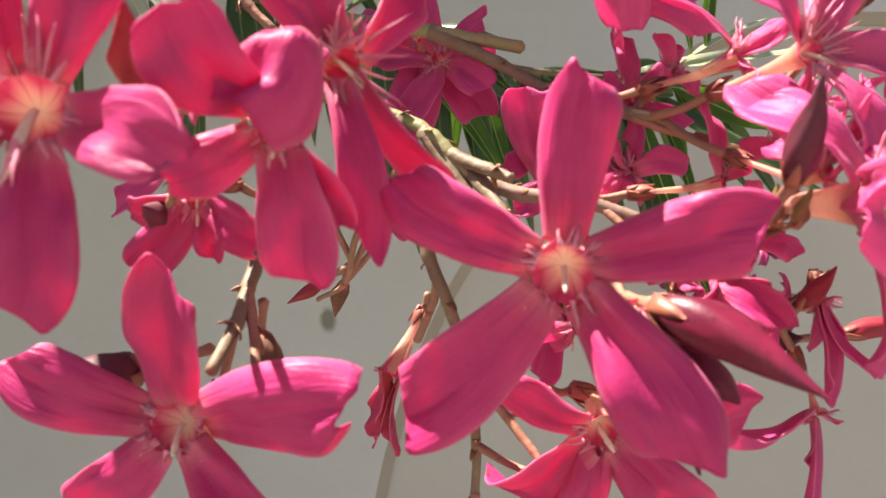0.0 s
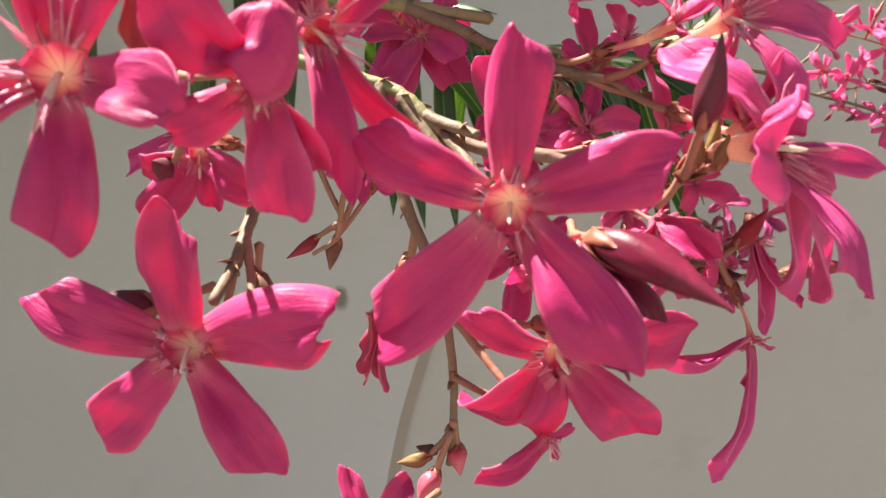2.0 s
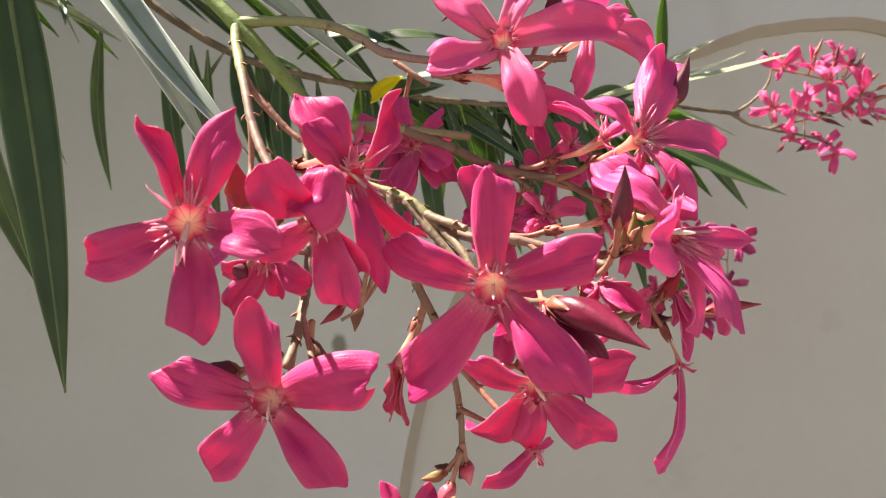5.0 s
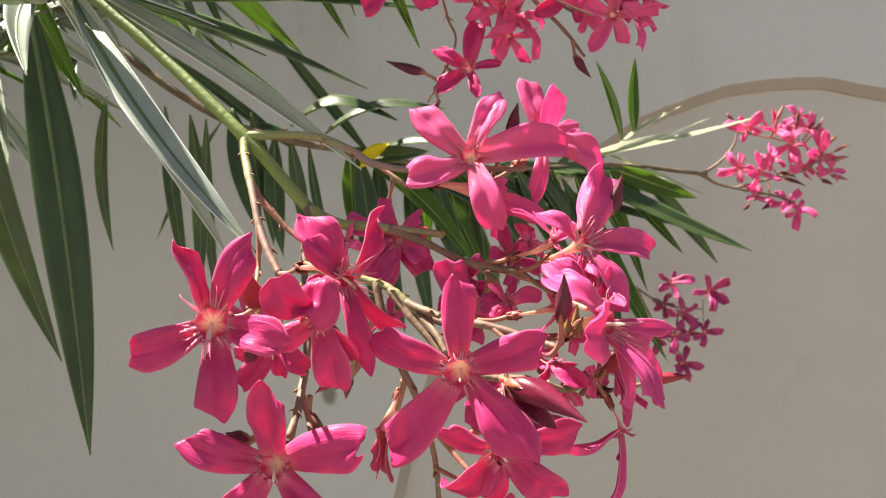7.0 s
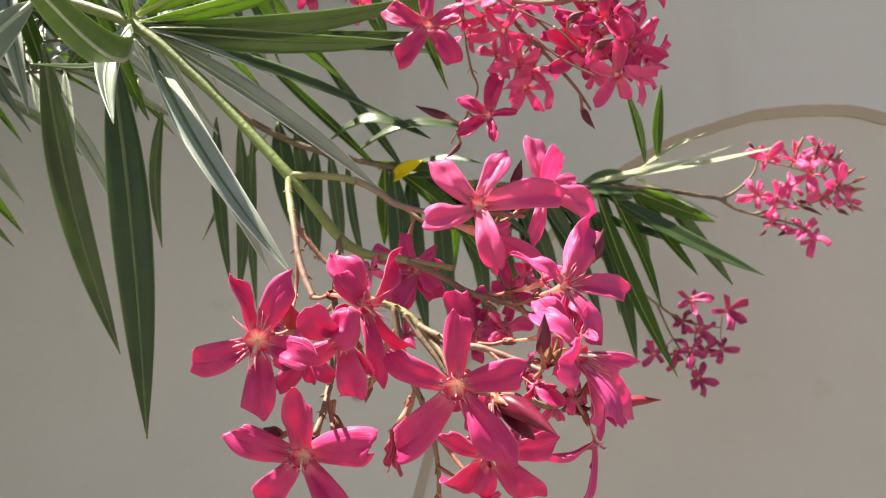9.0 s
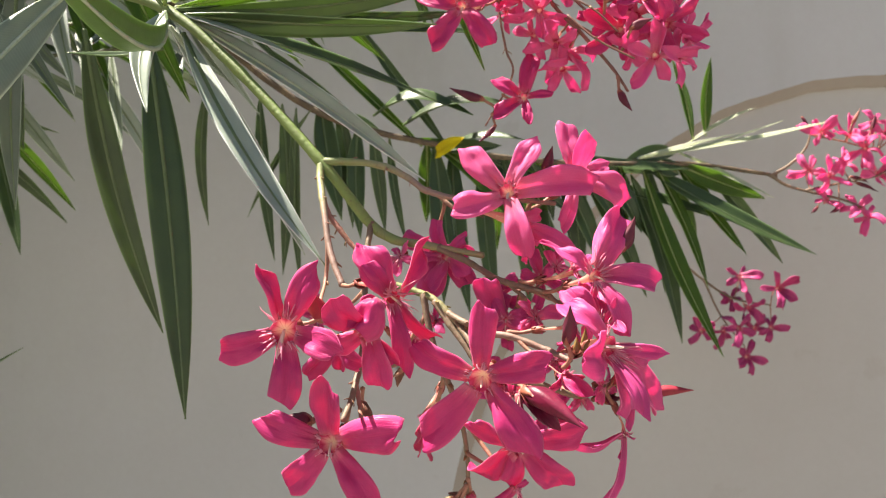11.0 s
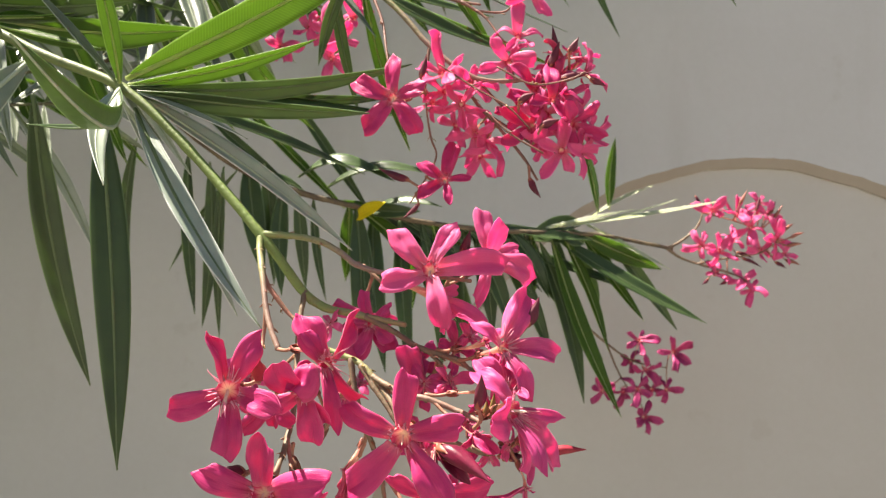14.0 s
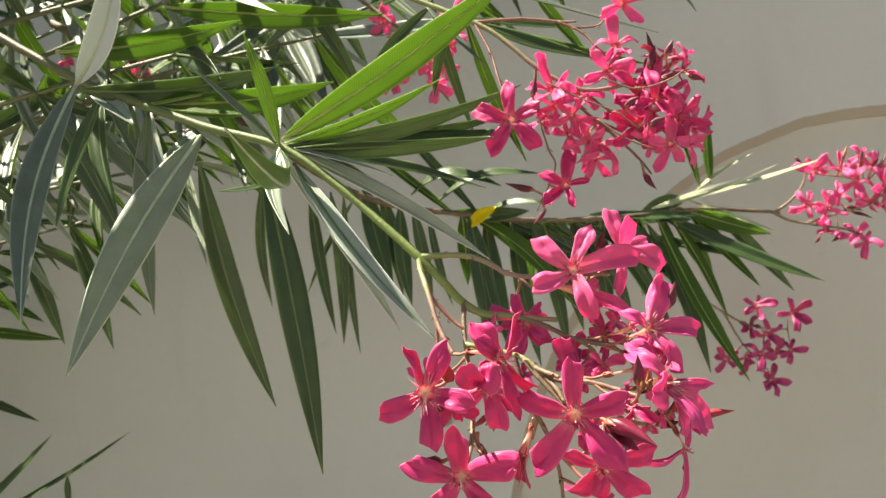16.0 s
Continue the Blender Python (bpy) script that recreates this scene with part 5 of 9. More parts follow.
bud((-0.0301, 0.186, 1.4921), (-0.0379, 0.186, 1.4867), 0.0011, (-0.0232, 0.175, 1.4952), "slender crimson closed oleander bud", "buds", seed=62, material=M_BUD_RED, name="flower_bud")
bud((-0.0252, 0.186, 1.4914), (-0.0271, 0.186, 1.4839), 0.0014, (-0.0226, 0.176, 1.4958), "brown dried oleander bud", "buds", seed=63, material=M_DRY, name="flower_bud")
bud((0.0062, 0.158, 1.4489), (0.0069, 0.157, 1.4429), 0.0015, (0.0055, 0.155, 1.455), "pale pink young oleander bud", "buds", seed=64, material=M_BUD_PALE, name="flower_bud")
bud((0.0018, 0.157, 1.4438), (-0.0018, 0.155, 1.436), 0.0016, (0.0049, 0.155, 1.4525), "pale pink young oleander bud", "buds", seed=65, material=M_BUD_PALE, name="flower_bud")
bud((0.0001, 0.158, 1.4467), (-0.0067, 0.158, 1.4449), 0.0012, (0.0045, 0.156, 1.4516), "olive brown scaly oleander bud", "buds", seed=66, material=M_SCALE, name="flower_bud")
bud((0.0013, 0.16, 1.4471), (-0.0028, 0.16, 1.448), 0.001, (0.0045, 0.156, 1.4516), "brown dried oleander bud", "buds", seed=67, material=M_DRY, name="flower_bud")
bud((-0.0452, 0.124, 1.4813), (-0.0551, 0.12, 1.4831), 0.0026, (-0.0346, 0.125, 1.4853), "dark maroon closed oleander bud", "buds", seed=68, name="flower_bud")
bud((-0.0416, 0.124, 1.5052), (-0.0435, 0.12, 1.5066), 0.0016, (-0.0366, 0.118, 1.5118), "dark maroon closed oleander bud", "buds", seed=69, name="flower_bud")
bud((-0.0284, 0.13, 1.4869), (-0.0235, 0.128, 1.481), 0.0014, (-0.0275, 0.128, 1.4924), "brown dried oleander bud", "buds", seed=70, material=M_DRY, name="flower_bud")
bud((0.0571, 0.148, 1.4879), (0.0598, 0.146, 1.4913), 0.0013, (0.0533, 0.147, 1.4851), "olive brown scaly oleander bud", "buds", seed=71, material=M_SCALE, name="flower_bud")
bud((0.0561, 0.147, 1.4854), (0.0609, 0.146, 1.4868), 0.0014, (0.0533, 0.147, 1.4849), "dark maroon closed oleander bud", "buds", seed=72, material=M_BUD, name="flower_bud")
bud((0.0541, 0.148, 1.4896), (0.0567, 0.146, 1.4931), 0.0012, (0.0516, 0.147, 1.4857), "olive brown scaly oleander bud", "buds", seed=73, material=M_SCALE, name="flower_bud")
bud((0.0583, 0.14, 1.4927), (0.0629, 0.138, 1.4993), 0.0013, (0.0533, 0.147, 1.4868), "narrow crimson closed oleander bud", "buds", seed=74, material=M_BUD_RED, name="flower_bud")
bud((0.0292, 0.1120, 1.4945), (0.0472, 0.0995, 1.4851), 0.0027, (0.0272, 0.1225, 1.4948), "rolled-up wilted crimson oleander flower", "buds", seed=610, material=M_ROLLED, name="flower_bud")
bud((0.0614, 0.132, 1.5388), (0.0659, 0.13, 1.5497), 0.0017, (0.0524, 0.142, 1.5257), "dark maroon closed oleander bud", "buds", seed=75, name="flower_bud")
bud((0.0356, 0.152, 1.5682), (0.0388, 0.15, 1.577), 0.0014, (0.0288, 0.163, 1.5546), "dark maroon closed oleander bud", "buds", seed=76, name="flower_bud")

# leaves of the front branch
leaf(front, (-0.1365, 0.1880, 1.6376), (-0.1186, 0.1827, 1.4704), 0.0170, (0.25, -1, 0.1), material=M_LEAF, side=-0.01, fold=10, seed=77)
leaf(front, (-0.195, 0.235, 1.655), (-0.1791, 0.2833, 1.4984), 0.0165, (0.3, -1, 0.1), material=M_LEAF, side=0.03, seed=78)
leaf(front, (-0.1711, 0.1862, 1.6587), (-0.2054, 0.1000, 1.5374), 0.0215, (0.47, -0.88, -0.05), material=M_LEAF_SUN_GREY, side=0.03, fold=7, rib=M_RIB_PALE, label="broad grey-green leaf", seed=79)
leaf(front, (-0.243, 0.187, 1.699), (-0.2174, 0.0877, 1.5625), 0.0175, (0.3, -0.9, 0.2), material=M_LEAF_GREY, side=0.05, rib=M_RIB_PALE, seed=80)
leaf(front, (-0.242, 0.186, 1.699), (-0.17, 0.11, 1.742), 0.0165, (0.5, -0.8, 0.15), material=M_LEAF_SKY_SHEEN, side=0.06, rib=M_RIB_PALE, label="leaf coloured with the sky's pale sheen", seed=81)
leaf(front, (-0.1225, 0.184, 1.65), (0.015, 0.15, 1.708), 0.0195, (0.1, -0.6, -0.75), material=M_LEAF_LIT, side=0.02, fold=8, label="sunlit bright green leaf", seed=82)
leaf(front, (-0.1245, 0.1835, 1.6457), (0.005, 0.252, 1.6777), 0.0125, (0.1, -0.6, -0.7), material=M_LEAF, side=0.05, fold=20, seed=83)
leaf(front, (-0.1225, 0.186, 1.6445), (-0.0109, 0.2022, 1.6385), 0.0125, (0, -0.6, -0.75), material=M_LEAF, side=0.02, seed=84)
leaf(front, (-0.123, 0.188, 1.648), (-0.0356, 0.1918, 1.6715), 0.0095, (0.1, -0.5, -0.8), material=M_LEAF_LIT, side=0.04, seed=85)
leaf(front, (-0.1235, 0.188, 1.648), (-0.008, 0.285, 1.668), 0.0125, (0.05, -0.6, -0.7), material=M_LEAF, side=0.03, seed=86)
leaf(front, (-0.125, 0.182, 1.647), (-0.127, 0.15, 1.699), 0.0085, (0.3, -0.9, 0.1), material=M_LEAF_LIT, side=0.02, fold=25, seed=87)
leaf(front, (-0.127, 0.182, 1.648), (-0.156, 0.15, 1.685), 0.0065, (0.5, -0.6, 0.6), material=M_LEAF_GREY, fold=25, seed=88)
leaf(front, (-0.1255, 0.182, 1.6445), (-0.0973, 0.043, 1.6233), 0.0165, (-0.6, -0.35, 0.7), material=M_LEAF, sag=-0.16, side=0.05, fold=38, rib=M_RIB_PALE, label="broad curved leaf bent like a trough", seed=89)
leaf(front, (-0.1193, 0.1674, 1.6249), (-0.1478, 0.1448, 1.6192), 0.0055, (0, -0.6, 0.8), material=M_LEAF, sag=-0.06, fold=20, seed=90)
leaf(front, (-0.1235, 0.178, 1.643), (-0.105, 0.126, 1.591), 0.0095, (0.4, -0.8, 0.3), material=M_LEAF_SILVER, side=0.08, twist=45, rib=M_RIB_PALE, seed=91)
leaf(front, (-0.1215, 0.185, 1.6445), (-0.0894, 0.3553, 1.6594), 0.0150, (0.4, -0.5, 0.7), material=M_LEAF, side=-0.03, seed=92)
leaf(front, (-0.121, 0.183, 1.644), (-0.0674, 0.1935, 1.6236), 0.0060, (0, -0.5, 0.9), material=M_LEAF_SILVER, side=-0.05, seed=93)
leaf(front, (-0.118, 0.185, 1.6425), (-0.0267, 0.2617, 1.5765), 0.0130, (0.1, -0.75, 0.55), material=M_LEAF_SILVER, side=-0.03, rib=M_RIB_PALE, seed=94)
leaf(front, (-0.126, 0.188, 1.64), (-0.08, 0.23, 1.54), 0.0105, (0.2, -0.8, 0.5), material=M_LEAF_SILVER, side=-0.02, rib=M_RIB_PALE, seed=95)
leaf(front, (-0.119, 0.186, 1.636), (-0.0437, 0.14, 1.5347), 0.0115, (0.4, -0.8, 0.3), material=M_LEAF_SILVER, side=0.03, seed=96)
leaf(front, (-0.12, 0.188, 1.644), (-0.0825, 0.2054, 1.6473), 0.0060, (0, -0.5, -0.8), material=M_LEAF_LIT, seed=97)
leaf(front, (-0.206, 0.202, 1.6857), (-0.1551, 0.25, 1.7081), 0.0120, (0, -0.6, 0.7), material=M_LEAF_LIT, side=0.08, seed=98)
leaf(front, (-0.206, 0.202, 1.6841), (-0.1478, 0.21, 1.6725), 0.0075, (0, -0.5, 0.8), material=M_LEAF_LIT, side=0.05, seed=99)
leaf(front, (-0.2308, 0.2800, 1.7758), (-0.0863, 0.3200, 1.7604), 0.0200, (0.1, -0.7, -0.6), material=M_LEAF_LIT, side=0.02, seed=100)
leaf(front, (-0.2369, 0.205, 1.6978), (-0.2708, 0.2, 1.6217), 0.0142, (-0.3, -0.9, 0.2), material=M_LEAF, side=0.03, seed=101)
leaf(front, (-0.2234, 0.21, 1.6907), (-0.2321, 0.24, 1.5969), 0.0108, (0.2, -0.9, 0.2), material=M_LEAF, seed=102)
leaf(front, (-0.2468, 0.205, 1.7031), (-0.2117, 0.19, 1.6717), 0.0141, (0.4, -0.6, 0.6), material=M_LEAF_SILVER, seed=103)
leaf(front, (-0.24, 0.21, 1.6996), (-0.1984, 0.23, 1.6107), 0.0083, (0.4, -0.8, 0.3), material=M_LEAF_GREY, side=0.03, seed=104)
leaf(front, (-0.124, 0.19, 1.647), (0.008, 0.3, 1.66), 0.0130, (0.1, -0.7, 0.6), material=M_LEAF, side=0.02, seed=105)
leaf(front, (-0.1235, 0.192, 1.645), (-0.03, 0.33, 1.63), 0.0120, (0.2, -0.7, 0.5), material=M_LEAF, side=-0.03, seed=106)
leaf(front, (-0.2619, 0.2000, 1.7251), (-0.1697, 0.2600, 1.7494), 0.0180, (0.1, -0.7, -0.6), material=M_LEAF_LIT, side=0.04, seed=107)
leaf(front, (-0.2434, 0.1900, 1.6965), (-0.1380, 0.2300, 1.7053), 0.0170, (0.1, -0.7, -0.6), material=M_LEAF, side=0.06, seed=108)
leaf(front, (-0.2122, 0.2100, 1.6893), (-0.1094, 0.2500, 1.6967), 0.0190, (0.1, -0.7, -0.6), material=M_LEAF_LIT, side=0.05, seed=109)
leaf(front, (-0.215, 0.215, 1.687), (-0.23, 0.23, 1.565), 0.0140, (0.2, -0.9, 0.1), material=M_LEAF_GREY, side=0.03, seed=110)


# ---- the upper branch ----
upper = branch("oleander_branch", (-0.0168, 0.25, 1.7188), "upper oleander twig with a dense drooping pink cluster")
stem(upper, [(-0.1229, 0.27, 1.7868, 0.0019), (-0.065, 0.262, 1.7507, 0.0018), (-0.0184, 0.25, 1.7196, 0.0016), (-0.0005, 0.245, 1.7034, 0.0015), (0.0152, 0.24, 1.6846, 0.0014), (0.0365, 0.235, 1.6669, 0.0013), (0.0549, 0.235, 1.6638, 0.0012), (0.0764, 0.235, 1.6665, 0.0009), (0.0954, 0.23, 1.6672, 0.0007)], M_TWIG_YOUNG, "main_stem", label="green to reddish flower stem", seed=111)
stem(upper, [(-0.0184, 0.25, 1.7196, 0.00131), (0.0093, 0.25, 1.7173, 0.00098), (0.0318, 0.248, 1.7112, 0.00090), (0.042, 0.246, 1.7089, 0.00057)], M_TWIG_BROWN, "twig", seed=112)
stem(upper, [(0.0318, 0.248, 1.7112, 0.00098), (0.0442, 0.245, 1.7019, 0.00066), (0.053, 0.24, 1.6883, 0.00057)], M_TWIG_BROWN, "twig", seed=113)
stem(upper, [(0.0396, 0.2461, 1.7054, 0.00074), (0.0539, 0.246, 1.7046, 0.00057), (0.0601, 0.243, 1.7084, 0.00049)], M_TWIG_BROWN, "twig", seed=114)
stem(upper, [(-0.0184, 0.25, 1.7196, 0.00098), (-0.0099, 0.24, 1.6967, 0.00074), (-0.0059, 0.23, 1.6756, 0.00066), (-0.0004, 0.222, 1.6544, 0.00049)], M_TWIG_BROWN, "twig", seed=115)
stem(upper, [(0.0312, 0.2362, 1.6713, 0.00115), (0.0392, 0.235, 1.6541, 0.00090), (0.0509, 0.234, 1.6408, 0.00090), (0.0653, 0.232, 1.6227, 0.00074), (0.0721, 0.23, 1.6113, 0.00057)], M_TWIG_BROWN, "twig", seed=116)
stem(upper, [(0.0465, 0.2344, 1.6458, 0.00098), (0.0598, 0.232, 1.6369, 0.00066), (0.0754, 0.228, 1.6246, 0.00057)], M_TWIG_BROWN, "twig", seed=117)
stem(upper, [(0.0152, 0.24, 1.6846, 0.00090), (0.0138, 0.236, 1.6572, 0.00057), (0.0169, 0.235, 1.6347, 0.00057), (0.0196, 0.238, 1.6225, 0.00049), (0.0064, 0.24, 1.5997, 0.00041)], M_TWIG_BROWN, "twig", seed=118)
stem(upper, [(0.0388, 0.235, 1.6665, 0.00090), (0.0543, 0.233, 1.6498, 0.00057), (0.0629, 0.23, 1.6425, 0.00049)], M_TWIG_BROWN, "twig", seed=119)
flower("oleander_flower", (-0.0012, 0.214, 1.6494), (-0.2135, -0.9767, -0.0239), [((-0.0022, 0.212, 1.6714), 0.42, 0.05, 0.06, -0.04), ((0.0165, 0.206, 1.6549), 0.42, 0.06, 0.06, 0), ((0.0134, 0.21, 1.6325), 0.46, 0.06, 0.08, -0.08), ((-0.0145, 0.214, 1.6306), 0.48, 0.06, 0.06, -0.05), ((-0.0231, 0.216, 1.657), 0.46, 0.06, 0.06, -0.06)], (0.0145, 0.236, 1.6588), "pink oleander flower facing out at the cluster's edge", "upper cluster flowers", seed=120, width=0.45, scale=0.85, fringe=0.7)
flower("oleander_flower", (0.0248, 0.238, 1.6123), (0.0354, -0.9846, 0.1713), [((0.0096, 0.236, 1.6201), 0.42, 0.06, 0.18, 0), ((0.0277, 0.24, 1.6336), 0.42, 0.06, 0.15, 0), ((0.0385, 0.238, 1.6139), 0.34, 0.08, 0.15, 0), ((0.0281, 0.232, 1.5989), 0.35, 0.06, 0.18, 0), ((0.0104, 0.236, 1.6022), 0.44, 0.06, 0.18, 0)], (0.0146, 0.2387, 1.614), "pink oleander flower hanging below the cluster", "upper cluster flowers", seed=121, width=0.45, scale=0.8, fringe=0.7)
flower("oleander_flower", (0.0226, 0.232, 1.6668), (-0.2279, -0.9117, 0.3419), [((0.023, 0.2249, 1.6878), 0.45, 0.09, 0.14, 0.20, -33), ((0.0077, 0.2345, 1.6727), 0.38, 0.05, 0.36, -0.28, 12), ((0.0059, 0.222, 1.6589), 0.42, 0.06, 0.01, -0.33, 23), ((0.0294, 0.2142, 1.6575), 0.37, 0.09, -0.05, -0.01, 15), ((0.0358, 0.2254, 1.6731), 0.35, 0.06, 0.38, 0.15, 3)], (0.0332, 0.2359, 1.667), "small pink oleander flower in the upper cluster", "upper cluster flowers", seed=122, scale=0.8, detail=1, materials=(M_PETAL_SUNLIT, M_PETAL_DARK))
flower("oleander_flower", (0.0329, 0.232, 1.6506), (0.1048, -0.9435, -0.3145), [((0.0411, 0.225, 1.661), 0.39, 0.01, 0.21, -0.14, -31), ((0.0244, 0.227, 1.6581), 0.36, 0.11, 0.28, -0.24, -20), ((0.0163, 0.2343, 1.6455), 0.39, 0.04, 0.15, -0.12, -23), ((0.0344, 0.2331, 1.6378), 0.40, -0.01, 0.39, -0.02, 30), ((0.0488, 0.236, 1.646), 0.36, 0.12, 0.27, -0.23, 17)], (0.0382, 0.2352, 1.6563), "small pink oleander flower in the upper cluster", "upper cluster flowers", seed=123, scale=0.8, detail=1, materials=(M_PETAL_SUNLIT, M_PETAL_DARK))
flower("oleander_flower", (0.0401, 0.236, 1.6354), (0, -0.848, -0.53), [((0.0255, 0.2334, 1.6337), 0.39, -0.04, -0.02, -0.11, 35), ((0.0385, 0.2403, 1.6171), 0.35, 0.00, 0.30, -0.31, 12), ((0.0512, 0.2418, 1.6298), 0.40, -0.01, 0.36, 0.08, -6), ((0.05, 0.2299, 1.6408), 0.42, 0.08, 0.18, 0.08, 12), ((0.0326, 0.2158, 1.642), 0.44, -0.02, 0.30, 0.16, 33)], (0.0465, 0.2344, 1.6458), "small pink oleander flower in the upper cluster", "upper cluster flowers", seed=124, scale=0.8, detail=1, materials=(M_PETAL_SUNLIT, M_PETAL_DARK))
flower("oleander_flower", (0.0463, 0.24, 1.6328), (0.5661, -0.7926, -0.2265), [((0.04, 0.2323, 1.624), 0.37, 0.14, 0.41, -0.35, -23), ((0.057, 0.2392, 1.6177), 0.48, 0.08, 0.23, -0.29, -23), ((0.0604, 0.244, 1.6349), 0.36, 0.13, -0.05, -0.34, -23), ((0.0466, 0.2377, 1.6467), 0.41, 0.00, 0.36, -0.26, 14), ((0.0351, 0.2328, 1.639), 0.44, -0.05, 0.26, -0.26, -16)], (0.0495, 0.2341, 1.6425), "small pink oleander flower in the upper cluster", "upper cluster flowers", seed=125, scale=0.8, detail=1, materials=(M_PETAL_SUNLIT, M_PETAL_DARK))
flower("oleander_flower", (0.0622, 0.238, 1.6888), (0.2182, -0.8729, 0.4364), [((0.0605, 0.2334, 1.7087), 0.39, 0.10, 0.01, -0.25, -9), ((0.0484, 0.2397, 1.6935), 0.39, 0.14, 0.20, -0.27, 18), ((0.0581, 0.2292, 1.6798), 0.39, 0.03, 0.32, -0.31, -1), ((0.0704, 0.2277, 1.6824), 0.39, -0.01, 0.18, -0.11, -15), ((0.076, 0.2441, 1.6929), 0.39, 0.14, 0.20, -0.16, -8)], (0.053, 0.24, 1.6883), "small pink oleander flower in the upper cluster", "upper cluster flowers", seed=126, scale=0.8, detail=1, materials=(M_PETAL_SUNLIT, M_PETAL_DARK))
flower("oleander_flower", (0.057, 0.238, 1.6747), (-0.3162, -0.9487, 0), [((0.0477, 0.2322, 1.6852), 0.47, 0.04, -0.02, -0.07, 1), ((0.0412, 0.2367, 1.6681), 0.46, -0.00, 0.24, 0.08, 10), ((0.0583, 0.2382, 1.6617), 0.35, 0.01, 0.24, -0.25, -10), ((0.0695, 0.2224, 1.6743), 0.46, 0.11, 0.15, -0.03, 17), ((0.0643, 0.2375, 1.6872), 0.34, 0.04, 0.21, -0.26, 3)], (0.0603, 0.235, 1.6645), "small pink oleander flower in the upper cluster", "upper cluster flowers", seed=127, scale=0.8, detail=1, materials=(M_PETAL_SUNLIT, M_PETAL_DARK))
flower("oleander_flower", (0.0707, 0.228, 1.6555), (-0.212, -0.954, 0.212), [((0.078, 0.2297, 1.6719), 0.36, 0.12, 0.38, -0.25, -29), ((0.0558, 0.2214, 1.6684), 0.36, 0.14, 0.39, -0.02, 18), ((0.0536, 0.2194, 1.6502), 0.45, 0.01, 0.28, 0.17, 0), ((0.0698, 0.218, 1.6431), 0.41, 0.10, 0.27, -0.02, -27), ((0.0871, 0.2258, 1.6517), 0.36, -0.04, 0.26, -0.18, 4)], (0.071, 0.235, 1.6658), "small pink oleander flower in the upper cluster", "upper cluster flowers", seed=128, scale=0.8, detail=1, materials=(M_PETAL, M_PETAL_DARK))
flower("oleander_flower", (0.0758, 0.224, 1.6436), (0.2157, -0.9705, -0.1078), [((0.0634, 0.2195, 1.6448), 0.44, 0.12, -0.05, -0.19, -9), ((0.073, 0.2161, 1.6285), 0.40, 0.10, 0.18, -0.22, -18), ((0.0894, 0.2265, 1.6313), 0.43, -0.04, 0.10, -0.12, -24), ((0.0892, 0.2191, 1.6544), 0.45, 0.16, 0.06, -0.21, 24), ((0.0716, 0.2216, 1.6572), 0.40, -0.01, 0.06, -0.19, -15)], (0.0629, 0.23, 1.6425), "small pink oleander flower in the upper cluster", "upper cluster flowers", seed=129, scale=0.8, detail=1, materials=(M_PETAL_SUNLIT, M_PETAL_DARK))
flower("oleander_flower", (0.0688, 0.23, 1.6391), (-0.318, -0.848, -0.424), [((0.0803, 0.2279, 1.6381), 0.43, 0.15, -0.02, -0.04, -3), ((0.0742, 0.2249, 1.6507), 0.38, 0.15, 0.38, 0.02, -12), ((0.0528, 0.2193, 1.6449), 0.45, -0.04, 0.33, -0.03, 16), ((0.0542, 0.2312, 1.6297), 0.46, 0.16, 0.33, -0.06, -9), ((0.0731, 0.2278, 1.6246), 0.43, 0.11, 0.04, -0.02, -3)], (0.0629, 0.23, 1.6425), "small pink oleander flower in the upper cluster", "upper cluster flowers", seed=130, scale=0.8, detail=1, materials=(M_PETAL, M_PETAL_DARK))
flower("oleander_flower", (0.0868, 0.226, 1.6542), (0.527, -0.8433, 0.1054), [((0.098, 0.2295, 1.6441), 0.38, -0.01, 0.12, -0.06, 8), ((0.098, 0.228, 1.662), 0.39, -0.04, -0.02, -0.15, -30), ((0.0794, 0.2247, 1.6688), 0.38, -0.03, 0.27, -0.31, -30), ((0.0792, 0.2115, 1.6503), 0.48, 0.07, 0.33, 0.09, -15), ((0.091, 0.2198, 1.6427), 0.37, 0.07, 0.28, -0.12, -20)], (0.0811, 0.2337, 1.6667), "small pink oleander flower in the upper cluster", "upper cluster flowers", seed=131, scale=0.8, detail=1, materials=(M_PETAL_SUNLIT, M_PETAL_DARK))
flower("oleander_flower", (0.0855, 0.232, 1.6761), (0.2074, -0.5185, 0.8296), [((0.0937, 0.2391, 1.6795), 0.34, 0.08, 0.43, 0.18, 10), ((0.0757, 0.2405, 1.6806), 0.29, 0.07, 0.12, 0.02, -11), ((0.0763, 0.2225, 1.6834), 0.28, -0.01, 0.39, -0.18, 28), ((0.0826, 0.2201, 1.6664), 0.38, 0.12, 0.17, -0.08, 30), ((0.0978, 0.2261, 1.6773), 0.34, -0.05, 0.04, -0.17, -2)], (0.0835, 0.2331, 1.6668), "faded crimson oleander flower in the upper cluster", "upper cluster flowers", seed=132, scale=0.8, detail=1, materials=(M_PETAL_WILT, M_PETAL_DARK))
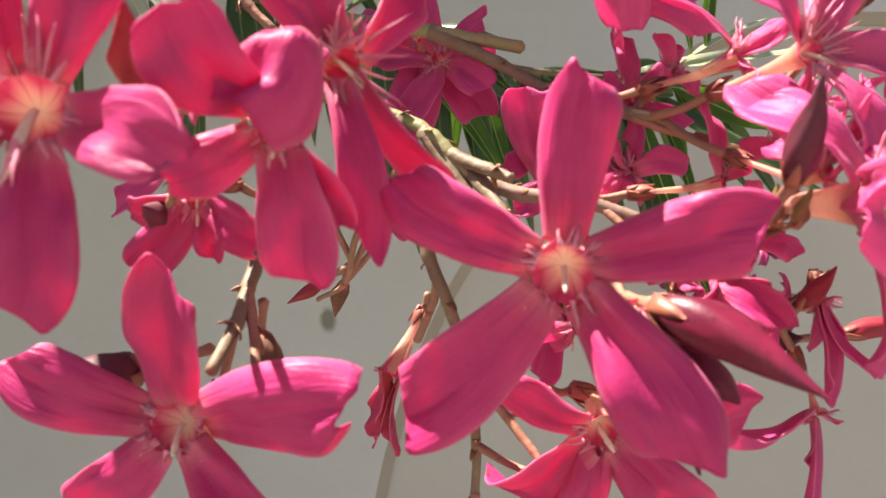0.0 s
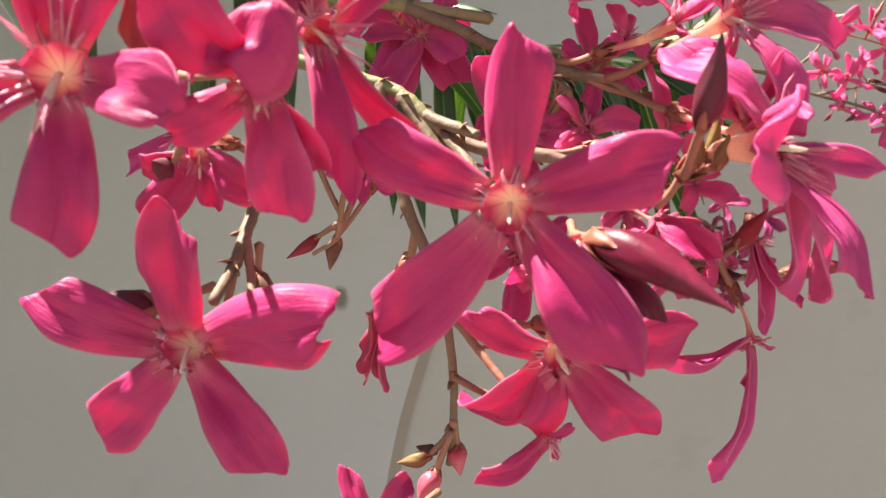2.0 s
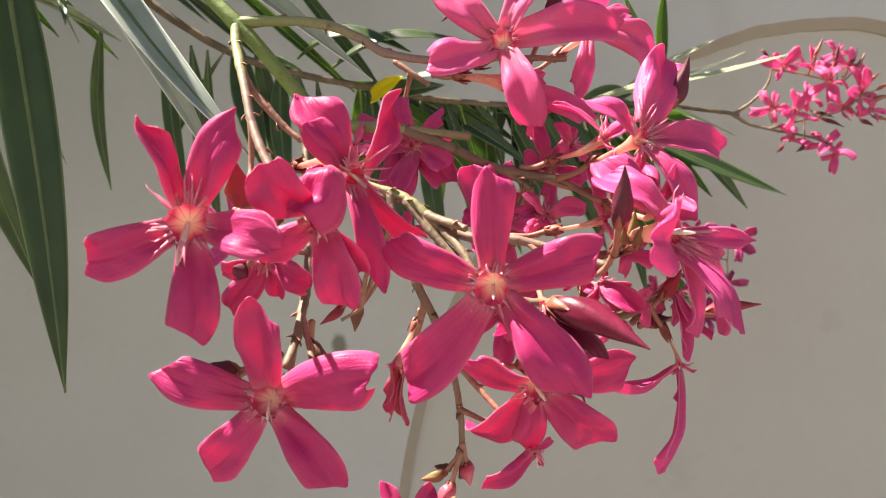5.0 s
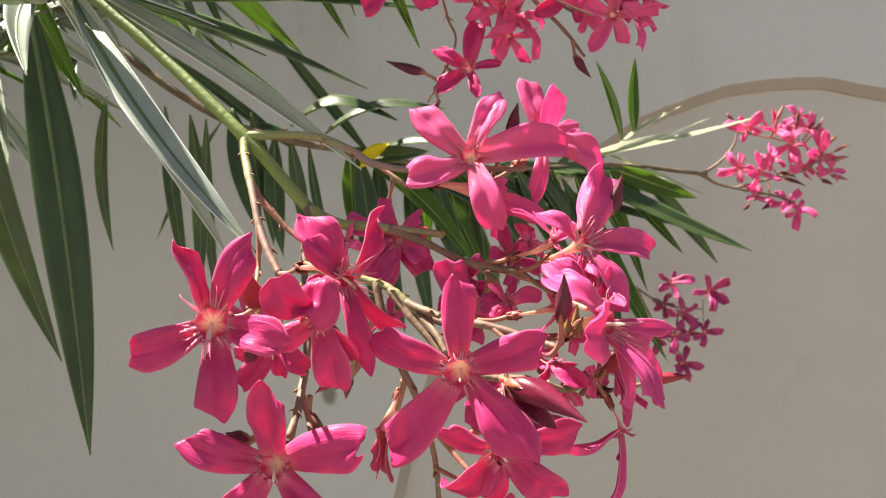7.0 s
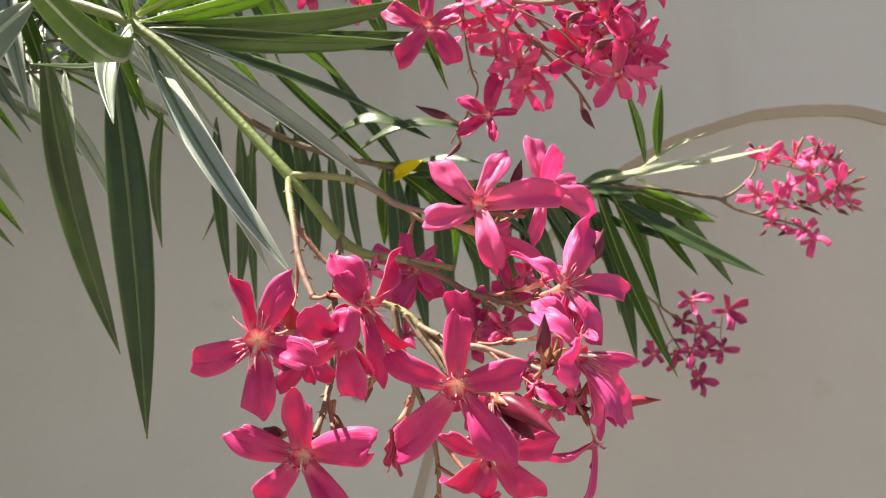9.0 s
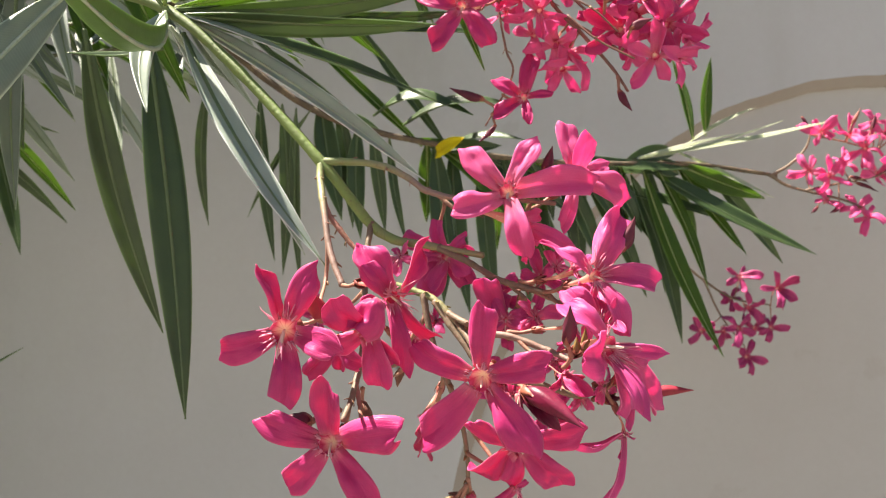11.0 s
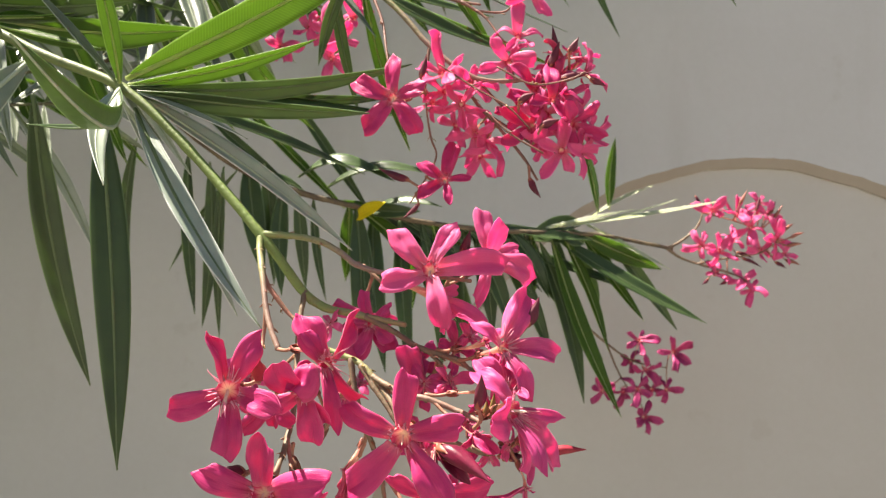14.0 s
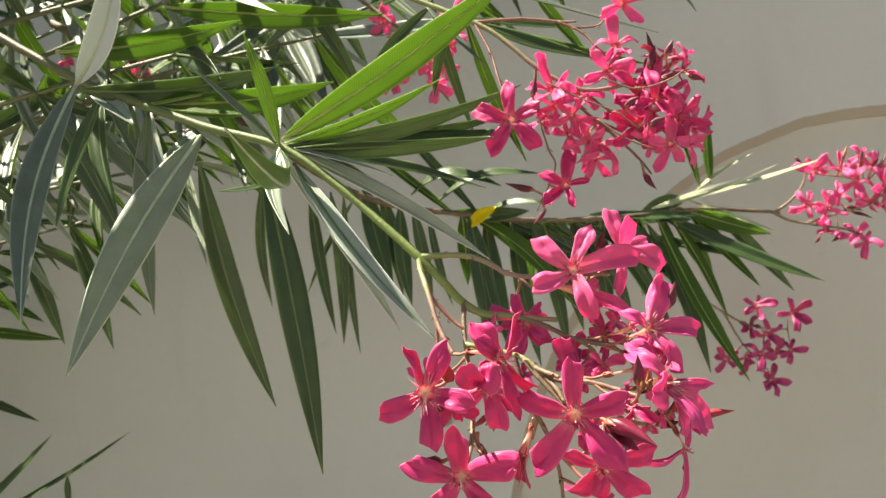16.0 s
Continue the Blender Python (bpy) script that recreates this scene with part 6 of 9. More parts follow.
flower("oleander_flower", (0.0969, 0.23, 1.6672), (0.8296, -0.5185, 0.2074), [((0.0917, 0.2207, 1.6643), 0.44, 0.04, 0.14, -0.05, 6), ((0.1036, 0.2207, 1.6578), 0.35, 0.02, 0.20, 0.01, 2), ((0.1097, 0.2371, 1.6624), 0.42, 0.03, 0.09, -0.19, -31), ((0.102, 0.2386, 1.6768), 0.35, 0.08, 0.26, -0.10, -12), ((0.0987, 0.2238, 1.6798), 0.44, 0.02, 0.38, -0.33, -1)], (0.0883, 0.2319, 1.667), "small pink oleander flower in the upper cluster", "upper cluster flowers", seed=133, scale=0.8, detail=1, materials=(M_PETAL_SUNLIT, M_PETAL_DARK))
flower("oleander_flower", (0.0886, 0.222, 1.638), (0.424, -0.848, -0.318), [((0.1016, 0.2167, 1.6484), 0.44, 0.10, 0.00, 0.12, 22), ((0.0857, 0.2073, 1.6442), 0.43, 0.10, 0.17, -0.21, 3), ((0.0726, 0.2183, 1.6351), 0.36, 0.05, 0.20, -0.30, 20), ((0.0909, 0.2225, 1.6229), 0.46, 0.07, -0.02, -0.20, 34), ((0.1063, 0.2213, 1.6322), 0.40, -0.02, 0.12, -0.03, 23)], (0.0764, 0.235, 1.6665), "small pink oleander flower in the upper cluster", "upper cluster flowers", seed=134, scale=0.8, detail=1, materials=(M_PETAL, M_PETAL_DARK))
flower("oleander_flower", (0.0836, 0.222, 1.6246), (0.1054, -0.8433, -0.527), [((0.0855, 0.2157, 1.6407), 0.46, -0.00, 0.42, 0.10, -31), ((0.0709, 0.2164, 1.6283), 0.46, 0.03, 0.27, -0.05, 19), ((0.0725, 0.2229, 1.6111), 0.40, 0.10, 0.28, 0.04, 12), ((0.091, 0.2298, 1.6142), 0.46, -0.04, 0.01, -0.19, 10), ((0.1024, 0.2244, 1.6304), 0.35, 0.05, 0.32, 0.16, 22)], (0.0754, 0.228, 1.6246), "small pink oleander flower in the upper cluster", "upper cluster flowers", seed=135, scale=0.8, detail=1, materials=(M_PETAL_SUNLIT, M_PETAL_DARK))
flower("oleander_flower", (0.0947, 0.228, 1.6253), (0.742, -0.636, -0.212), [((0.0904, 0.2126, 1.6229), 0.42, 0.04, 0.33, -0.34, 2), ((0.0977, 0.2244, 1.6132), 0.35, 0.02, -0.05, -0.25, 19), ((0.1021, 0.2356, 1.6208), 0.43, 0.10, 0.35, 0.03, -22), ((0.1, 0.2319, 1.6373), 0.44, 0.03, 0.30, -0.04, 26), ((0.0931, 0.2217, 1.6367), 0.37, -0.03, -0.03, 0.04, -17)], (0.0754, 0.228, 1.6246), "small pink oleander flower in the upper cluster", "upper cluster flowers", seed=136, scale=0.8, detail=1, materials=(M_PETAL_SUNLIT, M_PETAL_DARK))
flower("oleander_flower", (0.0695, 0.24, 1.7133), (0.4364, -0.8729, -0.2182), [((0.0764, 0.2334, 1.7252), 0.46, 0.06, 0.43, 0.00, -19), ((0.0597, 0.2242, 1.7187), 0.44, -0.02, 0.38, -0.12, -19), ((0.0544, 0.235, 1.7057), 0.37, 0.15, -0.06, 0.07, -2), ((0.0794, 0.2362, 1.6984), 0.39, -0.03, 0.27, 0.05, 32), ((0.084, 0.25, 1.7178), 0.38, 0.11, 0.36, 0.19, -23)], (0.0601, 0.243, 1.7084), "small pink oleander flower in the upper cluster", "upper cluster flowers", seed=137, scale=0.8, detail=1, materials=(M_PETAL_SUNLIT, M_PETAL_DARK))
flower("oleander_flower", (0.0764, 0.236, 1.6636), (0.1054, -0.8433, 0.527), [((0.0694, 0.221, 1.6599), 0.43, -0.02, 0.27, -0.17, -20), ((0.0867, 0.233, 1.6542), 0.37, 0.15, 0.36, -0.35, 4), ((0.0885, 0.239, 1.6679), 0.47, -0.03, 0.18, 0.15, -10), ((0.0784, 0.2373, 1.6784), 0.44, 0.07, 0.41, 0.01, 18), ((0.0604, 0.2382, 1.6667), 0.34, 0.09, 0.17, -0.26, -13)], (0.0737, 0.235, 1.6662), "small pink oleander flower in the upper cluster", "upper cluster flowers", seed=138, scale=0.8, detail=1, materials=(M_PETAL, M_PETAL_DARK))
flower("oleander_flower", (0.0238, 0.236, 1.6583), (-0.4364, -0.8729, -0.2182), [((0.0275, 0.2302, 1.6678), 0.39, -0.02, 0.18, 0.09, -32), ((0.0136, 0.2327, 1.6694), 0.40, 0.05, 0.39, 0.05, -34), ((0.0127, 0.2358, 1.6516), 0.48, 0.12, -0.03, 0.20, 30), ((0.0237, 0.231, 1.6467), 0.36, 0.09, -0.03, 0.04, -3), ((0.0347, 0.2331, 1.655), 0.38, 0.01, -0.05, -0.07, -10)], (0.0342, 0.2358, 1.6649), "small pink oleander flower in the upper cluster", "upper cluster flowers", seed=139, scale=0.8, detail=1, materials=(M_PETAL_SUNLIT, M_PETAL_DARK))
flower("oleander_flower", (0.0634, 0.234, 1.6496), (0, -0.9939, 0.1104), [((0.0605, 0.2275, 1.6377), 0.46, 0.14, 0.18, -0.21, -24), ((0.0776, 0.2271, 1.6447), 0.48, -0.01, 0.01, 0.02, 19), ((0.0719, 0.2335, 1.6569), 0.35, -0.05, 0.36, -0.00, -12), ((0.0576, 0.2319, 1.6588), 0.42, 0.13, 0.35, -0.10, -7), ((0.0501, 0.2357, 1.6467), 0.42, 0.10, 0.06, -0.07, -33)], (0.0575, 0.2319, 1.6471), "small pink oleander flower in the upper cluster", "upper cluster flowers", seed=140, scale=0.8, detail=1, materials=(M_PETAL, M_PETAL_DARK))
flower("oleander_flower", (0.0379, 0.236, 1.6624), (0.212, -0.954, 0.212), [((0.0465, 0.2339, 1.6511), 0.39, 0.11, 0.24, 0.12, -11), ((0.0519, 0.2322, 1.6625), 0.45, -0.03, 0.39, -0.28, -31), ((0.0396, 0.2351, 1.673), 0.47, 0.00, 0.23, -0.03, -22), ((0.0289, 0.2276, 1.668), 0.48, 0.14, 0.30, -0.32, -21), ((0.0292, 0.2226, 1.6562), 0.38, 0.10, 0.20, -0.05, 4)], (0.0362, 0.2355, 1.6606), "small pink oleander flower in the upper cluster", "upper cluster flowers", seed=141, scale=0.8, detail=1, materials=(M_PETAL_SUNLIT, M_PETAL_DARK))
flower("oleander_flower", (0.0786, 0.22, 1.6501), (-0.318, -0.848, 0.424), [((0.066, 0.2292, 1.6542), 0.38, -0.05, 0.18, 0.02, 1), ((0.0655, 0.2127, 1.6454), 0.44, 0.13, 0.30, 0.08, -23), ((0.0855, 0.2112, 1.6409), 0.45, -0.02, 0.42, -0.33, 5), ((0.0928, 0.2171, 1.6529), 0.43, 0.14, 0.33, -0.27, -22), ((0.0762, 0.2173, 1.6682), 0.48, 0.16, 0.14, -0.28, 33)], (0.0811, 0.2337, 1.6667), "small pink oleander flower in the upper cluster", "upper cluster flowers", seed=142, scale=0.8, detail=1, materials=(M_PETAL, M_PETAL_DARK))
flower("oleander_flower", (0.0726, 0.226, 1.632), (0.4216, -0.7379, -0.527), [((0.0808, 0.2289, 1.6214), 0.45, 0.15, 0.35, -0.17, 25), ((0.0818, 0.2253, 1.6378), 0.38, 0.01, 0.43, 0.12, 13), ((0.0741, 0.2197, 1.6445), 0.35, -0.04, 0.06, -0.14, -7), ((0.063, 0.2197, 1.6326), 0.41, 0.13, -0.03, -0.07, -27), ((0.0698, 0.2268, 1.6201), 0.37, 0.11, 0.39, 0.03, -10)], (0.0637, 0.231, 1.6338), "small pink oleander flower in the upper cluster", "upper cluster flowers", seed=143, scale=0.8, detail=1, materials=(M_PETAL_SUNLIT, M_PETAL_DARK))
flower("oleander_flower", (0.0933, 0.232, 1.6477), (0.6189, -0.722, 0.3094), [((0.1033, 0.2415, 1.6472), 0.45, -0.01, -0.03, -0.24, -14), ((0.0983, 0.2301, 1.6633), 0.39, 0.09, 0.28, -0.34, 12), ((0.0858, 0.2245, 1.6545), 0.38, 0.15, 0.07, 0.01, -10), ((0.0919, 0.2162, 1.6439), 0.38, -0.05, 0.36, -0.17, 15), ((0.0976, 0.2302, 1.6384), 0.46, 0.07, 0.07, -0.27, 23)], (0.0835, 0.2331, 1.6668), "small pink oleander flower in the upper cluster", "upper cluster flowers", seed=144, scale=0.8, detail=1, materials=(M_PETAL_SUNLIT, M_PETAL_DARK))
flower("oleander_flower", (0.0826, 0.236, 1.668), (-0.212, -0.636, 0.742), [((0.0949, 0.2382, 1.6757), 0.37, 0.05, 0.01, -0.00, -32), ((0.0825, 0.2455, 1.6802), 0.45, 0.10, 0.39, -0.23, -31), ((0.0697, 0.2374, 1.6709), 0.37, 0.11, 0.36, 0.04, -4), ((0.0723, 0.2286, 1.6637), 0.36, 0.14, -0.05, 0.15, -26), ((0.0894, 0.2229, 1.6701), 0.42, -0.00, 0.00, -0.32, -33)], (0.0811, 0.2337, 1.6667), "small pink oleander flower in the upper cluster", "upper cluster flowers", seed=145, scale=0.8, detail=1, materials=(M_PETAL_SUNLIT, M_PETAL_DARK))
flower("oleander_flower", (0.0295, 0.24, 1.6415), (-0.527, -0.8433, -0.1054), [((0.0272, 0.2437, 1.6319), 0.42, 0.07, 0.10, 0.14, 0), ((0.033, 0.2342, 1.632), 0.42, 0.14, 0.01, -0.33, -15), ((0.0386, 0.2288, 1.6468), 0.44, -0.02, 0.01, -0.12, 31), ((0.0265, 0.2427, 1.6545), 0.39, 0.01, 0.20, -0.11, -14), ((0.0191, 0.2474, 1.6463), 0.41, 0.05, 0.01, -0.01, 25)], (0.0421, 0.2347, 1.6508), "small pink oleander flower in the upper cluster", "upper cluster flowers", seed=146, scale=0.8, detail=1, materials=(M_PETAL_SUNLIT, M_PETAL_DARK))
flower("oleander_flower", (0.0936, 0.236, 1.6754), (0.5025, -0.5025, 0.7035), [((0.0965, 0.2288, 1.6708), 0.46, 0.02, 0.36, 0.12, -20), ((0.1055, 0.2375, 1.6764), 0.35, 0.13, 0.43, 0.04, -19), ((0.0962, 0.2476, 1.6787), 0.43, 0.15, 0.17, 0.07, 11), ((0.0846, 0.2376, 1.6828), 0.45, 0.06, 0.33, 0.03, 23), ((0.09, 0.2263, 1.6789), 0.37, 0.16, 0.07, 0.20, -31)], (0.0859, 0.2325, 1.6669), "small pink oleander flower in the upper cluster", "upper cluster flowers", seed=147, scale=0.8, detail=1, materials=(M_PETAL_SUNLIT, M_PETAL_DARK))
flower("oleander_flower", (0.0984, 0.23, 1.6347), (0.722, -0.6189, -0.3094), [((0.0969, 0.2378, 1.6243), 0.44, 0.09, 0.35, -0.01, 7), ((0.1069, 0.2383, 1.6296), 0.36, 0.02, 0.14, 0.17, -32), ((0.1065, 0.2317, 1.6458), 0.47, 0.15, 0.36, 0.12, 26), ((0.0995, 0.2204, 1.6427), 0.44, 0.00, 0.32, -0.19, -10), ((0.0955, 0.2174, 1.6298), 0.34, 0.02, 0.39, -0.11, -32)], (0.0754, 0.228, 1.6246), "small pink oleander flower in the upper cluster", "upper cluster flowers", seed=148, scale=0.8, detail=1, materials=(M_PETAL_SUNLIT, M_PETAL_DARK))
flower("oleander_flower", (0.043, 0.242, 1.6254), (0.303, -0.8081, -0.5051), [((0.0366, 0.2389, 1.614), 0.48, 0.08, -0.02, -0.02, 5), ((0.0507, 0.2485, 1.6154), 0.37, 0.02, 0.30, 0.10, 18), ((0.0546, 0.2428, 1.6293), 0.34, 0.13, 0.42, 0.14, 10), ((0.0428, 0.2329, 1.6352), 0.38, 0.05, 0.18, -0.33, -13), ((0.0312, 0.2336, 1.6248), 0.36, 0.01, 0.03, 0.07, -33)], (0.0509, 0.234, 1.6408), "small pink oleander flower in the upper cluster", "upper cluster flowers", seed=149, scale=0.8, detail=1, materials=(M_PETAL_SUNLIT, M_PETAL_DARK))
flower("oleander_flower", (0.0174, 0.24, 1.6532), (-0.424, -0.848, 0.318), [((0.0073, 0.2422, 1.664), 0.42, 0.00, 0.35, -0.31, 13), ((0.0076, 0.2409, 1.6459), 0.46, 0.07, 0.33, 0.13, 27), ((0.0163, 0.2365, 1.6445), 0.39, -0.01, 0.12, -0.31, 23), ((0.0261, 0.2354, 1.6524), 0.41, 0.15, 0.35, 0.03, 20), ((0.0252, 0.2408, 1.6632), 0.39, 0.06, 0.39, -0.06, -5)], (0.015, 0.2356, 1.6488), "small pink oleander flower in the upper cluster", "upper cluster flowers", seed=150, scale=0.8, detail=1, materials=(M_PETAL_SUNLIT, M_PETAL_DARK))
stem(upper, [(0.0509, 0.215, 1.6653, 0.00049), (0.0678, 0.212, 1.656, 0.00049), (0.085, 0.21, 1.6576, 0.00041), (0.0934, 0.208, 1.6611, 0.00041)], M_TWIG_BROWN, "twig", seed=151)
stem(upper, [(0.0456, 0.214, 1.6426, 0.00049), (0.058, 0.21, 1.6302, 0.00049), (0.0732, 0.208, 1.6209, 0.00049)], M_TWIG_BROWN, "twig", seed=152)
stem(upper, [(0.0213, 0.222, 1.6688, 0.00041), (0.0389, 0.218, 1.6561, 0.00049), (0.056, 0.214, 1.6452, 0.00041), (0.0669, 0.212, 1.6338, 0.00041)], M_TWIG_BROWN, "twig", seed=153)
bud((0.0863, 0.215, 1.6731), (0.0907, 0.213, 1.68), 0.0014, (0.0883, 0.2319, 1.667), "dark maroon closed oleander bud", "upper cluster buds", seed=154, name="flower_bud")
bud((0.0725, 0.21, 1.6346), (0.081, 0.208, 1.6375), 0.0015, (0.0696, 0.2295, 1.6292), "dark maroon closed oleander bud", "upper cluster buds", seed=155, name="flower_bud")
bud((0.0971, 0.214, 1.659), (0.1041, 0.214, 1.6557), 0.0012, (0.0954, 0.23, 1.6672), "dark maroon closed oleander bud", "upper cluster buds", seed=156, name="flower_bud")
bud((0.0617, 0.212, 1.6474), (0.0689, 0.21, 1.651), 0.0014, (0.0618, 0.2304, 1.6434), "dark maroon closed oleander bud", "upper cluster buds", seed=157, name="flower_bud")
bud((0.0119, 0.225, 1.6633), (0.0148, 0.224, 1.6747), 0.0012, (0.0138, 0.236, 1.6572), "dark maroon closed oleander bud", "upper cluster buds", seed=158, name="flower_bud")
bud((0.0681, 0.229, 1.6113), (0.0736, 0.228, 1.6019), 0.0013, (0.0678, 0.2313, 1.6184), "dark maroon closed oleander bud", "upper cluster buds", seed=159, name="flower_bud")
bud((0.0771, 0.226, 1.6686), (0.0824, 0.224, 1.6816), 0.0018, (0.0737, 0.235, 1.6662), "dark maroon closed oleander bud", "upper cluster buds", seed=160, name="flower_bud")
bud((0.0822, 0.222, 1.6611), (0.0982, 0.22, 1.6642), 0.0015, (0.0788, 0.2344, 1.6666), "dark maroon closed oleander bud", "upper cluster buds", seed=161, name="flower_bud")
bud((0.0053, 0.238, 1.6121), (-0.01, 0.236, 1.6177), 0.0015, (0.0113, 0.2392, 1.6083), "dark maroon closed oleander bud", "upper cluster buds", seed=162, name="flower_bud")
bud((0.0808, 0.23, 1.6774), (0.0791, 0.228, 1.6909), 0.0012, (0.0764, 0.235, 1.6665), "dark maroon closed oleander bud", "upper cluster buds", seed=163, name="flower_bud")
bud((0.0111, 0.24, 1.5996), (0.0031, 0.24, 1.592), 0.0009, (0.0097, 0.2395, 1.6054), "dark maroon closed oleander bud", "upper cluster buds", seed=164, name="flower_bud")
leaf(upper, (-0.0177, 0.26, 1.7226), (0.0546, 0.27, 1.6917), 0.0111, (0, -0.8, 0.5), material=M_LEAF, side=0.05, seed=165)
leaf(upper, (-0.0146, 0.262, 1.7197), (0.0834, 0.28, 1.6863), 0.0099, (0, -0.8, 0.5), material=M_LEAF_LIT, side=0.03, seed=166)
leaf(upper, (0.0161, 0.27, 1.7453), (0.0506, 0.29, 1.6973), 0.0088, (0.2, -0.8, 0.3), material=M_LEAF_LIT, side=0.02, seed=167)
leaf(upper, (-0.0245, 0.262, 1.7272), (0.0018, 0.29, 1.6376), 0.0087, (0.3, -0.9, 0), material=M_LEAF_LIT, side=0.03, seed=168)
leaf(upper, (-0.0104, 0.26, 1.7463), (0.0912, 0.27, 1.702), 0.0046, (0, -0.5, 0.8), material=M_LEAF_GREY, side=0.04, seed=169)
leaf(upper, (-0.0245, 0.262, 1.7272), (0.0501, 0.3, 1.7216), 0.0088, (0, -0.7, 0.6), material=M_LEAF, side=0.04, seed=170)
leaf(upper, (-0.0457, 0.27, 1.7457), (-0.0313, 0.31, 1.663), 0.0076, (0.3, -0.9, 0), material=M_LEAF, side=0.02, seed=171)
leaf(upper, (-0.0315, 0.265, 1.7357), (-0.0535, 0.29, 1.6884), 0.0080, (0.3, -0.9, 0), material=M_LEAF, side=0.04, seed=172)
leaf(upper, (-0.0454, 0.267, 1.7409), (-0.1027, 0.3, 1.7049), 0.0088, (0.3, -0.9, 0.2), material=M_LEAF, side=0.04, seed=173)
leaf(upper, (-0.0488, 0.267, 1.7411), (-0.0142, 0.25, 1.6919), 0.0058, (0.3, -0.6, 0.6), material=M_LEAF_GREY, side=0.02, seed=174)


# ---- the rear branch along the wall ----
rear = branch("oleander_branch", (-0.011, 0.66, 1.6361), "rear oleander branch with hanging leaves close to the wall")
stem(rear, [(-0.5203, 0.6, 1.9183, 0.0042), (-0.341, 0.6, 1.7996, 0.0038), (-0.2399, 0.6, 1.7153, 0.0034), (-0.1866, 0.605, 1.6789, 0.0032), (-0.1392, 0.61, 1.6601, 0.003), (-0.0781, 0.63, 1.647, 0.0028), (-0.0258, 0.65, 1.6366, 0.0027), (0.0624, 0.68, 1.6298, 0.0027), (0.1682, 0.72, 1.6305, 0.0023), (0.2417, 0.74, 1.621, 0.002), (0.2593, 0.745, 1.6179, 0.0017)], M_BARK, "main_stem", label="brown woody stem", seed=175)
stem(rear, [(0.2549, 0.7437, 1.6187, 0.002), (0.2734, 0.745, 1.6301, 0.0014), (0.2884, 0.745, 1.6455, 0.0012), (0.2936, 0.745, 1.6613, 0.0009)], M_TWIG, "twig", seed=176)
stem(rear, [(0.2527, 0.7431, 1.6191, 0.0021), (0.2684, 0.742, 1.6078, 0.0015), (0.2919, 0.74, 1.6, 0.0014), (0.3202, 0.735, 1.5913, 0.0011), (0.3361, 0.73, 1.5831, 0.0008)], M_TWIG, "twig", seed=177)
stem(rear, [(0.286, 0.7405, 1.6019, 0.0013), (0.3227, 0.74, 1.6091, 0.0011), (0.3533, 0.74, 1.6144, 0.0009), (0.3721, 0.74, 1.6263, 0.0007)], M_TWIG, "twig", seed=178)
stem(rear, [(0.2929, 0.745, 1.6593, 0.0011), (0.3267, 0.745, 1.6505, 0.0008), (0.3565, 0.745, 1.64, 0.0007)], M_TWIG_RED, "twig", seed=179)
flower("oleander_flower", (0.3032, 0.742, 1.6618), (-0.3094, -0.9283, 0.2063), [((0.2972, 0.75, 1.6742), 0.50, -0.00, 0.15, 0.01, -3), ((0.281, 0.7354, 1.6642), 0.43, 0.16, -0.06, -0.24, -28), ((0.296, 0.7447, 1.6485), 0.52, -0.01, -0.04, -0.14, 27), ((0.3131, 0.7326, 1.6541), 0.55, 0.08, -0.03, 0.16, 31), ((0.3141, 0.7267, 1.6754), 0.46, 0.14, 0.04, 0.09, 27)], (0.3056, 0.745, 1.656), "small pink oleander flower of a cluster near the wall", "wall cluster flowers", seed=180, scale=0.8, detail=1, materials=(M_PETAL_SUNLIT, M_PETAL_DARK))
flower("oleander_flower", (0.2895, 0.738, 1.6213), (0.2063, -0.9283, 0.3094), [((0.2779, 0.7374, 1.6371), 0.45, -0.00, 0.20, -0.33, -29), ((0.2687, 0.7359, 1.6146), 0.45, 0.14, -0.07, -0.21, -27), ((0.2914, 0.7349, 1.6063), 0.41, 0.15, 0.22, 0.05, 35), ((0.3102, 0.7404, 1.6176), 0.56, 0.16, -0.00, -0.21, 5), ((0.2962, 0.7436, 1.641), 0.41, 0.13, 0.14, -0.32, -4)], (0.2906, 0.7404, 1.6028), "small pink oleander flower of a cluster near the wall", "wall cluster flowers", seed=181, scale=0.8, detail=1, materials=(M_PETAL_SUNLIT, M_PETAL_DARK))
flower("oleander_flower", (0.3083, 0.735, 1.6154), (0.4444, -0.8889, -0.1111), [((0.2979, 0.7189, 1.6104), 0.49, 0.02, 0.22, -0.23, 2), ((0.3044, 0.7304, 1.5961), 0.50, -0.03, 0.01, -0.26, -20), ((0.3266, 0.7306, 1.6023), 0.57, 0.13, 0.04, 0.18, -31), ((0.3222, 0.7391, 1.6324), 0.57, 0.01, 0.05, 0.16, -34), ((0.3061, 0.7169, 1.6302), 0.41, 0.04, -0.05, -0.22, 20)], (0.3044, 0.7402, 1.6055), "small pink oleander flower of a cluster near the wall", "wall cluster flowers", seed=182, scale=0.8, detail=1, materials=(M_PETAL_SUNLIT, M_PETAL_DARK))
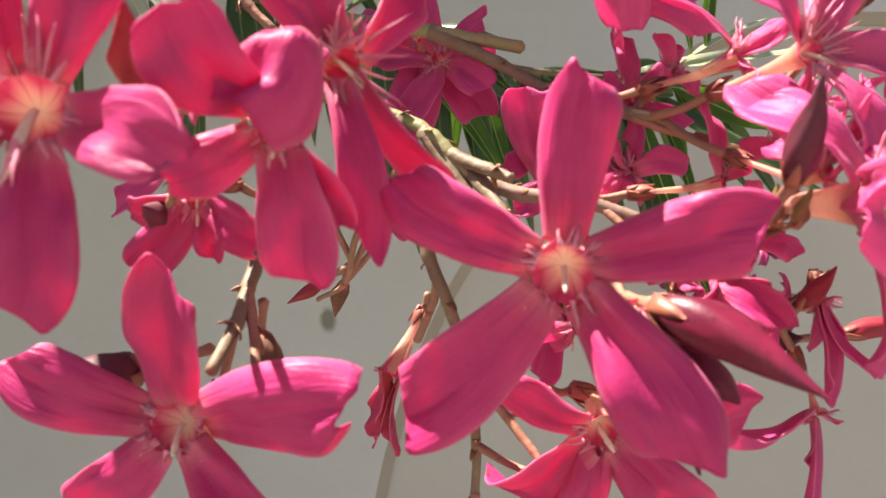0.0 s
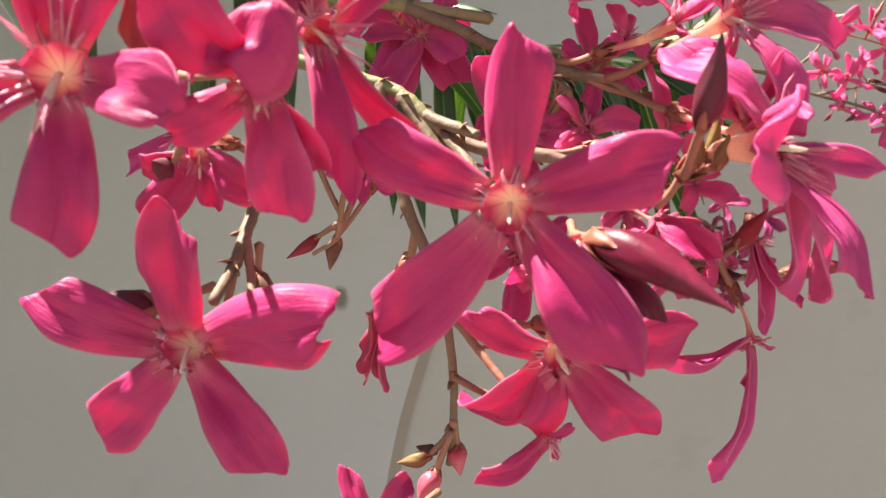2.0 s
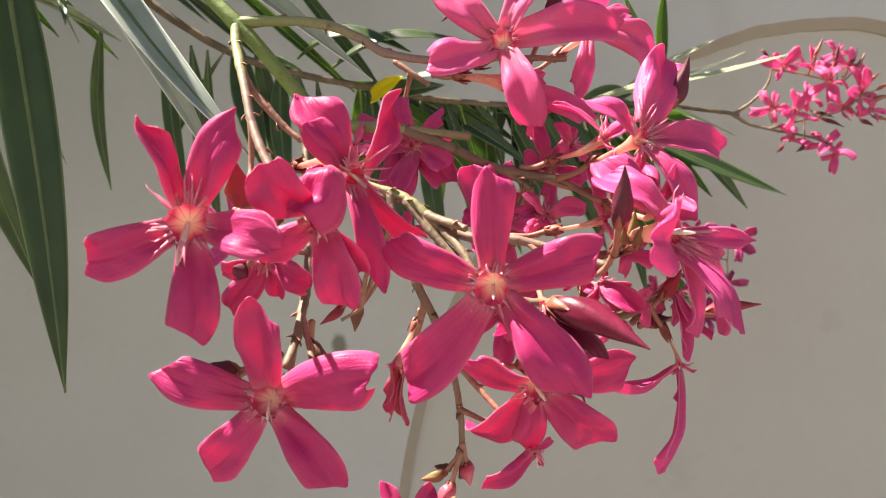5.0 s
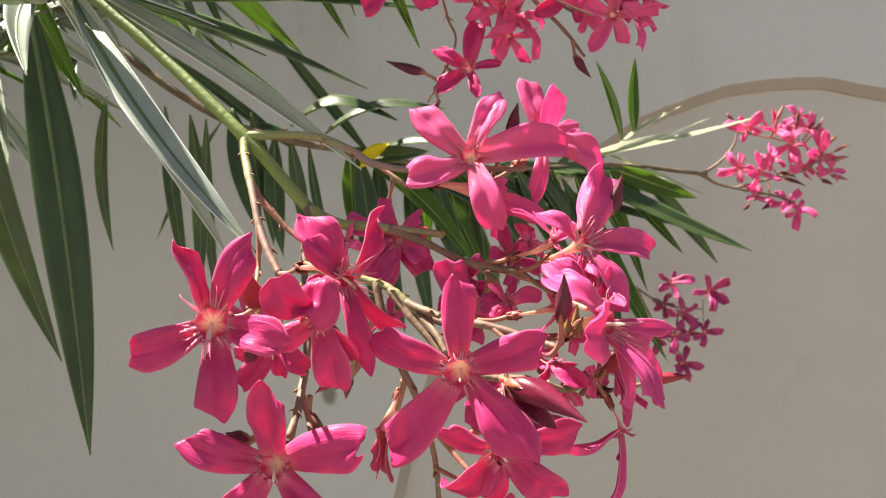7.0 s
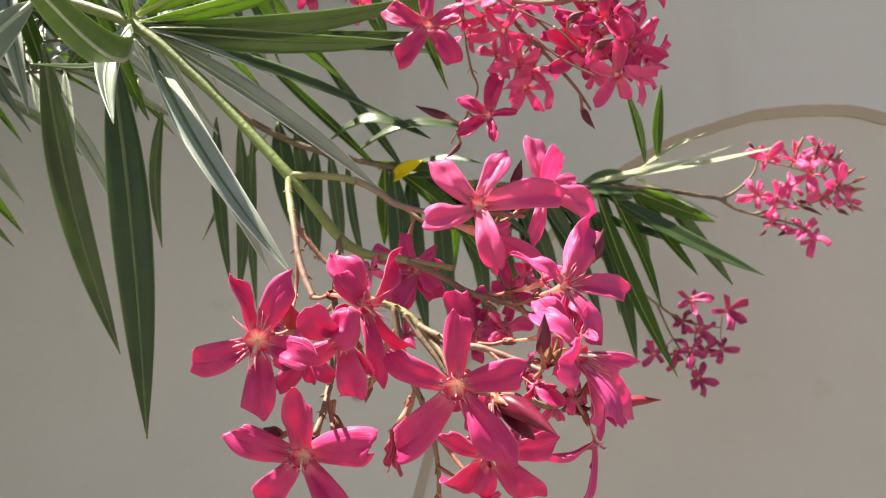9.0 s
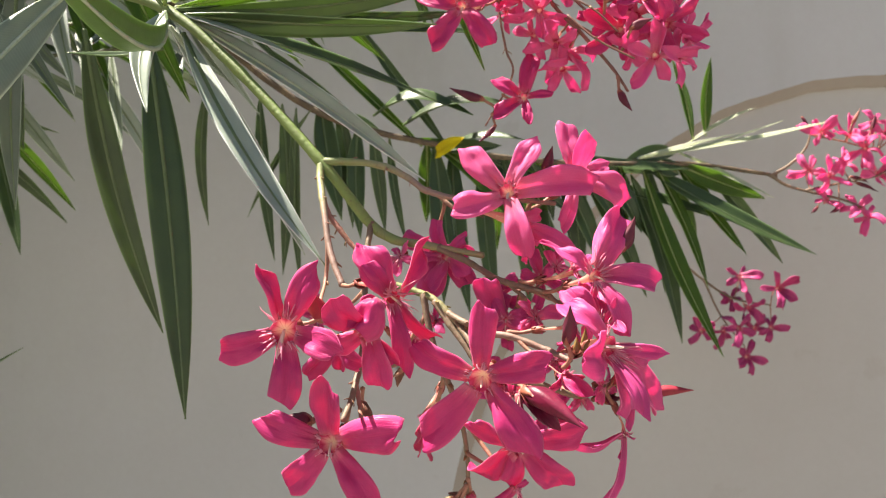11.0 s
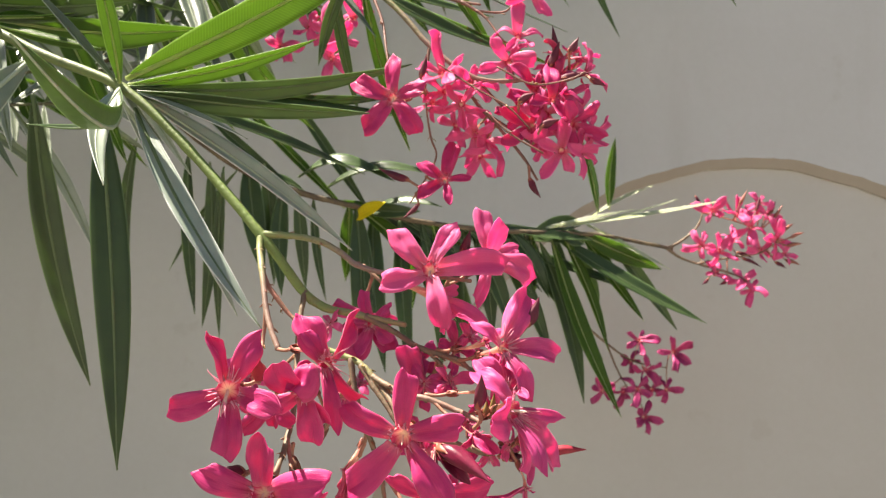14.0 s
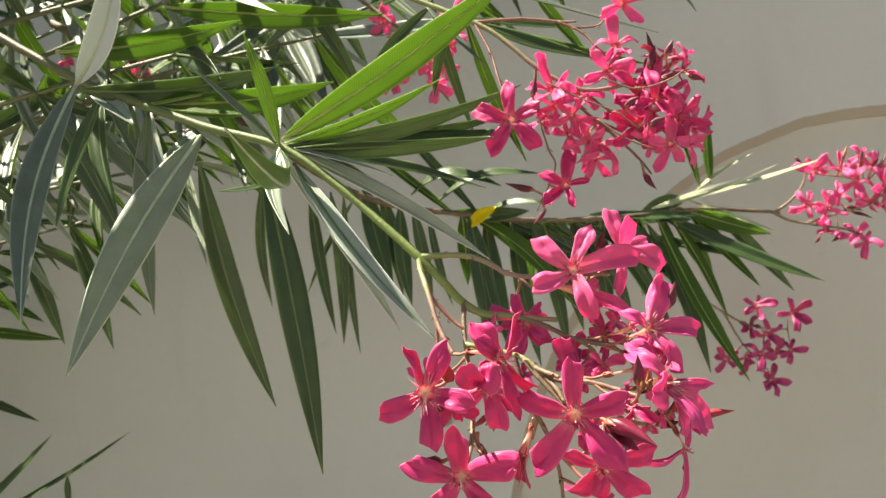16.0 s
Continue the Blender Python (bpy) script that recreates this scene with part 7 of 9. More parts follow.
flower("oleander_flower", (0.3302, 0.745, 1.6587), (0, -0.7593, 0.6508), [((0.333, 0.7505, 1.6807), 0.45, 0.04, 0.24, -0.02, 34), ((0.3115, 0.7396, 1.6741), 0.40, 0.01, 0.19, 0.19, 22), ((0.3122, 0.7288, 1.6589), 0.55, 0.04, 0.13, 0.02, 25), ((0.3404, 0.7279, 1.6491), 0.54, 0.07, 0.12, -0.01, 23), ((0.351, 0.7484, 1.6567), 0.52, -0.02, 0.08, 0.15, 25)], (0.3304, 0.745, 1.6492), "small pink oleander flower of a cluster near the wall", "wall cluster flowers", seed=183, scale=0.8, detail=1, materials=(M_PETAL_SUNLIT, M_PETAL_DARK))
flower("oleander_flower", (0.3441, 0.74, 1.643), (-0.3094, -0.9283, 0.2063), [((0.3525, 0.7379, 1.6584), 0.47, 0.12, 0.04, -0.16, -22), ((0.3322, 0.7346, 1.6584), 0.45, -0.03, 0.16, -0.32, -7), ((0.3245, 0.7325, 1.6352), 0.44, -0.04, 0.05, -0.34, 28), ((0.3422, 0.7216, 1.6254), 0.51, 0.04, -0.05, -0.21, 1), ((0.36, 0.7344, 1.637), 0.46, 0.14, 0.06, -0.11, -33)], (0.3491, 0.745, 1.6426), "small pink oleander flower of a cluster near the wall", "wall cluster flowers", seed=184, scale=0.8, detail=1, materials=(M_PETAL_SUNLIT, M_PETAL_DARK))
flower("oleander_flower", (0.3649, 0.745, 1.6574), (0.2063, -0.9283, 0.3094), [((0.3521, 0.7448, 1.6668), 0.53, 0.01, -0.04, -0.01, -22), ((0.3544, 0.7303, 1.6501), 0.49, 0.06, -0.05, 0.18, 10), ((0.3714, 0.7316, 1.643), 0.41, 0.12, 0.19, -0.34, 32), ((0.3816, 0.7443, 1.6545), 0.49, 0.05, 0.03, -0.08, 26), ((0.3689, 0.7412, 1.6726), 0.57, 0.08, -0.02, -0.15, 26)], (0.3565, 0.745, 1.64), "small pink oleander flower of a cluster near the wall", "wall cluster flowers", seed=185, scale=0.8, detail=1, materials=(M_PETAL_SUNLIT, M_PETAL_DARK))
flower("oleander_flower", (0.373, 0.742, 1.6296), (0.4444, -0.8889, -0.1111), [((0.3913, 0.746, 1.6248), 0.50, 0.01, 0.22, -0.16, 35), ((0.3803, 0.7441, 1.6424), 0.54, 0.07, 0.00, 0.17, 28), ((0.3732, 0.7262, 1.6484), 0.47, 0.14, 0.07, -0.22, -29), ((0.3582, 0.7248, 1.6279), 0.52, -0.01, 0.13, -0.17, -9), ((0.367, 0.7388, 1.6096), 0.46, 0.12, -0.07, 0.09, -22)], (0.3721, 0.74, 1.6263), "small pink oleander flower of a cluster near the wall", "wall cluster flowers", seed=186, scale=0.8, detail=1, materials=(M_PETAL_SUNLIT, M_PETAL_DARK))
flower("oleander_flower", (0.3325, 0.73, 1.5832), (0, -0.7593, 0.6508), [((0.3266, 0.743, 1.599), 0.45, 0.07, 0.00, -0.08, 17), ((0.3168, 0.7314, 1.5821), 0.45, 0.04, -0.07, -0.34, -15), ((0.3242, 0.7093, 1.5767), 0.44, 0.09, 0.14, -0.20, -10), ((0.3481, 0.723, 1.5733), 0.40, -0.05, -0.04, -0.03, 25), ((0.3446, 0.7327, 1.5948), 0.54, 0.01, 0.09, 0.19, 32)], (0.3341, 0.7306, 1.5841), "small pink oleander flower of a cluster near the wall", "wall cluster flowers", seed=187, scale=0.8, detail=1, materials=(M_PETAL_SUNLIT, M_PETAL_DARK))
flower("oleander_flower", (0.3577, 0.75, 1.6711), (-0.3094, -0.9283, 0.2063), [((0.3463, 0.7466, 1.6825), 0.53, 0.03, 0.12, -0.17, 29), ((0.3405, 0.745, 1.6657), 0.55, -0.01, 0.08, -0.19, 34), ((0.3542, 0.7459, 1.6595), 0.45, 0.06, 0.24, -0.28, -11), ((0.3685, 0.7444, 1.6704), 0.45, 0.14, 0.24, 0.17, 32), ((0.3625, 0.7529, 1.6812), 0.48, 0.14, 0.16, -0.16, 9)], (0.3528, 0.745, 1.6413), "small pink oleander flower of a cluster near the wall", "wall cluster flowers", seed=188, scale=0.8, detail=1, materials=(M_PETAL_SUNLIT, M_PETAL_DARK))
flower("oleander_flower", (0.3059, 0.738, 1.5906), (0.2063, -0.9283, 0.3094), [((0.2925, 0.7315, 1.5867), 0.45, 0.14, 0.20, 0.10, 29), ((0.3132, 0.7226, 1.5791), 0.47, 0.10, 0.22, 0.14, -12), ((0.3231, 0.7358, 1.5851), 0.40, 0.14, -0.08, 0.10, 19), ((0.3107, 0.7469, 1.6038), 0.50, -0.01, -0.06, 0.06, 7), ((0.2967, 0.7309, 1.6026), 0.46, 0.07, 0.20, -0.22, 8)], (0.306, 0.7375, 1.5956), "small pink oleander flower of a cluster near the wall", "wall cluster flowers", seed=189, scale=0.8, detail=1, materials=(M_PETAL_SUNLIT, M_PETAL_DARK))
flower("oleander_flower", (0.3553, 0.742, 1.6176), (0.4444, -0.8889, -0.1111), [((0.3706, 0.7449, 1.6134), 0.51, 0.02, 0.00, -0.27, 5), ((0.3736, 0.7411, 1.6291), 0.47, -0.02, 0.07, -0.30, 13), ((0.343, 0.7373, 1.6327), 0.57, 0.07, 0.16, 0.12, 26), ((0.3373, 0.7327, 1.6146), 0.50, 0.04, 0.03, -0.05, 12), ((0.3585, 0.7395, 1.6026), 0.50, -0.01, 0.16, 0.20, -7)], (0.3533, 0.74, 1.6144), "small pink oleander flower of a cluster near the wall", "wall cluster flowers", seed=190, scale=0.8, detail=1, materials=(M_PETAL_SUNLIT, M_PETAL_DARK))
flower("oleander_flower", (0.327, 0.75, 1.6288), (0, -0.7593, 0.6508), [((0.3289, 0.7543, 1.6481), 0.42, 0.08, 0.07, -0.17, 10), ((0.3131, 0.7511, 1.6359), 0.52, 0.10, 0.20, -0.14, 32), ((0.3217, 0.7432, 1.6174), 0.48, 0.12, -0.07, 0.02, 27), ((0.3382, 0.7413, 1.6225), 0.41, 0.11, 0.16, -0.18, -2), ((0.3429, 0.7462, 1.6377), 0.40, 0.03, 0.25, 0.05, -17)], (0.3304, 0.74, 1.6104), "small pink oleander flower of a cluster near the wall", "wall cluster flowers", seed=191, scale=0.8, detail=1, materials=(M_PETAL_SUNLIT, M_PETAL_DARK))
flower("oleander_flower", (0.3415, 0.73, 1.5737), (-0.3094, -0.9283, 0.2063), [((0.3526, 0.7156, 1.5738), 0.41, 0.13, 0.10, -0.29, -25), ((0.3478, 0.7317, 1.585), 0.45, 0.15, 0.04, 0.16, -8), ((0.335, 0.7343, 1.5854), 0.45, -0.02, 0.10, 0.10, 11), ((0.3304, 0.7349, 1.5671), 0.45, 0.04, -0.03, -0.33, -25), ((0.3341, 0.7172, 1.5598), 0.44, 0.04, -0.03, -0.19, 12)], (0.3361, 0.73, 1.5831), "small pink oleander flower of a cluster near the wall", "wall cluster flowers", seed=192, scale=0.8, detail=1, materials=(M_PETAL_SUNLIT, M_PETAL_DARK))
flower("oleander_flower", (0.3816, 0.742, 1.6136), (0.2063, -0.9283, 0.3094), [((0.3855, 0.7468, 1.6283), 0.56, 0.12, 0.10, 0.13, -4), ((0.3726, 0.736, 1.6241), 0.45, 0.07, 0.22, -0.17, 32), ((0.3693, 0.7353, 1.6091), 0.57, 0.13, -0.01, -0.10, 2), ((0.385, 0.7358, 1.6014), 0.49, 0.16, -0.08, -0.05, -34), ((0.3959, 0.7392, 1.6124), 0.51, -0.04, 0.18, -0.28, 9)], (0.3697, 0.74, 1.6248), "small pink oleander flower of a cluster near the wall", "wall cluster flowers", seed=193, scale=0.8, detail=1, materials=(M_PETAL_SUNLIT, M_PETAL_DARK))
bud((0.3518, 0.745, 1.6623), (0.3564, 0.745, 1.6781), 0.0016, (0.3453, 0.745, 1.6439), "dark maroon closed oleander bud", "wall cluster buds", seed=194, name="flower_bud")
bud((0.3668, 0.745, 1.6586), (0.3738, 0.745, 1.6742), 0.0015, (0.3565, 0.745, 1.64), "dark maroon closed oleander bud", "wall cluster buds", seed=195, name="flower_bud")
bud((0.3714, 0.742, 1.6045), (0.383, 0.742, 1.5979), 0.0016, (0.3603, 0.74, 1.6188), "dark maroon closed oleander bud", "wall cluster buds", seed=196, name="flower_bud")
bud((0.2965, 0.738, 1.5847), (0.2901, 0.738, 1.5786), 0.0015, (0.3025, 0.7381, 1.5967), "dark maroon closed oleander bud", "wall cluster buds", seed=197, name="flower_bud")
bud((0.3167, 0.735, 1.5839), (0.3074, 0.735, 1.578), 0.0016, (0.3181, 0.7401, 1.6082), "dark maroon closed oleander bud", "wall cluster buds", seed=198, name="flower_bud")
bud((0.3307, 0.745, 1.6155), (0.3475, 0.742, 1.6084), 0.0015, (0.3266, 0.74, 1.6097), "dark maroon closed oleander bud", "wall cluster buds", seed=199, name="flower_bud")
bud((0.3364, 0.745, 1.609), (0.356, 0.742, 1.5988), 0.0015, (0.3304, 0.74, 1.6104), "dark maroon closed oleander bud", "wall cluster buds", seed=200, name="flower_bud")
bud((0.2844, 0.742, 1.6772), (0.293, 0.742, 1.666), 0.0012, (0.2936, 0.745, 1.6613), "dark maroon closed oleander bud", "wall cluster buds", seed=201, name="flower_bud")
bud((0.3796, 0.742, 1.6388), (0.3922, 0.742, 1.6478), 0.0016, (0.3721, 0.74, 1.6263), "small brown-red oleander bud", "wall cluster buds", seed=202, material=M_CALYX, name="flower_bud")
bud((0.3846, 0.742, 1.6229), (0.4015, 0.742, 1.6255), 0.0017, (0.3721, 0.74, 1.6263), "small brown-red oleander bud", "wall cluster buds", seed=203, material=M_CALYX, name="flower_bud")
bud((0.369, 0.744, 1.652), (0.381, 0.744, 1.6693), 0.0015, (0.3565, 0.745, 1.64), "small brown-red oleander bud", "wall cluster buds", seed=204, material=M_CALYX, name="flower_bud")
bud((0.3824, 0.742, 1.6073), (0.3982, 0.742, 1.6018), 0.0016, (0.3674, 0.74, 1.6233), "small brown-red oleander bud", "wall cluster buds", seed=205, material=M_CALYX, name="flower_bud")
bud((0.3336, 0.744, 1.6693), (0.3419, 0.744, 1.6849), 0.0014, (0.3267, 0.745, 1.6505), "small brown-red oleander bud", "wall cluster buds", seed=206, material=M_CALYX, name="flower_bud")
bud((0.3886, 0.743, 1.6323), (0.4039, 0.743, 1.6381), 0.0014, (0.3721, 0.74, 1.6263), "small brown-red oleander bud", "wall cluster buds", seed=207, material=M_CALYX, name="flower_bud")
hang = branch("oleander_branch", (0.198, 0.965, 1.5216), "low oleander twig with a shaded pink cluster by the wall")
stem(hang, [(0.0756, 0.75, 1.6243, 0.0025), (0.1217, 0.85, 1.5957, 0.0021), (0.1704, 0.92, 1.5453, 0.0018), (0.2202, 0.965, 1.5057, 0.0016), (0.2599, 0.98, 1.4811, 0.0012), (0.3051, 0.98, 1.4724, 0.0008)], M_TWIG, "twig", seed=208)
stem(hang, [(0.2202, 0.965, 1.5057, 0.0016), (0.2434, 0.98, 1.4581, 0.0011), (0.272, 0.98, 1.4191, 0.0008)], M_TWIG, "twig", seed=209)
# these blossoms wear the darkened petal colour that stands for shade
flower("oleander_flower", (0.2644, 0.965, 1.5101), (-0.212, -0.954, 0.212), [((0.2727, 0.9685, 1.5248), 0.41, -0.05, 0.01, -0.18, 23), ((0.2471, 0.9623, 1.5205), 0.42, 0.00, 0.12, -0.01, 20), ((0.2483, 0.9576, 1.4997), 0.49, 0.08, 0.15, -0.09, -6), ((0.2719, 0.9579, 1.4891), 0.41, -0.00, -0.03, 0.12, 16), ((0.2869, 0.9502, 1.5171), 0.52, -0.04, 0.23, -0.25, -13)], (0.2599, 0.98, 1.4811), "shaded pink oleander flower of the low cluster", "low cluster flowers", seed=210, scale=1, detail=1, materials=(M_PETAL_SHADED, M_PETAL_DARK))
flower("oleander_flower", (0.3117, 0.965, 1.4945), (0.3145, -0.9435, 0.1048), [((0.3351, 0.9569, 1.5113), 0.46, 0.02, 0.11, 0.12, 28), ((0.3054, 0.9524, 1.5159), 0.46, 0.09, 0.15, -0.02, 5), ((0.2927, 0.9565, 1.4944), 0.46, -0.02, 0.18, -0.32, 16), ((0.3146, 0.9461, 1.4738), 0.40, 0.10, -0.00, -0.22, 9), ((0.3326, 0.9559, 1.4791), 0.55, 0.14, 0.14, 0.01, 11)], (0.3051, 0.98, 1.4724), "shaded pink oleander flower of the low cluster", "low cluster flowers", seed=211, scale=1, detail=1, materials=(M_PETAL_SHADED, M_PETAL_DARK))
flower("oleander_flower", (0.275, 0.975, 1.4694), (0.2182, -0.8729, -0.4364), [((0.2749, 0.9528, 1.4829), 0.43, 0.10, 0.11, -0.23, 31), ((0.2577, 0.957, 1.4661), 0.38, 0.08, -0.04, -0.29, -26), ((0.2663, 0.9663, 1.4479), 0.46, -0.04, 0.21, 0.16, -34), ((0.2965, 0.9719, 1.4524), 0.53, 0.06, 0.15, -0.13, -28), ((0.296, 0.9711, 1.481), 0.52, 0.13, -0.07, 0.18, 27)], (0.2712, 0.98, 1.4789), "shaded pink oleander flower of the low cluster", "low cluster flowers", seed=212, scale=1, detail=1, materials=(M_PETAL_SHADED, M_PETAL_DARK))
flower("oleander_flower", (0.3039, 0.975, 1.4436), (-0.212, -0.954, 0.212), [((0.3012, 0.9726, 1.4242), 0.50, 0.09, 0.02, -0.03, -8), ((0.3217, 0.9631, 1.4459), 0.50, 0.09, 0.21, -0.28, 19), ((0.3105, 0.9788, 1.4594), 0.44, 0.05, 0.22, -0.09, -15), ((0.2971, 0.9826, 1.4576), 0.46, 0.11, 0.03, -0.13, 32), ((0.2892, 0.9768, 1.4338), 0.50, 0.12, 0.15, -0.04, -17)], (0.3051, 0.98, 1.4724), "shaded pink oleander flower of the low cluster", "low cluster flowers", seed=213, scale=1, detail=1, materials=(M_PETAL_SHADED, M_PETAL_DARK))
flower("oleander_flower", (0.2751, 0.98, 1.4052), (0.3145, -0.9435, 0.1048), [((0.2829, 0.9686, 1.3874), 0.42, 0.07, 0.04, -0.23, -1), ((0.3, 0.9747, 1.4006), 0.49, 0.07, 0.21, -0.16, 12), ((0.2844, 0.9894, 1.4276), 0.41, 0.05, -0.04, -0.04, -4), ((0.2637, 0.9632, 1.416), 0.49, -0.03, 0.21, -0.06, -28), ((0.262, 0.9561, 1.3966), 0.51, 0.08, -0.01, 0.01, 17)], (0.272, 0.98, 1.4191), "shaded pink oleander flower of the low cluster", "low cluster flowers", seed=214, scale=1, detail=1, materials=(M_PETAL_SHADED, M_PETAL_DARK))
flower("oleander_flower", (0.2463, 0.98, 1.4388), (0.2182, -0.8729, -0.4364), [((0.2566, 0.9904, 1.4295), 0.51, 0.01, 0.21, 0.08, 20), ((0.2664, 0.9712, 1.4466), 0.41, -0.02, 0.05, 0.19, -18), ((0.2456, 0.9592, 1.4506), 0.44, 0.12, -0.05, 0.14, -21), ((0.2252, 0.9753, 1.4383), 0.47, 0.08, 0.05, -0.17, -32), ((0.2422, 0.976, 1.4156), 0.50, 0.04, 0.03, -0.31, -1)], (0.2506, 0.98, 1.4484), "shaded pink oleander flower of the low cluster", "low cluster flowers", seed=215, scale=1, detail=1, materials=(M_PETAL_SHADED, M_PETAL_DARK))
flower("oleander_flower", (0.2156, 0.965, 1.4405), (-0.212, -0.954, 0.212), [((0.232, 0.9536, 1.454), 0.48, 0.04, 0.25, 0.18, 20), ((0.206, 0.9609, 1.4609), 0.50, -0.03, 0.13, 0.18, 11), ((0.2002, 0.9726, 1.4451), 0.55, 0.01, 0.12, -0.14, -5), ((0.2022, 0.9634, 1.423), 0.46, -0.01, 0.16, -0.17, -10), ((0.2252, 0.9555, 1.4304), 0.53, -0.03, 0.11, -0.11, 32)], (0.2434, 0.98, 1.4581), "shaded pink oleander flower of the low cluster", "low cluster flowers", seed=216, scale=1, detail=1, materials=(M_PETAL_SHADED, M_PETAL_DARK))
flower("oleander_flower", (0.2626, 0.965, 1.4435), (0.3145, -0.9435, 0.1048), [((0.2491, 0.9645, 1.4617), 0.47, 0.06, -0.02, -0.32, 23), ((0.2473, 0.9557, 1.4425), 0.52, 0.06, 0.20, -0.23, 13), ((0.2636, 0.9478, 1.4247), 0.48, 0.02, -0.07, -0.19, 1), ((0.2835, 0.9625, 1.4372), 0.52, -0.03, 0.23, -0.23, 20), ((0.2763, 0.9637, 1.4611), 0.46, 0.03, 0.06, 0.06, 19)], (0.2577, 0.98, 1.4386), "shaded pink oleander flower of the low cluster", "low cluster flowers", seed=217, scale=1, detail=1, materials=(M_PETAL_SHADED, M_PETAL_DARK))
flower("oleander_flower", (0.2856, 0.985, 1.4416), (0.2182, -0.8729, -0.4364), [((0.2724, 0.974, 1.4329), 0.50, 0.01, 0.06, -0.33, -16), ((0.288, 0.9961, 1.4263), 0.53, -0.04, 0.13, -0.25, -0), ((0.3053, 0.9832, 1.435), 0.53, 0.00, -0.06, -0.27, 5), ((0.2996, 0.9817, 1.4596), 0.46, 0.05, 0.22, -0.18, -12), ((0.2697, 0.9731, 1.4513), 0.41, 0.02, -0.03, -0.12, -14)], (0.2649, 0.98, 1.4289), "shaded pink oleander flower of the low cluster", "low cluster flowers", seed=218, scale=1, detail=1, materials=(M_PETAL_SHADED, M_PETAL_DARK))
flower("oleander_flower", (0.257, 0.985, 1.4809), (-0.212, -0.954, 0.212), [((0.2711, 0.9846, 1.4832), 0.43, -0.02, 0.03, -0.17, -23), ((0.2632, 0.9841, 1.4967), 0.55, 0.02, -0.01, -0.26, -26), ((0.2428, 0.9812, 1.4878), 0.45, 0.12, 0.25, -0.11, 3), ((0.2399, 0.9744, 1.4762), 0.54, 0.10, 0.20, 0.17, -21), ((0.2567, 0.9725, 1.467), 0.45, -0.01, 0.03, -0.20, 12)], (0.2599, 0.98, 1.4811), "shaded pink oleander flower of the low cluster", "low cluster flowers", seed=219, scale=1, detail=1, materials=(M_PETAL_SHADED, M_PETAL_DARK))

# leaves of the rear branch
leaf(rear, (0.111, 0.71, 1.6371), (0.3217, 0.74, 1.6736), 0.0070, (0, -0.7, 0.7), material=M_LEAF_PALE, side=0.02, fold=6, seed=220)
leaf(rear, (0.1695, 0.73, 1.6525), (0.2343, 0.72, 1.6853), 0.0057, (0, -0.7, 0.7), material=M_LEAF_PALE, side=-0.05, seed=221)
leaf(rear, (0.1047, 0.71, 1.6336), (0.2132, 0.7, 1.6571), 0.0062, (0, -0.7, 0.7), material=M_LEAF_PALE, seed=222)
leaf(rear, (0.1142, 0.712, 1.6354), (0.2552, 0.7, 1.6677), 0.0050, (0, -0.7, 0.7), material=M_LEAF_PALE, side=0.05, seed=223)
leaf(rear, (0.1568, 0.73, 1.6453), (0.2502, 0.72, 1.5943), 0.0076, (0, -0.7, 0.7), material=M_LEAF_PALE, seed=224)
leaf(rear, (0.1872, 0.73, 1.6601), (0.194, 0.73, 1.7398), 0.0128, (0.2, -1, 0), material=M_LEAF_LIT, side=-0.03, seed=225)
leaf(rear, (0.1747, 0.73, 1.6574), (0.1575, 0.75, 1.7458), 0.0103, (0.2, -1, 0), material=M_LEAF_LIT, side=0.03, seed=226)
leaf(rear, (0.1239, 0.72, 1.6296), (0.2843, 0.7, 1.5364), 0.0213, (0, -0.8, 0.6), material=M_LEAF, side=0.03, seed=227)
leaf(rear, (-0.0362, 0.68, 1.6372), (0.1543, 0.72, 1.6204), 0.0210, (0, -0.6, 0.8), material=M_LEAF, side=0.03, seed=228)
leaf(rear, (0.0491, 0.7, 1.6382), (0.1698, 0.7, 1.623), 0.0186, (0, -0.6, 0.8), material=M_LEAF, side=0.05, seed=229)
leaf(rear, (0.1226, 0.71, 1.6224), (0.1934, 0.69, 1.4385), 0.0198, (0.3, -0.9, 0.2), material=M_LEAF_LIT, side=0.03, seed=230)
leaf(rear, (0.1103, 0.71, 1.6197), (0.1588, 0.72, 1.449), 0.0214, (0.3, -0.9, 0.1), material=M_LEAF, side=-0.04, seed=231)
leaf(rear, (0.1662, 0.72, 1.6125), (0.219, 0.7, 1.538), 0.0125, (0.3, -0.9, 0.1), material=M_LEAF_LIT, seed=232)
leaf(rear, (0.0732, 0.7, 1.6262), (0.1823, 0.74, 1.4939), 0.0215, (0.3, -0.9, 0.1), material=M_LEAF, side=-0.03, seed=233)
leaf(rear, (0.061, 0.7, 1.6266), (0.1245, 0.72, 1.4959), 0.0213, (0.3, -0.9, 0.1), material=M_LEAF, side=-0.03, seed=234)
leaf(rear, (0.0727, 0.7, 1.6139), (0.2311, 0.75, 1.5681), 0.0178, (0, -0.7, 0.7), material=M_LEAF, seed=235)
leaf(rear, (0.0364, 0.69, 1.6296), (0.0814, 0.7, 1.5219), 0.0209, (0.3, -0.9, 0.1), material=M_LEAF, side=-0.03, seed=236)
leaf(rear, (0.0122, 0.69, 1.6335), (0.0265, 0.7, 1.511), 0.0197, (0, -1, 0.2), material=M_LEAF, seed=237)
leaf(rear, (-0.0058, 0.68, 1.6343), (0.0447, 0.72, 1.4975), 0.0186, (0, -1, 0.2), material=M_LEAF, side=-0.03, seed=238)
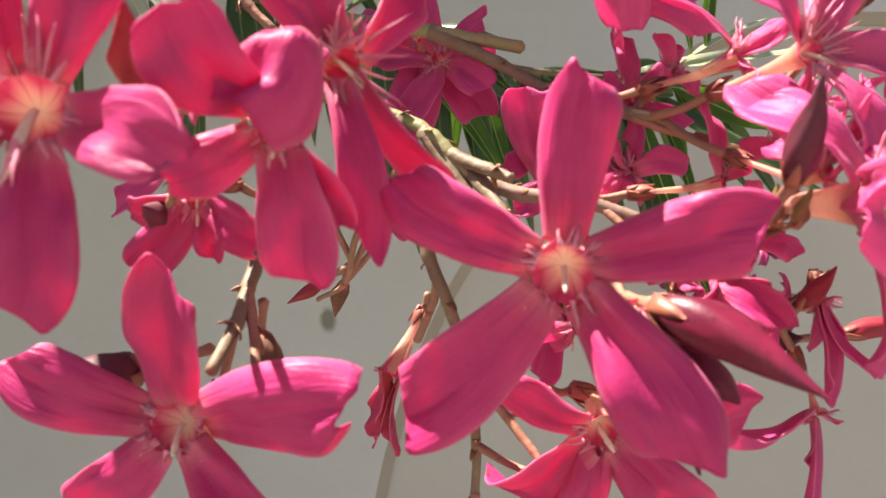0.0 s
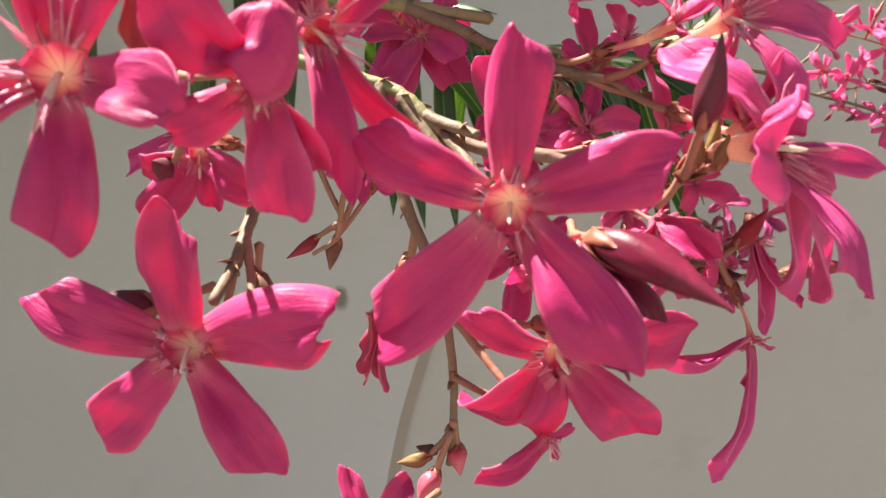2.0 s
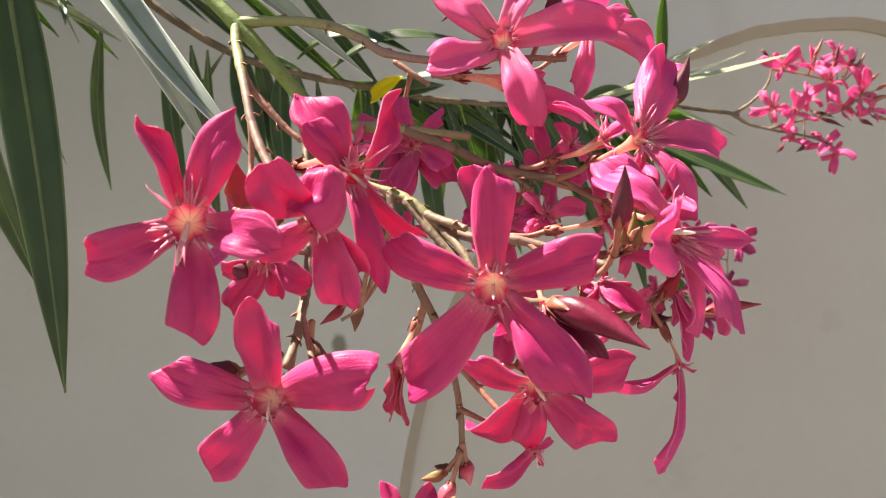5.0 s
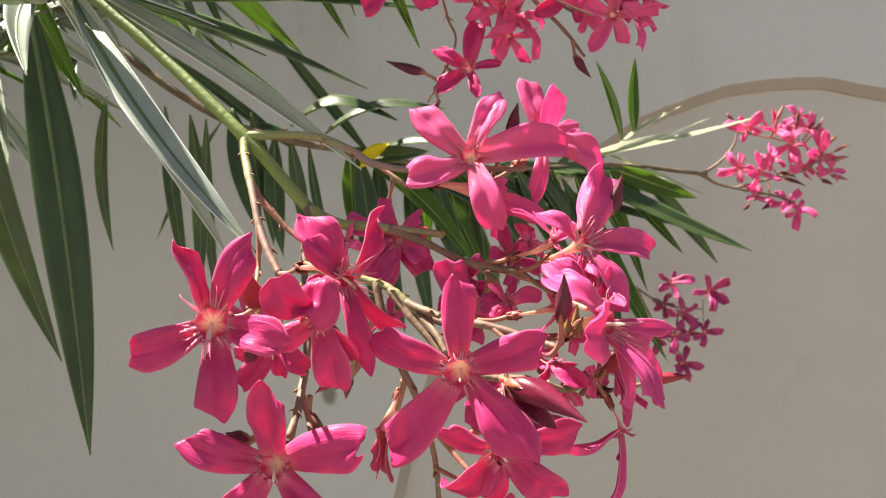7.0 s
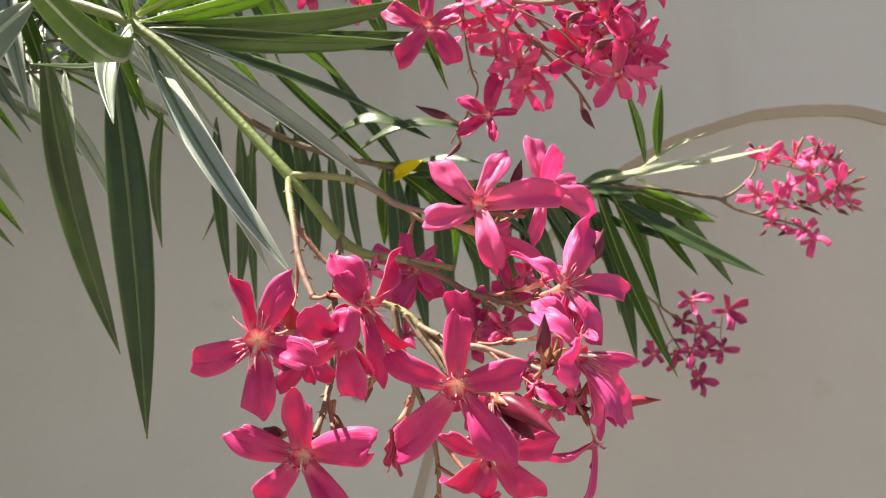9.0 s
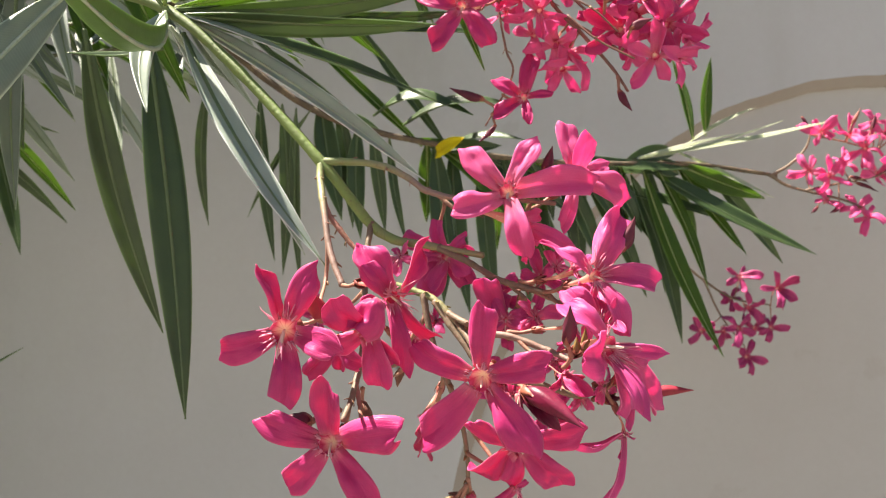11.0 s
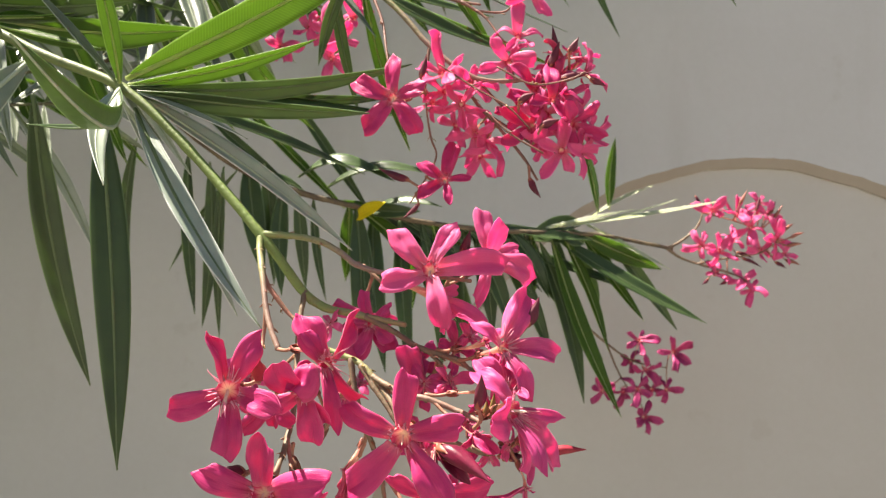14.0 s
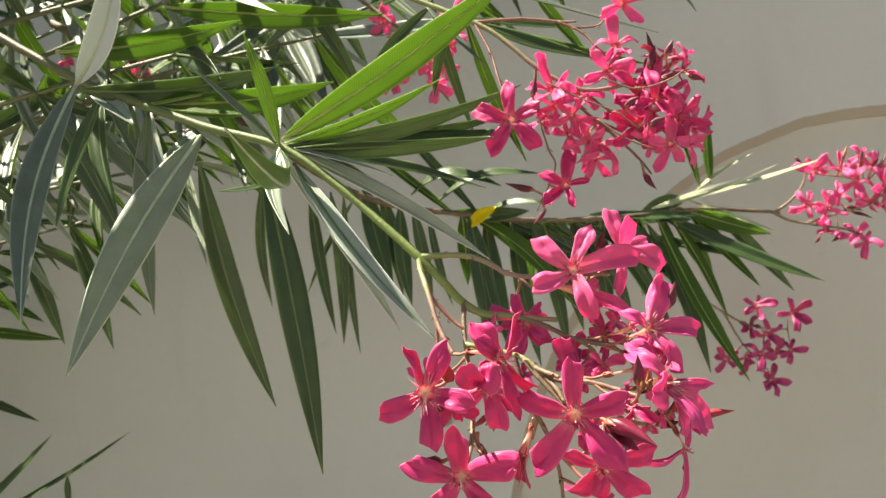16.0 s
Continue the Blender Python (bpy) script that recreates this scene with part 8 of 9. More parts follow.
leaf(rear, (-0.1391, 0.64, 1.6783), (-0.0397, 0.62, 1.6714), 0.0229, (0, -0.6, 0.8), material=M_LEAF, sag=0.18, seed=239)
leaf(rear, (-0.1094, 0.64, 1.6682), (0.0034, 0.62, 1.6784), 0.0194, (0, -0.6, 0.8), material=M_LEAF, sag=0.12, seed=240)
leaf(rear, (-0.0706, 0.66, 1.6454), (0.0081, 0.62, 1.6466), 0.0150, (0, -0.6, 0.8), material=M_LEAF, sag=0.1, seed=241)
leaf(rear, (-0.1334, 0.64, 1.6631), (-0.1825, 0.62, 1.674), 0.0160, (0, -0.6, 0.8), material=M_LEAF, sag=0.1, seed=242)
leaf(rear, (-0.0179, 0.68, 1.6384), (-0.002, 0.67, 1.5481), 0.0193, (0, -1, 0.2), material=M_LEAF, seed=243)
leaf(rear, (-0.1395, 0.64, 1.6574), (-0.2417, 0.62, 1.7477), 0.0114, (0, -0.9, 0.3), material=M_LEAF, seed=244)
leaf(rear, (-0.0934, 0.65, 1.648), (-0.2231, 0.64, 1.7759), 0.0105, (0, -0.9, 0.3), material=M_LEAF_LIT, seed=245)
leaf(rear, (-0.07, 0.655, 1.6478), (-0.164, 0.65, 1.7818), 0.0117, (0, -0.9, 0.3), material=M_LEAF, seed=246)
leaf(rear, (-0.081, 0.635, 1.6359), (-0.0459, 0.6, 1.6478), 0.0169, (0, -1, 0.3), material=M_YELLOW, rib=M_YELLOW, label="yellowed dead leaf", seed=247)
leaf(rear, (-0.2405, 0.6, 1.8915), (-0.1817, 0.62, 1.7449), 0.0101, (0.2, -1, 0), material=M_LEAF, seed=248)
leaf(rear, (-0.183, 0.61, 1.6905), (-0.1614, 0.6, 1.5755), 0.0237, (0.25, -0.95, 0.1), material=M_LEAF, side=0.02, seed=249)
leaf(rear, (-0.1667, 0.61, 1.6852), (-0.1561, 0.62, 1.5686), 0.0169, (0.25, -0.95, 0.1), material=M_LEAF, side=-0.02, seed=250)
leaf(rear, (-0.1473, 0.61, 1.6638), (-0.1436, 0.6, 1.5575), 0.0181, (0.25, -0.95, 0.1), material=M_LEAF, side=0.03, seed=251)
leaf(rear, (-0.1338, 0.61, 1.6601), (-0.1246, 0.62, 1.5636), 0.0141, (0.25, -0.95, 0.1), material=M_LEAF, seed=252)
leaf(rear, (-0.1198, 0.62, 1.6547), (-0.1044, 0.62, 1.5531), 0.0092, (0.25, -0.95, 0.1), material=M_LEAF, side=0.03, seed=253)
leaf(rear, (-0.0781, 0.63, 1.647), (-0.0697, 0.62, 1.4954), 0.0243, (0.25, -0.95, 0.1), material=M_LEAF, side=-0.02, seed=254)
leaf(rear, (-0.0622, 0.64, 1.6451), (-0.0451, 0.62, 1.4853), 0.0216, (0.25, -0.95, 0.1), material=M_LEAF, side=0.03, seed=255)
leaf(rear, (-0.2393, 0.6, 1.694), (-0.2267, 0.6, 1.5383), 0.0138, (0.25, -0.95, 0.1), material=M_LEAF, side=0.02, seed=256)
leaf(rear, (-0.2175, 0.6, 1.6849), (-0.2225, 0.61, 1.5252), 0.0153, (0.25, -0.95, 0.1), material=M_LEAF, side=-0.03, seed=257)
leaf(rear, (-0.2039, 0.6, 1.6806), (-0.2083, 0.62, 1.5145), 0.0112, (0.25, -0.95, 0.1), material=M_LEAF, side=0.02, seed=258)
leaf(rear, (-0.2908, 0.6, 1.7075), (-0.3004, 0.62, 1.5743), 0.0119, (0.25, -0.95, 0.1), material=M_LEAF, side=0.05, seed=259)
leaf(rear, (-0.0357, 0.65, 1.6388), (-0.0216, 0.64, 1.4806), 0.0190, (0.25, -0.95, 0.1), material=M_LEAF, side=0.02, seed=260)
leaf(rear, (-0.1904, 0.6, 1.678), (-0.2606, 0.62, 1.5811), 0.0063, (0.25, -0.95, 0.1), material=M_LEAF, side=0.03, seed=261)
leaf(rear, (-0.0155, 0.66, 1.6356), (0.0085, 0.66, 1.4863), 0.0179, (0.25, -0.95, 0.1), material=M_LEAF, side=-0.03, seed=262)
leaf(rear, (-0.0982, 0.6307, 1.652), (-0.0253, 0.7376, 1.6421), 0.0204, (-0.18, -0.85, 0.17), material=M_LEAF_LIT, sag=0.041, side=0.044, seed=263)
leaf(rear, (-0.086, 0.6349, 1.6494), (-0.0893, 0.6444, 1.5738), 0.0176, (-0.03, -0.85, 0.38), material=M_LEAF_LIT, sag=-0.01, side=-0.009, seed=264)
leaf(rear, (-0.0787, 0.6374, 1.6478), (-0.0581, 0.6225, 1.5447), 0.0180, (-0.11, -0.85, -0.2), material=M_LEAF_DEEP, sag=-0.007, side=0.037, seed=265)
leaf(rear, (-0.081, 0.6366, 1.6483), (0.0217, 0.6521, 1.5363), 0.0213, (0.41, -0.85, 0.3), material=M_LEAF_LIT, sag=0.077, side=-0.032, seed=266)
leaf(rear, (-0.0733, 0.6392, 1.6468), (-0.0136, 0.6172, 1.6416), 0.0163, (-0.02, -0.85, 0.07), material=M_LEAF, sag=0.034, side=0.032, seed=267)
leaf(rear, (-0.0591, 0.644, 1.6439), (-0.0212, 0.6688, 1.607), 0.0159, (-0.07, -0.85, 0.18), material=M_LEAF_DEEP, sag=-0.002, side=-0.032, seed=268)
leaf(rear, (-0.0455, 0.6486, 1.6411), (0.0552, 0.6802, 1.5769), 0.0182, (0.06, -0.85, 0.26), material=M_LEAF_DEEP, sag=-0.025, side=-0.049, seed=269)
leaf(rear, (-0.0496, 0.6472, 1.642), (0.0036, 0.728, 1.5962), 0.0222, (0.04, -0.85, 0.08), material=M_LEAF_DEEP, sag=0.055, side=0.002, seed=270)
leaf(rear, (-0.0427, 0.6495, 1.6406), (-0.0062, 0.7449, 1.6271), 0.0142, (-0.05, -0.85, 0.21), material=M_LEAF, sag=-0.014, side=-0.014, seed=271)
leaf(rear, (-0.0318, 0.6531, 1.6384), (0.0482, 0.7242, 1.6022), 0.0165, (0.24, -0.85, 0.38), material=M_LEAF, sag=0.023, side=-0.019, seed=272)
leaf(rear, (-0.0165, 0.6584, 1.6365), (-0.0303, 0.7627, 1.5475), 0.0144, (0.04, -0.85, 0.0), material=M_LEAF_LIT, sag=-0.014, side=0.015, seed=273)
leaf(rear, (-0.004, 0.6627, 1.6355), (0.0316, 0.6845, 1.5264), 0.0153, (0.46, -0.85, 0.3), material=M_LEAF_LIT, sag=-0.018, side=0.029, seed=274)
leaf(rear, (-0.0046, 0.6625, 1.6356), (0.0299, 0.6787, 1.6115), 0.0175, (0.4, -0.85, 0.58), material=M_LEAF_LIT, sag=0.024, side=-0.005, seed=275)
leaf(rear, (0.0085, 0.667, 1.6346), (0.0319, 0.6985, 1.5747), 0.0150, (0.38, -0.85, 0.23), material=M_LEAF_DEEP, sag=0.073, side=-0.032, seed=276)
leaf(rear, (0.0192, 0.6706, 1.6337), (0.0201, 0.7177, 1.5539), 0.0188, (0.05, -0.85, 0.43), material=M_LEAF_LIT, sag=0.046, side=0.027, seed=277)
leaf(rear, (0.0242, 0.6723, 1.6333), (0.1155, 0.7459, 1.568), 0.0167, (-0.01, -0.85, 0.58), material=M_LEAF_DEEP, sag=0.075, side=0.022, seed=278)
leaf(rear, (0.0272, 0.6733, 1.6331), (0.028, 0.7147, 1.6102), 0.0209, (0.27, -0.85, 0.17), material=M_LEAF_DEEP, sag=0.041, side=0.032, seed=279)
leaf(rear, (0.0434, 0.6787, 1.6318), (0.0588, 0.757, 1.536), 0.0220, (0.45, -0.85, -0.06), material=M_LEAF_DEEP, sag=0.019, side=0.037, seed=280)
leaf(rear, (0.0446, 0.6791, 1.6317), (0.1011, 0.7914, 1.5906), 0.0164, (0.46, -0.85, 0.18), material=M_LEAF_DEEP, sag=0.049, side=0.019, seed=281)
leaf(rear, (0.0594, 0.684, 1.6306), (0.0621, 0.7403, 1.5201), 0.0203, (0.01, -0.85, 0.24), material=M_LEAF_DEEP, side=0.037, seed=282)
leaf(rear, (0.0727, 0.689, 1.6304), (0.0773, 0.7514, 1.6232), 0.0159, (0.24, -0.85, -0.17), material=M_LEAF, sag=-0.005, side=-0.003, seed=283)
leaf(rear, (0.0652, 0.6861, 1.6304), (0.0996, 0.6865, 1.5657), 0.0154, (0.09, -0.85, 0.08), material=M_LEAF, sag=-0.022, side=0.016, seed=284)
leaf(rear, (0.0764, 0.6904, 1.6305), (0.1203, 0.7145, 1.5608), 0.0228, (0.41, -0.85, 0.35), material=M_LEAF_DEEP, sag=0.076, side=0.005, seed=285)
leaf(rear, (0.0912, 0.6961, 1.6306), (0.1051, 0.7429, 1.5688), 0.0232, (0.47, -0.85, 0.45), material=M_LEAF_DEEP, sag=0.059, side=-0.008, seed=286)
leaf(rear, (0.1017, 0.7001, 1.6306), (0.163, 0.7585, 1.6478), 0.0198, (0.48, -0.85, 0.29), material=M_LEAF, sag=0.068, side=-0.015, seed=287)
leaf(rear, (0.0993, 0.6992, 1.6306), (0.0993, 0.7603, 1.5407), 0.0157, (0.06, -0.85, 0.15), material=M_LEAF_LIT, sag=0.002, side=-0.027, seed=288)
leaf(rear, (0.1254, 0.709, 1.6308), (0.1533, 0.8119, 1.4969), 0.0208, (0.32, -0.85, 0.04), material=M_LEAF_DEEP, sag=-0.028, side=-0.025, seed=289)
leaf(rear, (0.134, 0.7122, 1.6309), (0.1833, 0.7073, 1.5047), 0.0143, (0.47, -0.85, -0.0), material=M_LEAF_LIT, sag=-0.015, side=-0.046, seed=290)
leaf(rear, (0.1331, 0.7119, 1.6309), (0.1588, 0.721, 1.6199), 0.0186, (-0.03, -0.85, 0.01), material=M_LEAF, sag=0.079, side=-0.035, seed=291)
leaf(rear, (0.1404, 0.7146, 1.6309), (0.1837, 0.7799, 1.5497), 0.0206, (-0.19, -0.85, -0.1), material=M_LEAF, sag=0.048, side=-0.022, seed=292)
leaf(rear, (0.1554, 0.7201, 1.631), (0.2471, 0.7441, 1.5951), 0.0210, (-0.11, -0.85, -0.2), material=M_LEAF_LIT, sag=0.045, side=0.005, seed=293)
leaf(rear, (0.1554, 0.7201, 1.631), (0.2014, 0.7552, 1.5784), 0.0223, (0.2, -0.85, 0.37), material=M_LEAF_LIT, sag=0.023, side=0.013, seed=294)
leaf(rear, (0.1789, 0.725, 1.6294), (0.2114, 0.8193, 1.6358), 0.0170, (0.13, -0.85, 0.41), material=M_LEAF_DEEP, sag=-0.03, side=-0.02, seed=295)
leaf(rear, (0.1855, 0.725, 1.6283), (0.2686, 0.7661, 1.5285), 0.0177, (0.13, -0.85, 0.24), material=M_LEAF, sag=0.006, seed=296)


# ---- a low shoot, and a second cluster behind ----
low = branch("oleander_branch", (-0.5476, 0.45, 1.4025), "low oleander shoot with slender dark leaves")
stem(low, [(-0.6182, 0.46, 1.3485, 0.0021), (-0.5476, 0.45, 1.4025, 0.0017), (-0.488, 0.44, 1.4179, 0.0013), (-0.4345, 0.44, 1.4162, 0.0009)], M_TWIG_GREEN, "main_stem", seed=297)
stem(low, [(-0.80, 0.52, 0, 0.006), (-0.74, 0.51, 0.5, 0.005), (-0.62, 0.49, 0.95, 0.0035), (*low.location, 0.002)], M_TWIG, "lower_stem")
leaf(low, (-0.5474, 0.45, 1.405), (-0.4478, 0.44, 1.4774), 0.0112, (0, -0.8, 0.6), material=M_LEAF, side=0.03, seed=298)
leaf(low, (-0.4935, 0.44, 1.4184), (-0.3729, 0.44, 1.474), 0.0079, (0, -0.6, 0.8), material=M_LEAF, side=0.05, seed=299)
leaf(low, (-0.4355, 0.44, 1.4163), (-0.4355, 0.44, 1.4418), 0.0069, (0, -1, 0.2), material=M_LEAF, seed=300)
behind = branch("oleander_branch", (-0.0911, 0.4, 1.7832), "oleander twig with a loose pink cluster behind the leaves")
stem(behind, [(-0.1681, 0.42, 1.8471, 0.0019), (-0.1198, 0.41, 1.807, 0.0016), (-0.0869, 0.4, 1.774, 0.0013), (-0.0566, 0.4, 1.7544, 0.0008)], M_TWIG, "main_stem", seed=301)
flower("oleander_flower", (-0.05, 0.4, 1.7563), (-0.3094, -0.9283, 0.2063), [((-0.0552, 0.392, 1.7763), 0.52, 0.08, 0.01, -0.01, 17), ((-0.0609, 0.4055, 1.7597), 0.48, 0.00, -0.04, -0.15, -6), ((-0.0574, 0.3972, 1.7423), 0.54, 0.11, 0.17, -0.04, -17), ((-0.0474, 0.3928, 1.7458), 0.52, 0.09, -0.01, 0.14, -16), ((-0.0385, 0.3905, 1.7618), 0.52, 0.14, -0.05, -0.20, -12)], (-0.0566, 0.4, 1.7544), "pink oleander flower glimpsed behind the leaves", "hidden cluster flowers", seed=302, scale=0.85, detail=1, materials=(M_PETAL_SUNLIT, M_PETAL_DARK))
flower("oleander_flower", (-0.0698, 0.4, 1.7463), (0.2063, -0.9283, -0.3094), [((-0.0581, 0.4004, 1.755), 0.67, 0.03, 0.19, -0.20, 14), ((-0.067, 0.3854, 1.7585), 0.58, -0.03, -0.05, -0.32, -0), ((-0.0836, 0.3983, 1.751), 0.52, 0.01, 0.23, -0.14, -23), ((-0.0801, 0.4032, 1.7375), 0.57, 0.05, 0.04, -0.04, 34), ((-0.0613, 0.3956, 1.7331), 0.49, 0.02, -0.08, 0.06, 26)], (-0.0642, 0.4, 1.7593), "pink oleander flower glimpsed behind the leaves", "hidden cluster flowers", seed=303, scale=0.85, detail=1, materials=(M_PETAL_SUNLIT, M_PETAL_DARK))
flower("oleander_flower", (-0.0673, 0.41, 1.7292), (0.4444, -0.8889, -0.1111), [((-0.0696, 0.4067, 1.7145), 0.57, 0.10, 0.03, -0.17, 25), ((-0.0526, 0.411, 1.7214), 0.54, 0.14, 0.04, 0.10, 29), ((-0.0588, 0.4161, 1.7342), 0.56, -0.02, 0.02, -0.07, 25), ((-0.0714, 0.4047, 1.7423), 0.69, -0.05, 0.25, 0.05, -11), ((-0.0737, 0.3974, 1.7314), 0.53, -0.01, 0.09, 0.16, 6)], (-0.0566, 0.4, 1.7544), "pink oleander flower glimpsed behind the leaves", "hidden cluster flowers", seed=304, scale=0.85, detail=1, materials=(M_PETAL_SUNLIT, M_PETAL_DARK))
flower("oleander_flower", (-0.0846, 0.41, 1.7526), (-0.3094, -0.9283, 0.2063), [((-0.0952, 0.4057, 1.7455), 0.58, -0.03, 0.15, 0.07, 29), ((-0.0816, 0.3993, 1.7441), 0.68, 0.15, -0.07, -0.19, 16), ((-0.0736, 0.4063, 1.7552), 0.63, 0.11, 0.20, -0.15, -22), ((-0.0801, 0.4055, 1.7642), 0.69, 0.06, 0.20, -0.07, 11), ((-0.0955, 0.4102, 1.7657), 0.50, 0.11, -0.01, -0.29, -18)], (-0.0717, 0.4, 1.7642), "pink oleander flower glimpsed behind the leaves", "hidden cluster flowers", seed=305, scale=0.85, detail=1, materials=(M_PETAL_SUNLIT, M_PETAL_DARK))
flower("oleander_flower", (-0.0563, 0.395, 1.7374), (0.2063, -0.9283, -0.3094), [((-0.0652, 0.3932, 1.7444), 0.68, -0.02, 0.15, -0.19, -25), ((-0.0684, 0.3894, 1.7276), 0.53, 0.11, -0.06, 0.04, -23), ((-0.0547, 0.3983, 1.727), 0.60, 0.12, 0.07, 0.00, -20), ((-0.0451, 0.3947, 1.7365), 0.54, 0.09, -0.04, -0.02, -0), ((-0.0524, 0.3896, 1.7512), 0.54, 0.01, 0.09, 0.10, 17)], (-0.0566, 0.4, 1.7544), "pink oleander flower glimpsed behind the leaves", "hidden cluster flowers", seed=306, scale=0.85, detail=1, materials=(M_PETAL_SUNLIT, M_PETAL_DARK))
flower("oleander_flower", (-0.1065, 0.41, 1.7879), (0.4444, -0.8889, -0.1111), [((-0.0944, 0.4179, 1.7929), 0.65, -0.02, -0.04, -0.14, 19), ((-0.1029, 0.4029, 1.8015), 0.67, -0.00, -0.07, 0.19, -34), ((-0.1139, 0.397, 1.7899), 0.51, 0.05, 0.13, -0.03, -10), ((-0.1129, 0.4071, 1.7765), 0.57, 0.06, -0.05, -0.27, -16), ((-0.1011, 0.4163, 1.7766), 0.62, 0.01, 0.25, -0.19, -14)], (-0.1074, 0.4063, 1.7946), "pink oleander flower glimpsed behind the leaves", "hidden cluster flowers", seed=307, scale=0.85, detail=1, materials=(M_PETAL_SUNLIT, M_PETAL_DARK))
flower("oleander_flower", (-0.0431, 0.4, 1.7758), (-0.3094, -0.9283, 0.2063), [((-0.0392, 0.3976, 1.7621), 0.51, 0.11, 0.17, 0.05, 3), ((-0.0324, 0.397, 1.7786), 0.51, -0.02, 0.22, -0.14, 35), ((-0.0417, 0.3922, 1.7907), 0.65, -0.01, -0.00, -0.27, 15), ((-0.0589, 0.3985, 1.7795), 0.68, 0.12, 0.00, -0.01, 15), ((-0.0505, 0.4023, 1.7632), 0.69, 0.01, 0.01, -0.24, -29)], (-0.0566, 0.4, 1.7544), "pink oleander flower glimpsed behind the leaves", "hidden cluster flowers", seed=308, scale=0.85, detail=1, materials=(M_PETAL_SUNLIT, M_PETAL_DARK))
flower("oleander_flower", (-0.107, 0.42, 1.741), (0.2063, -0.9283, -0.3094), [((-0.1085, 0.4117, 1.7512), 0.48, 0.12, 0.21, -0.30, -29), ((-0.1183, 0.4142, 1.7452), 0.54, 0.15, 0.07, -0.10, 6), ((-0.1137, 0.4155, 1.7301), 0.68, -0.04, 0.20, 0.05, -22), ((-0.0994, 0.4181, 1.7295), 0.61, 0.15, 0.12, -0.03, -15), ((-0.0926, 0.4133, 1.7421), 0.64, 0.11, 0.07, -0.23, -32)], (-0.1105, 0.4358, 1.7462), "pink oleander flower glimpsed behind the leaves", "hidden cluster flowers", seed=309, scale=0.85, detail=1, materials=(M_PETAL_SUNLIT, M_PETAL_DARK))
flower("oleander_flower", (-0.3687, 0.5, 1.8107), (0.4444, -0.8889, -0.1111), [((-0.3583, 0.5055, 1.8116), 0.69, -0.00, -0.06, 0.01, 6), ((-0.3639, 0.4958, 1.8251), 0.51, -0.02, 0.12, -0.32, -32), ((-0.3774, 0.4912, 1.8152), 0.62, 0.07, 0.14, -0.22, 6), ((-0.3723, 0.4864, 1.7964), 0.68, 0.01, 0.01, 0.15, -26), ((-0.3595, 0.4964, 1.797), 0.51, 0.01, 0.13, -0.31, -33)], (-0.3762, 0.5151, 1.8126), "pink oleander flower glimpsed behind the leaves", "hidden cluster flowers", seed=310, scale=0.85, detail=1, materials=(M_PETAL_SUNLIT, M_PETAL_DARK))
flower("oleander_flower", (-0.4149, 0.46, 1.8201), (-0.3094, -0.9283, 0.2063), [((-0.4168, 0.4621, 1.8333), 0.58, -0.01, 0.07, -0.25, -23), ((-0.4242, 0.4653, 1.825), 0.48, 0.04, -0.08, -0.10, 3), ((-0.4224, 0.453, 1.8127), 0.60, 0.02, -0.07, -0.06, -34), ((-0.4108, 0.4521, 1.8099), 0.56, -0.04, 0.03, 0.19, -29), ((-0.4073, 0.4517, 1.8247), 0.63, -0.01, 0.02, -0.05, -25)], (-0.4096, 0.4758, 1.8166), "pink oleander flower glimpsed behind the leaves", "hidden cluster flowers", seed=311, scale=0.85, detail=1, materials=(M_PETAL_SUNLIT, M_PETAL_DARK))


# ---- foliage further back on the same shrub ----
def shoot(points, count, length, width, seed, materials, label, droop=0.6, start=0.1):
    """A leafy shoot: a stem with whorls of three hanging leaves."""
    rnd = random.Random(seed)
    ob = branch("oleander_branch", points[0][:3], label)
    stem(ob, [(*q[:3], q[3] * 0.62) for q in points], M_SHOOT, "main_stem", seed=seed)
    line = smooth_line(points, 10)
    for k in range(count):
        s = start + (1 - start) * k / max(1, count - 1)
        i = min(len(line) - 2, int(s * (len(line) - 1)))
        p = Vector(line[i][:3])
        d = (Vector(line[i + 1][:3]) - p).normalized()
        for j in range(3):
            w = 2 * math.pi * j / 3 + k * 1.05 + rnd.uniform(-0.4, 0.4)
            o = d.orthogonal().normalized()
            way = (Matrix.Rotation(w, 3, d) @ o) * 0.8 + d * rnd.uniform(0.2, 0.7) + Vector((0, 0, -droop * rnd.uniform(0.4, 1.4)))
            ln = length * rnd.uniform(0.7, 1.15)
            tip = p + way.normalized() * ln
            if tip.y > WALL_Y - 0.04:
                tip.y = WALL_Y - 0.04
            leaf(ob, p, tip, width * rnd.uniform(0.75, 1.15), (rnd.uniform(-0.4, 0.4), -0.7, rnd.uniform(-0.2, 0.8)), material=rnd.choice(materials), sag=rnd.uniform(-0.05, 0.08), side=rnd.uniform(-0.05, 0.05), seed=seed * 31 + k * 3 + j, rows=15, cols=5)
    return ob


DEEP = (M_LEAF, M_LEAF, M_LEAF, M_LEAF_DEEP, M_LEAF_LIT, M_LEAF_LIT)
# greyer, paler mix: bright gleams among the upper left leaves put into leaf colours
GREYISH = (M_LEAF, M_LEAF_GREY, M_LEAF_GREY, M_LEAF_SUN_GREY, M_LEAF_LIT, M_LEAF_SILVER)
SHADY = "leafy oleander shoot in the shade of the crown"
shoot([(-0.75, 0.44, 1.70, 0.004), (-0.50, 0.42, 1.74, 0.0035), (-0.30, 0.40, 1.77, 0.003), (-0.14, 0.38, 1.775, 0.002)], 9, 0.15, 0.016, 5, GREYISH, SHADY, 0.35)
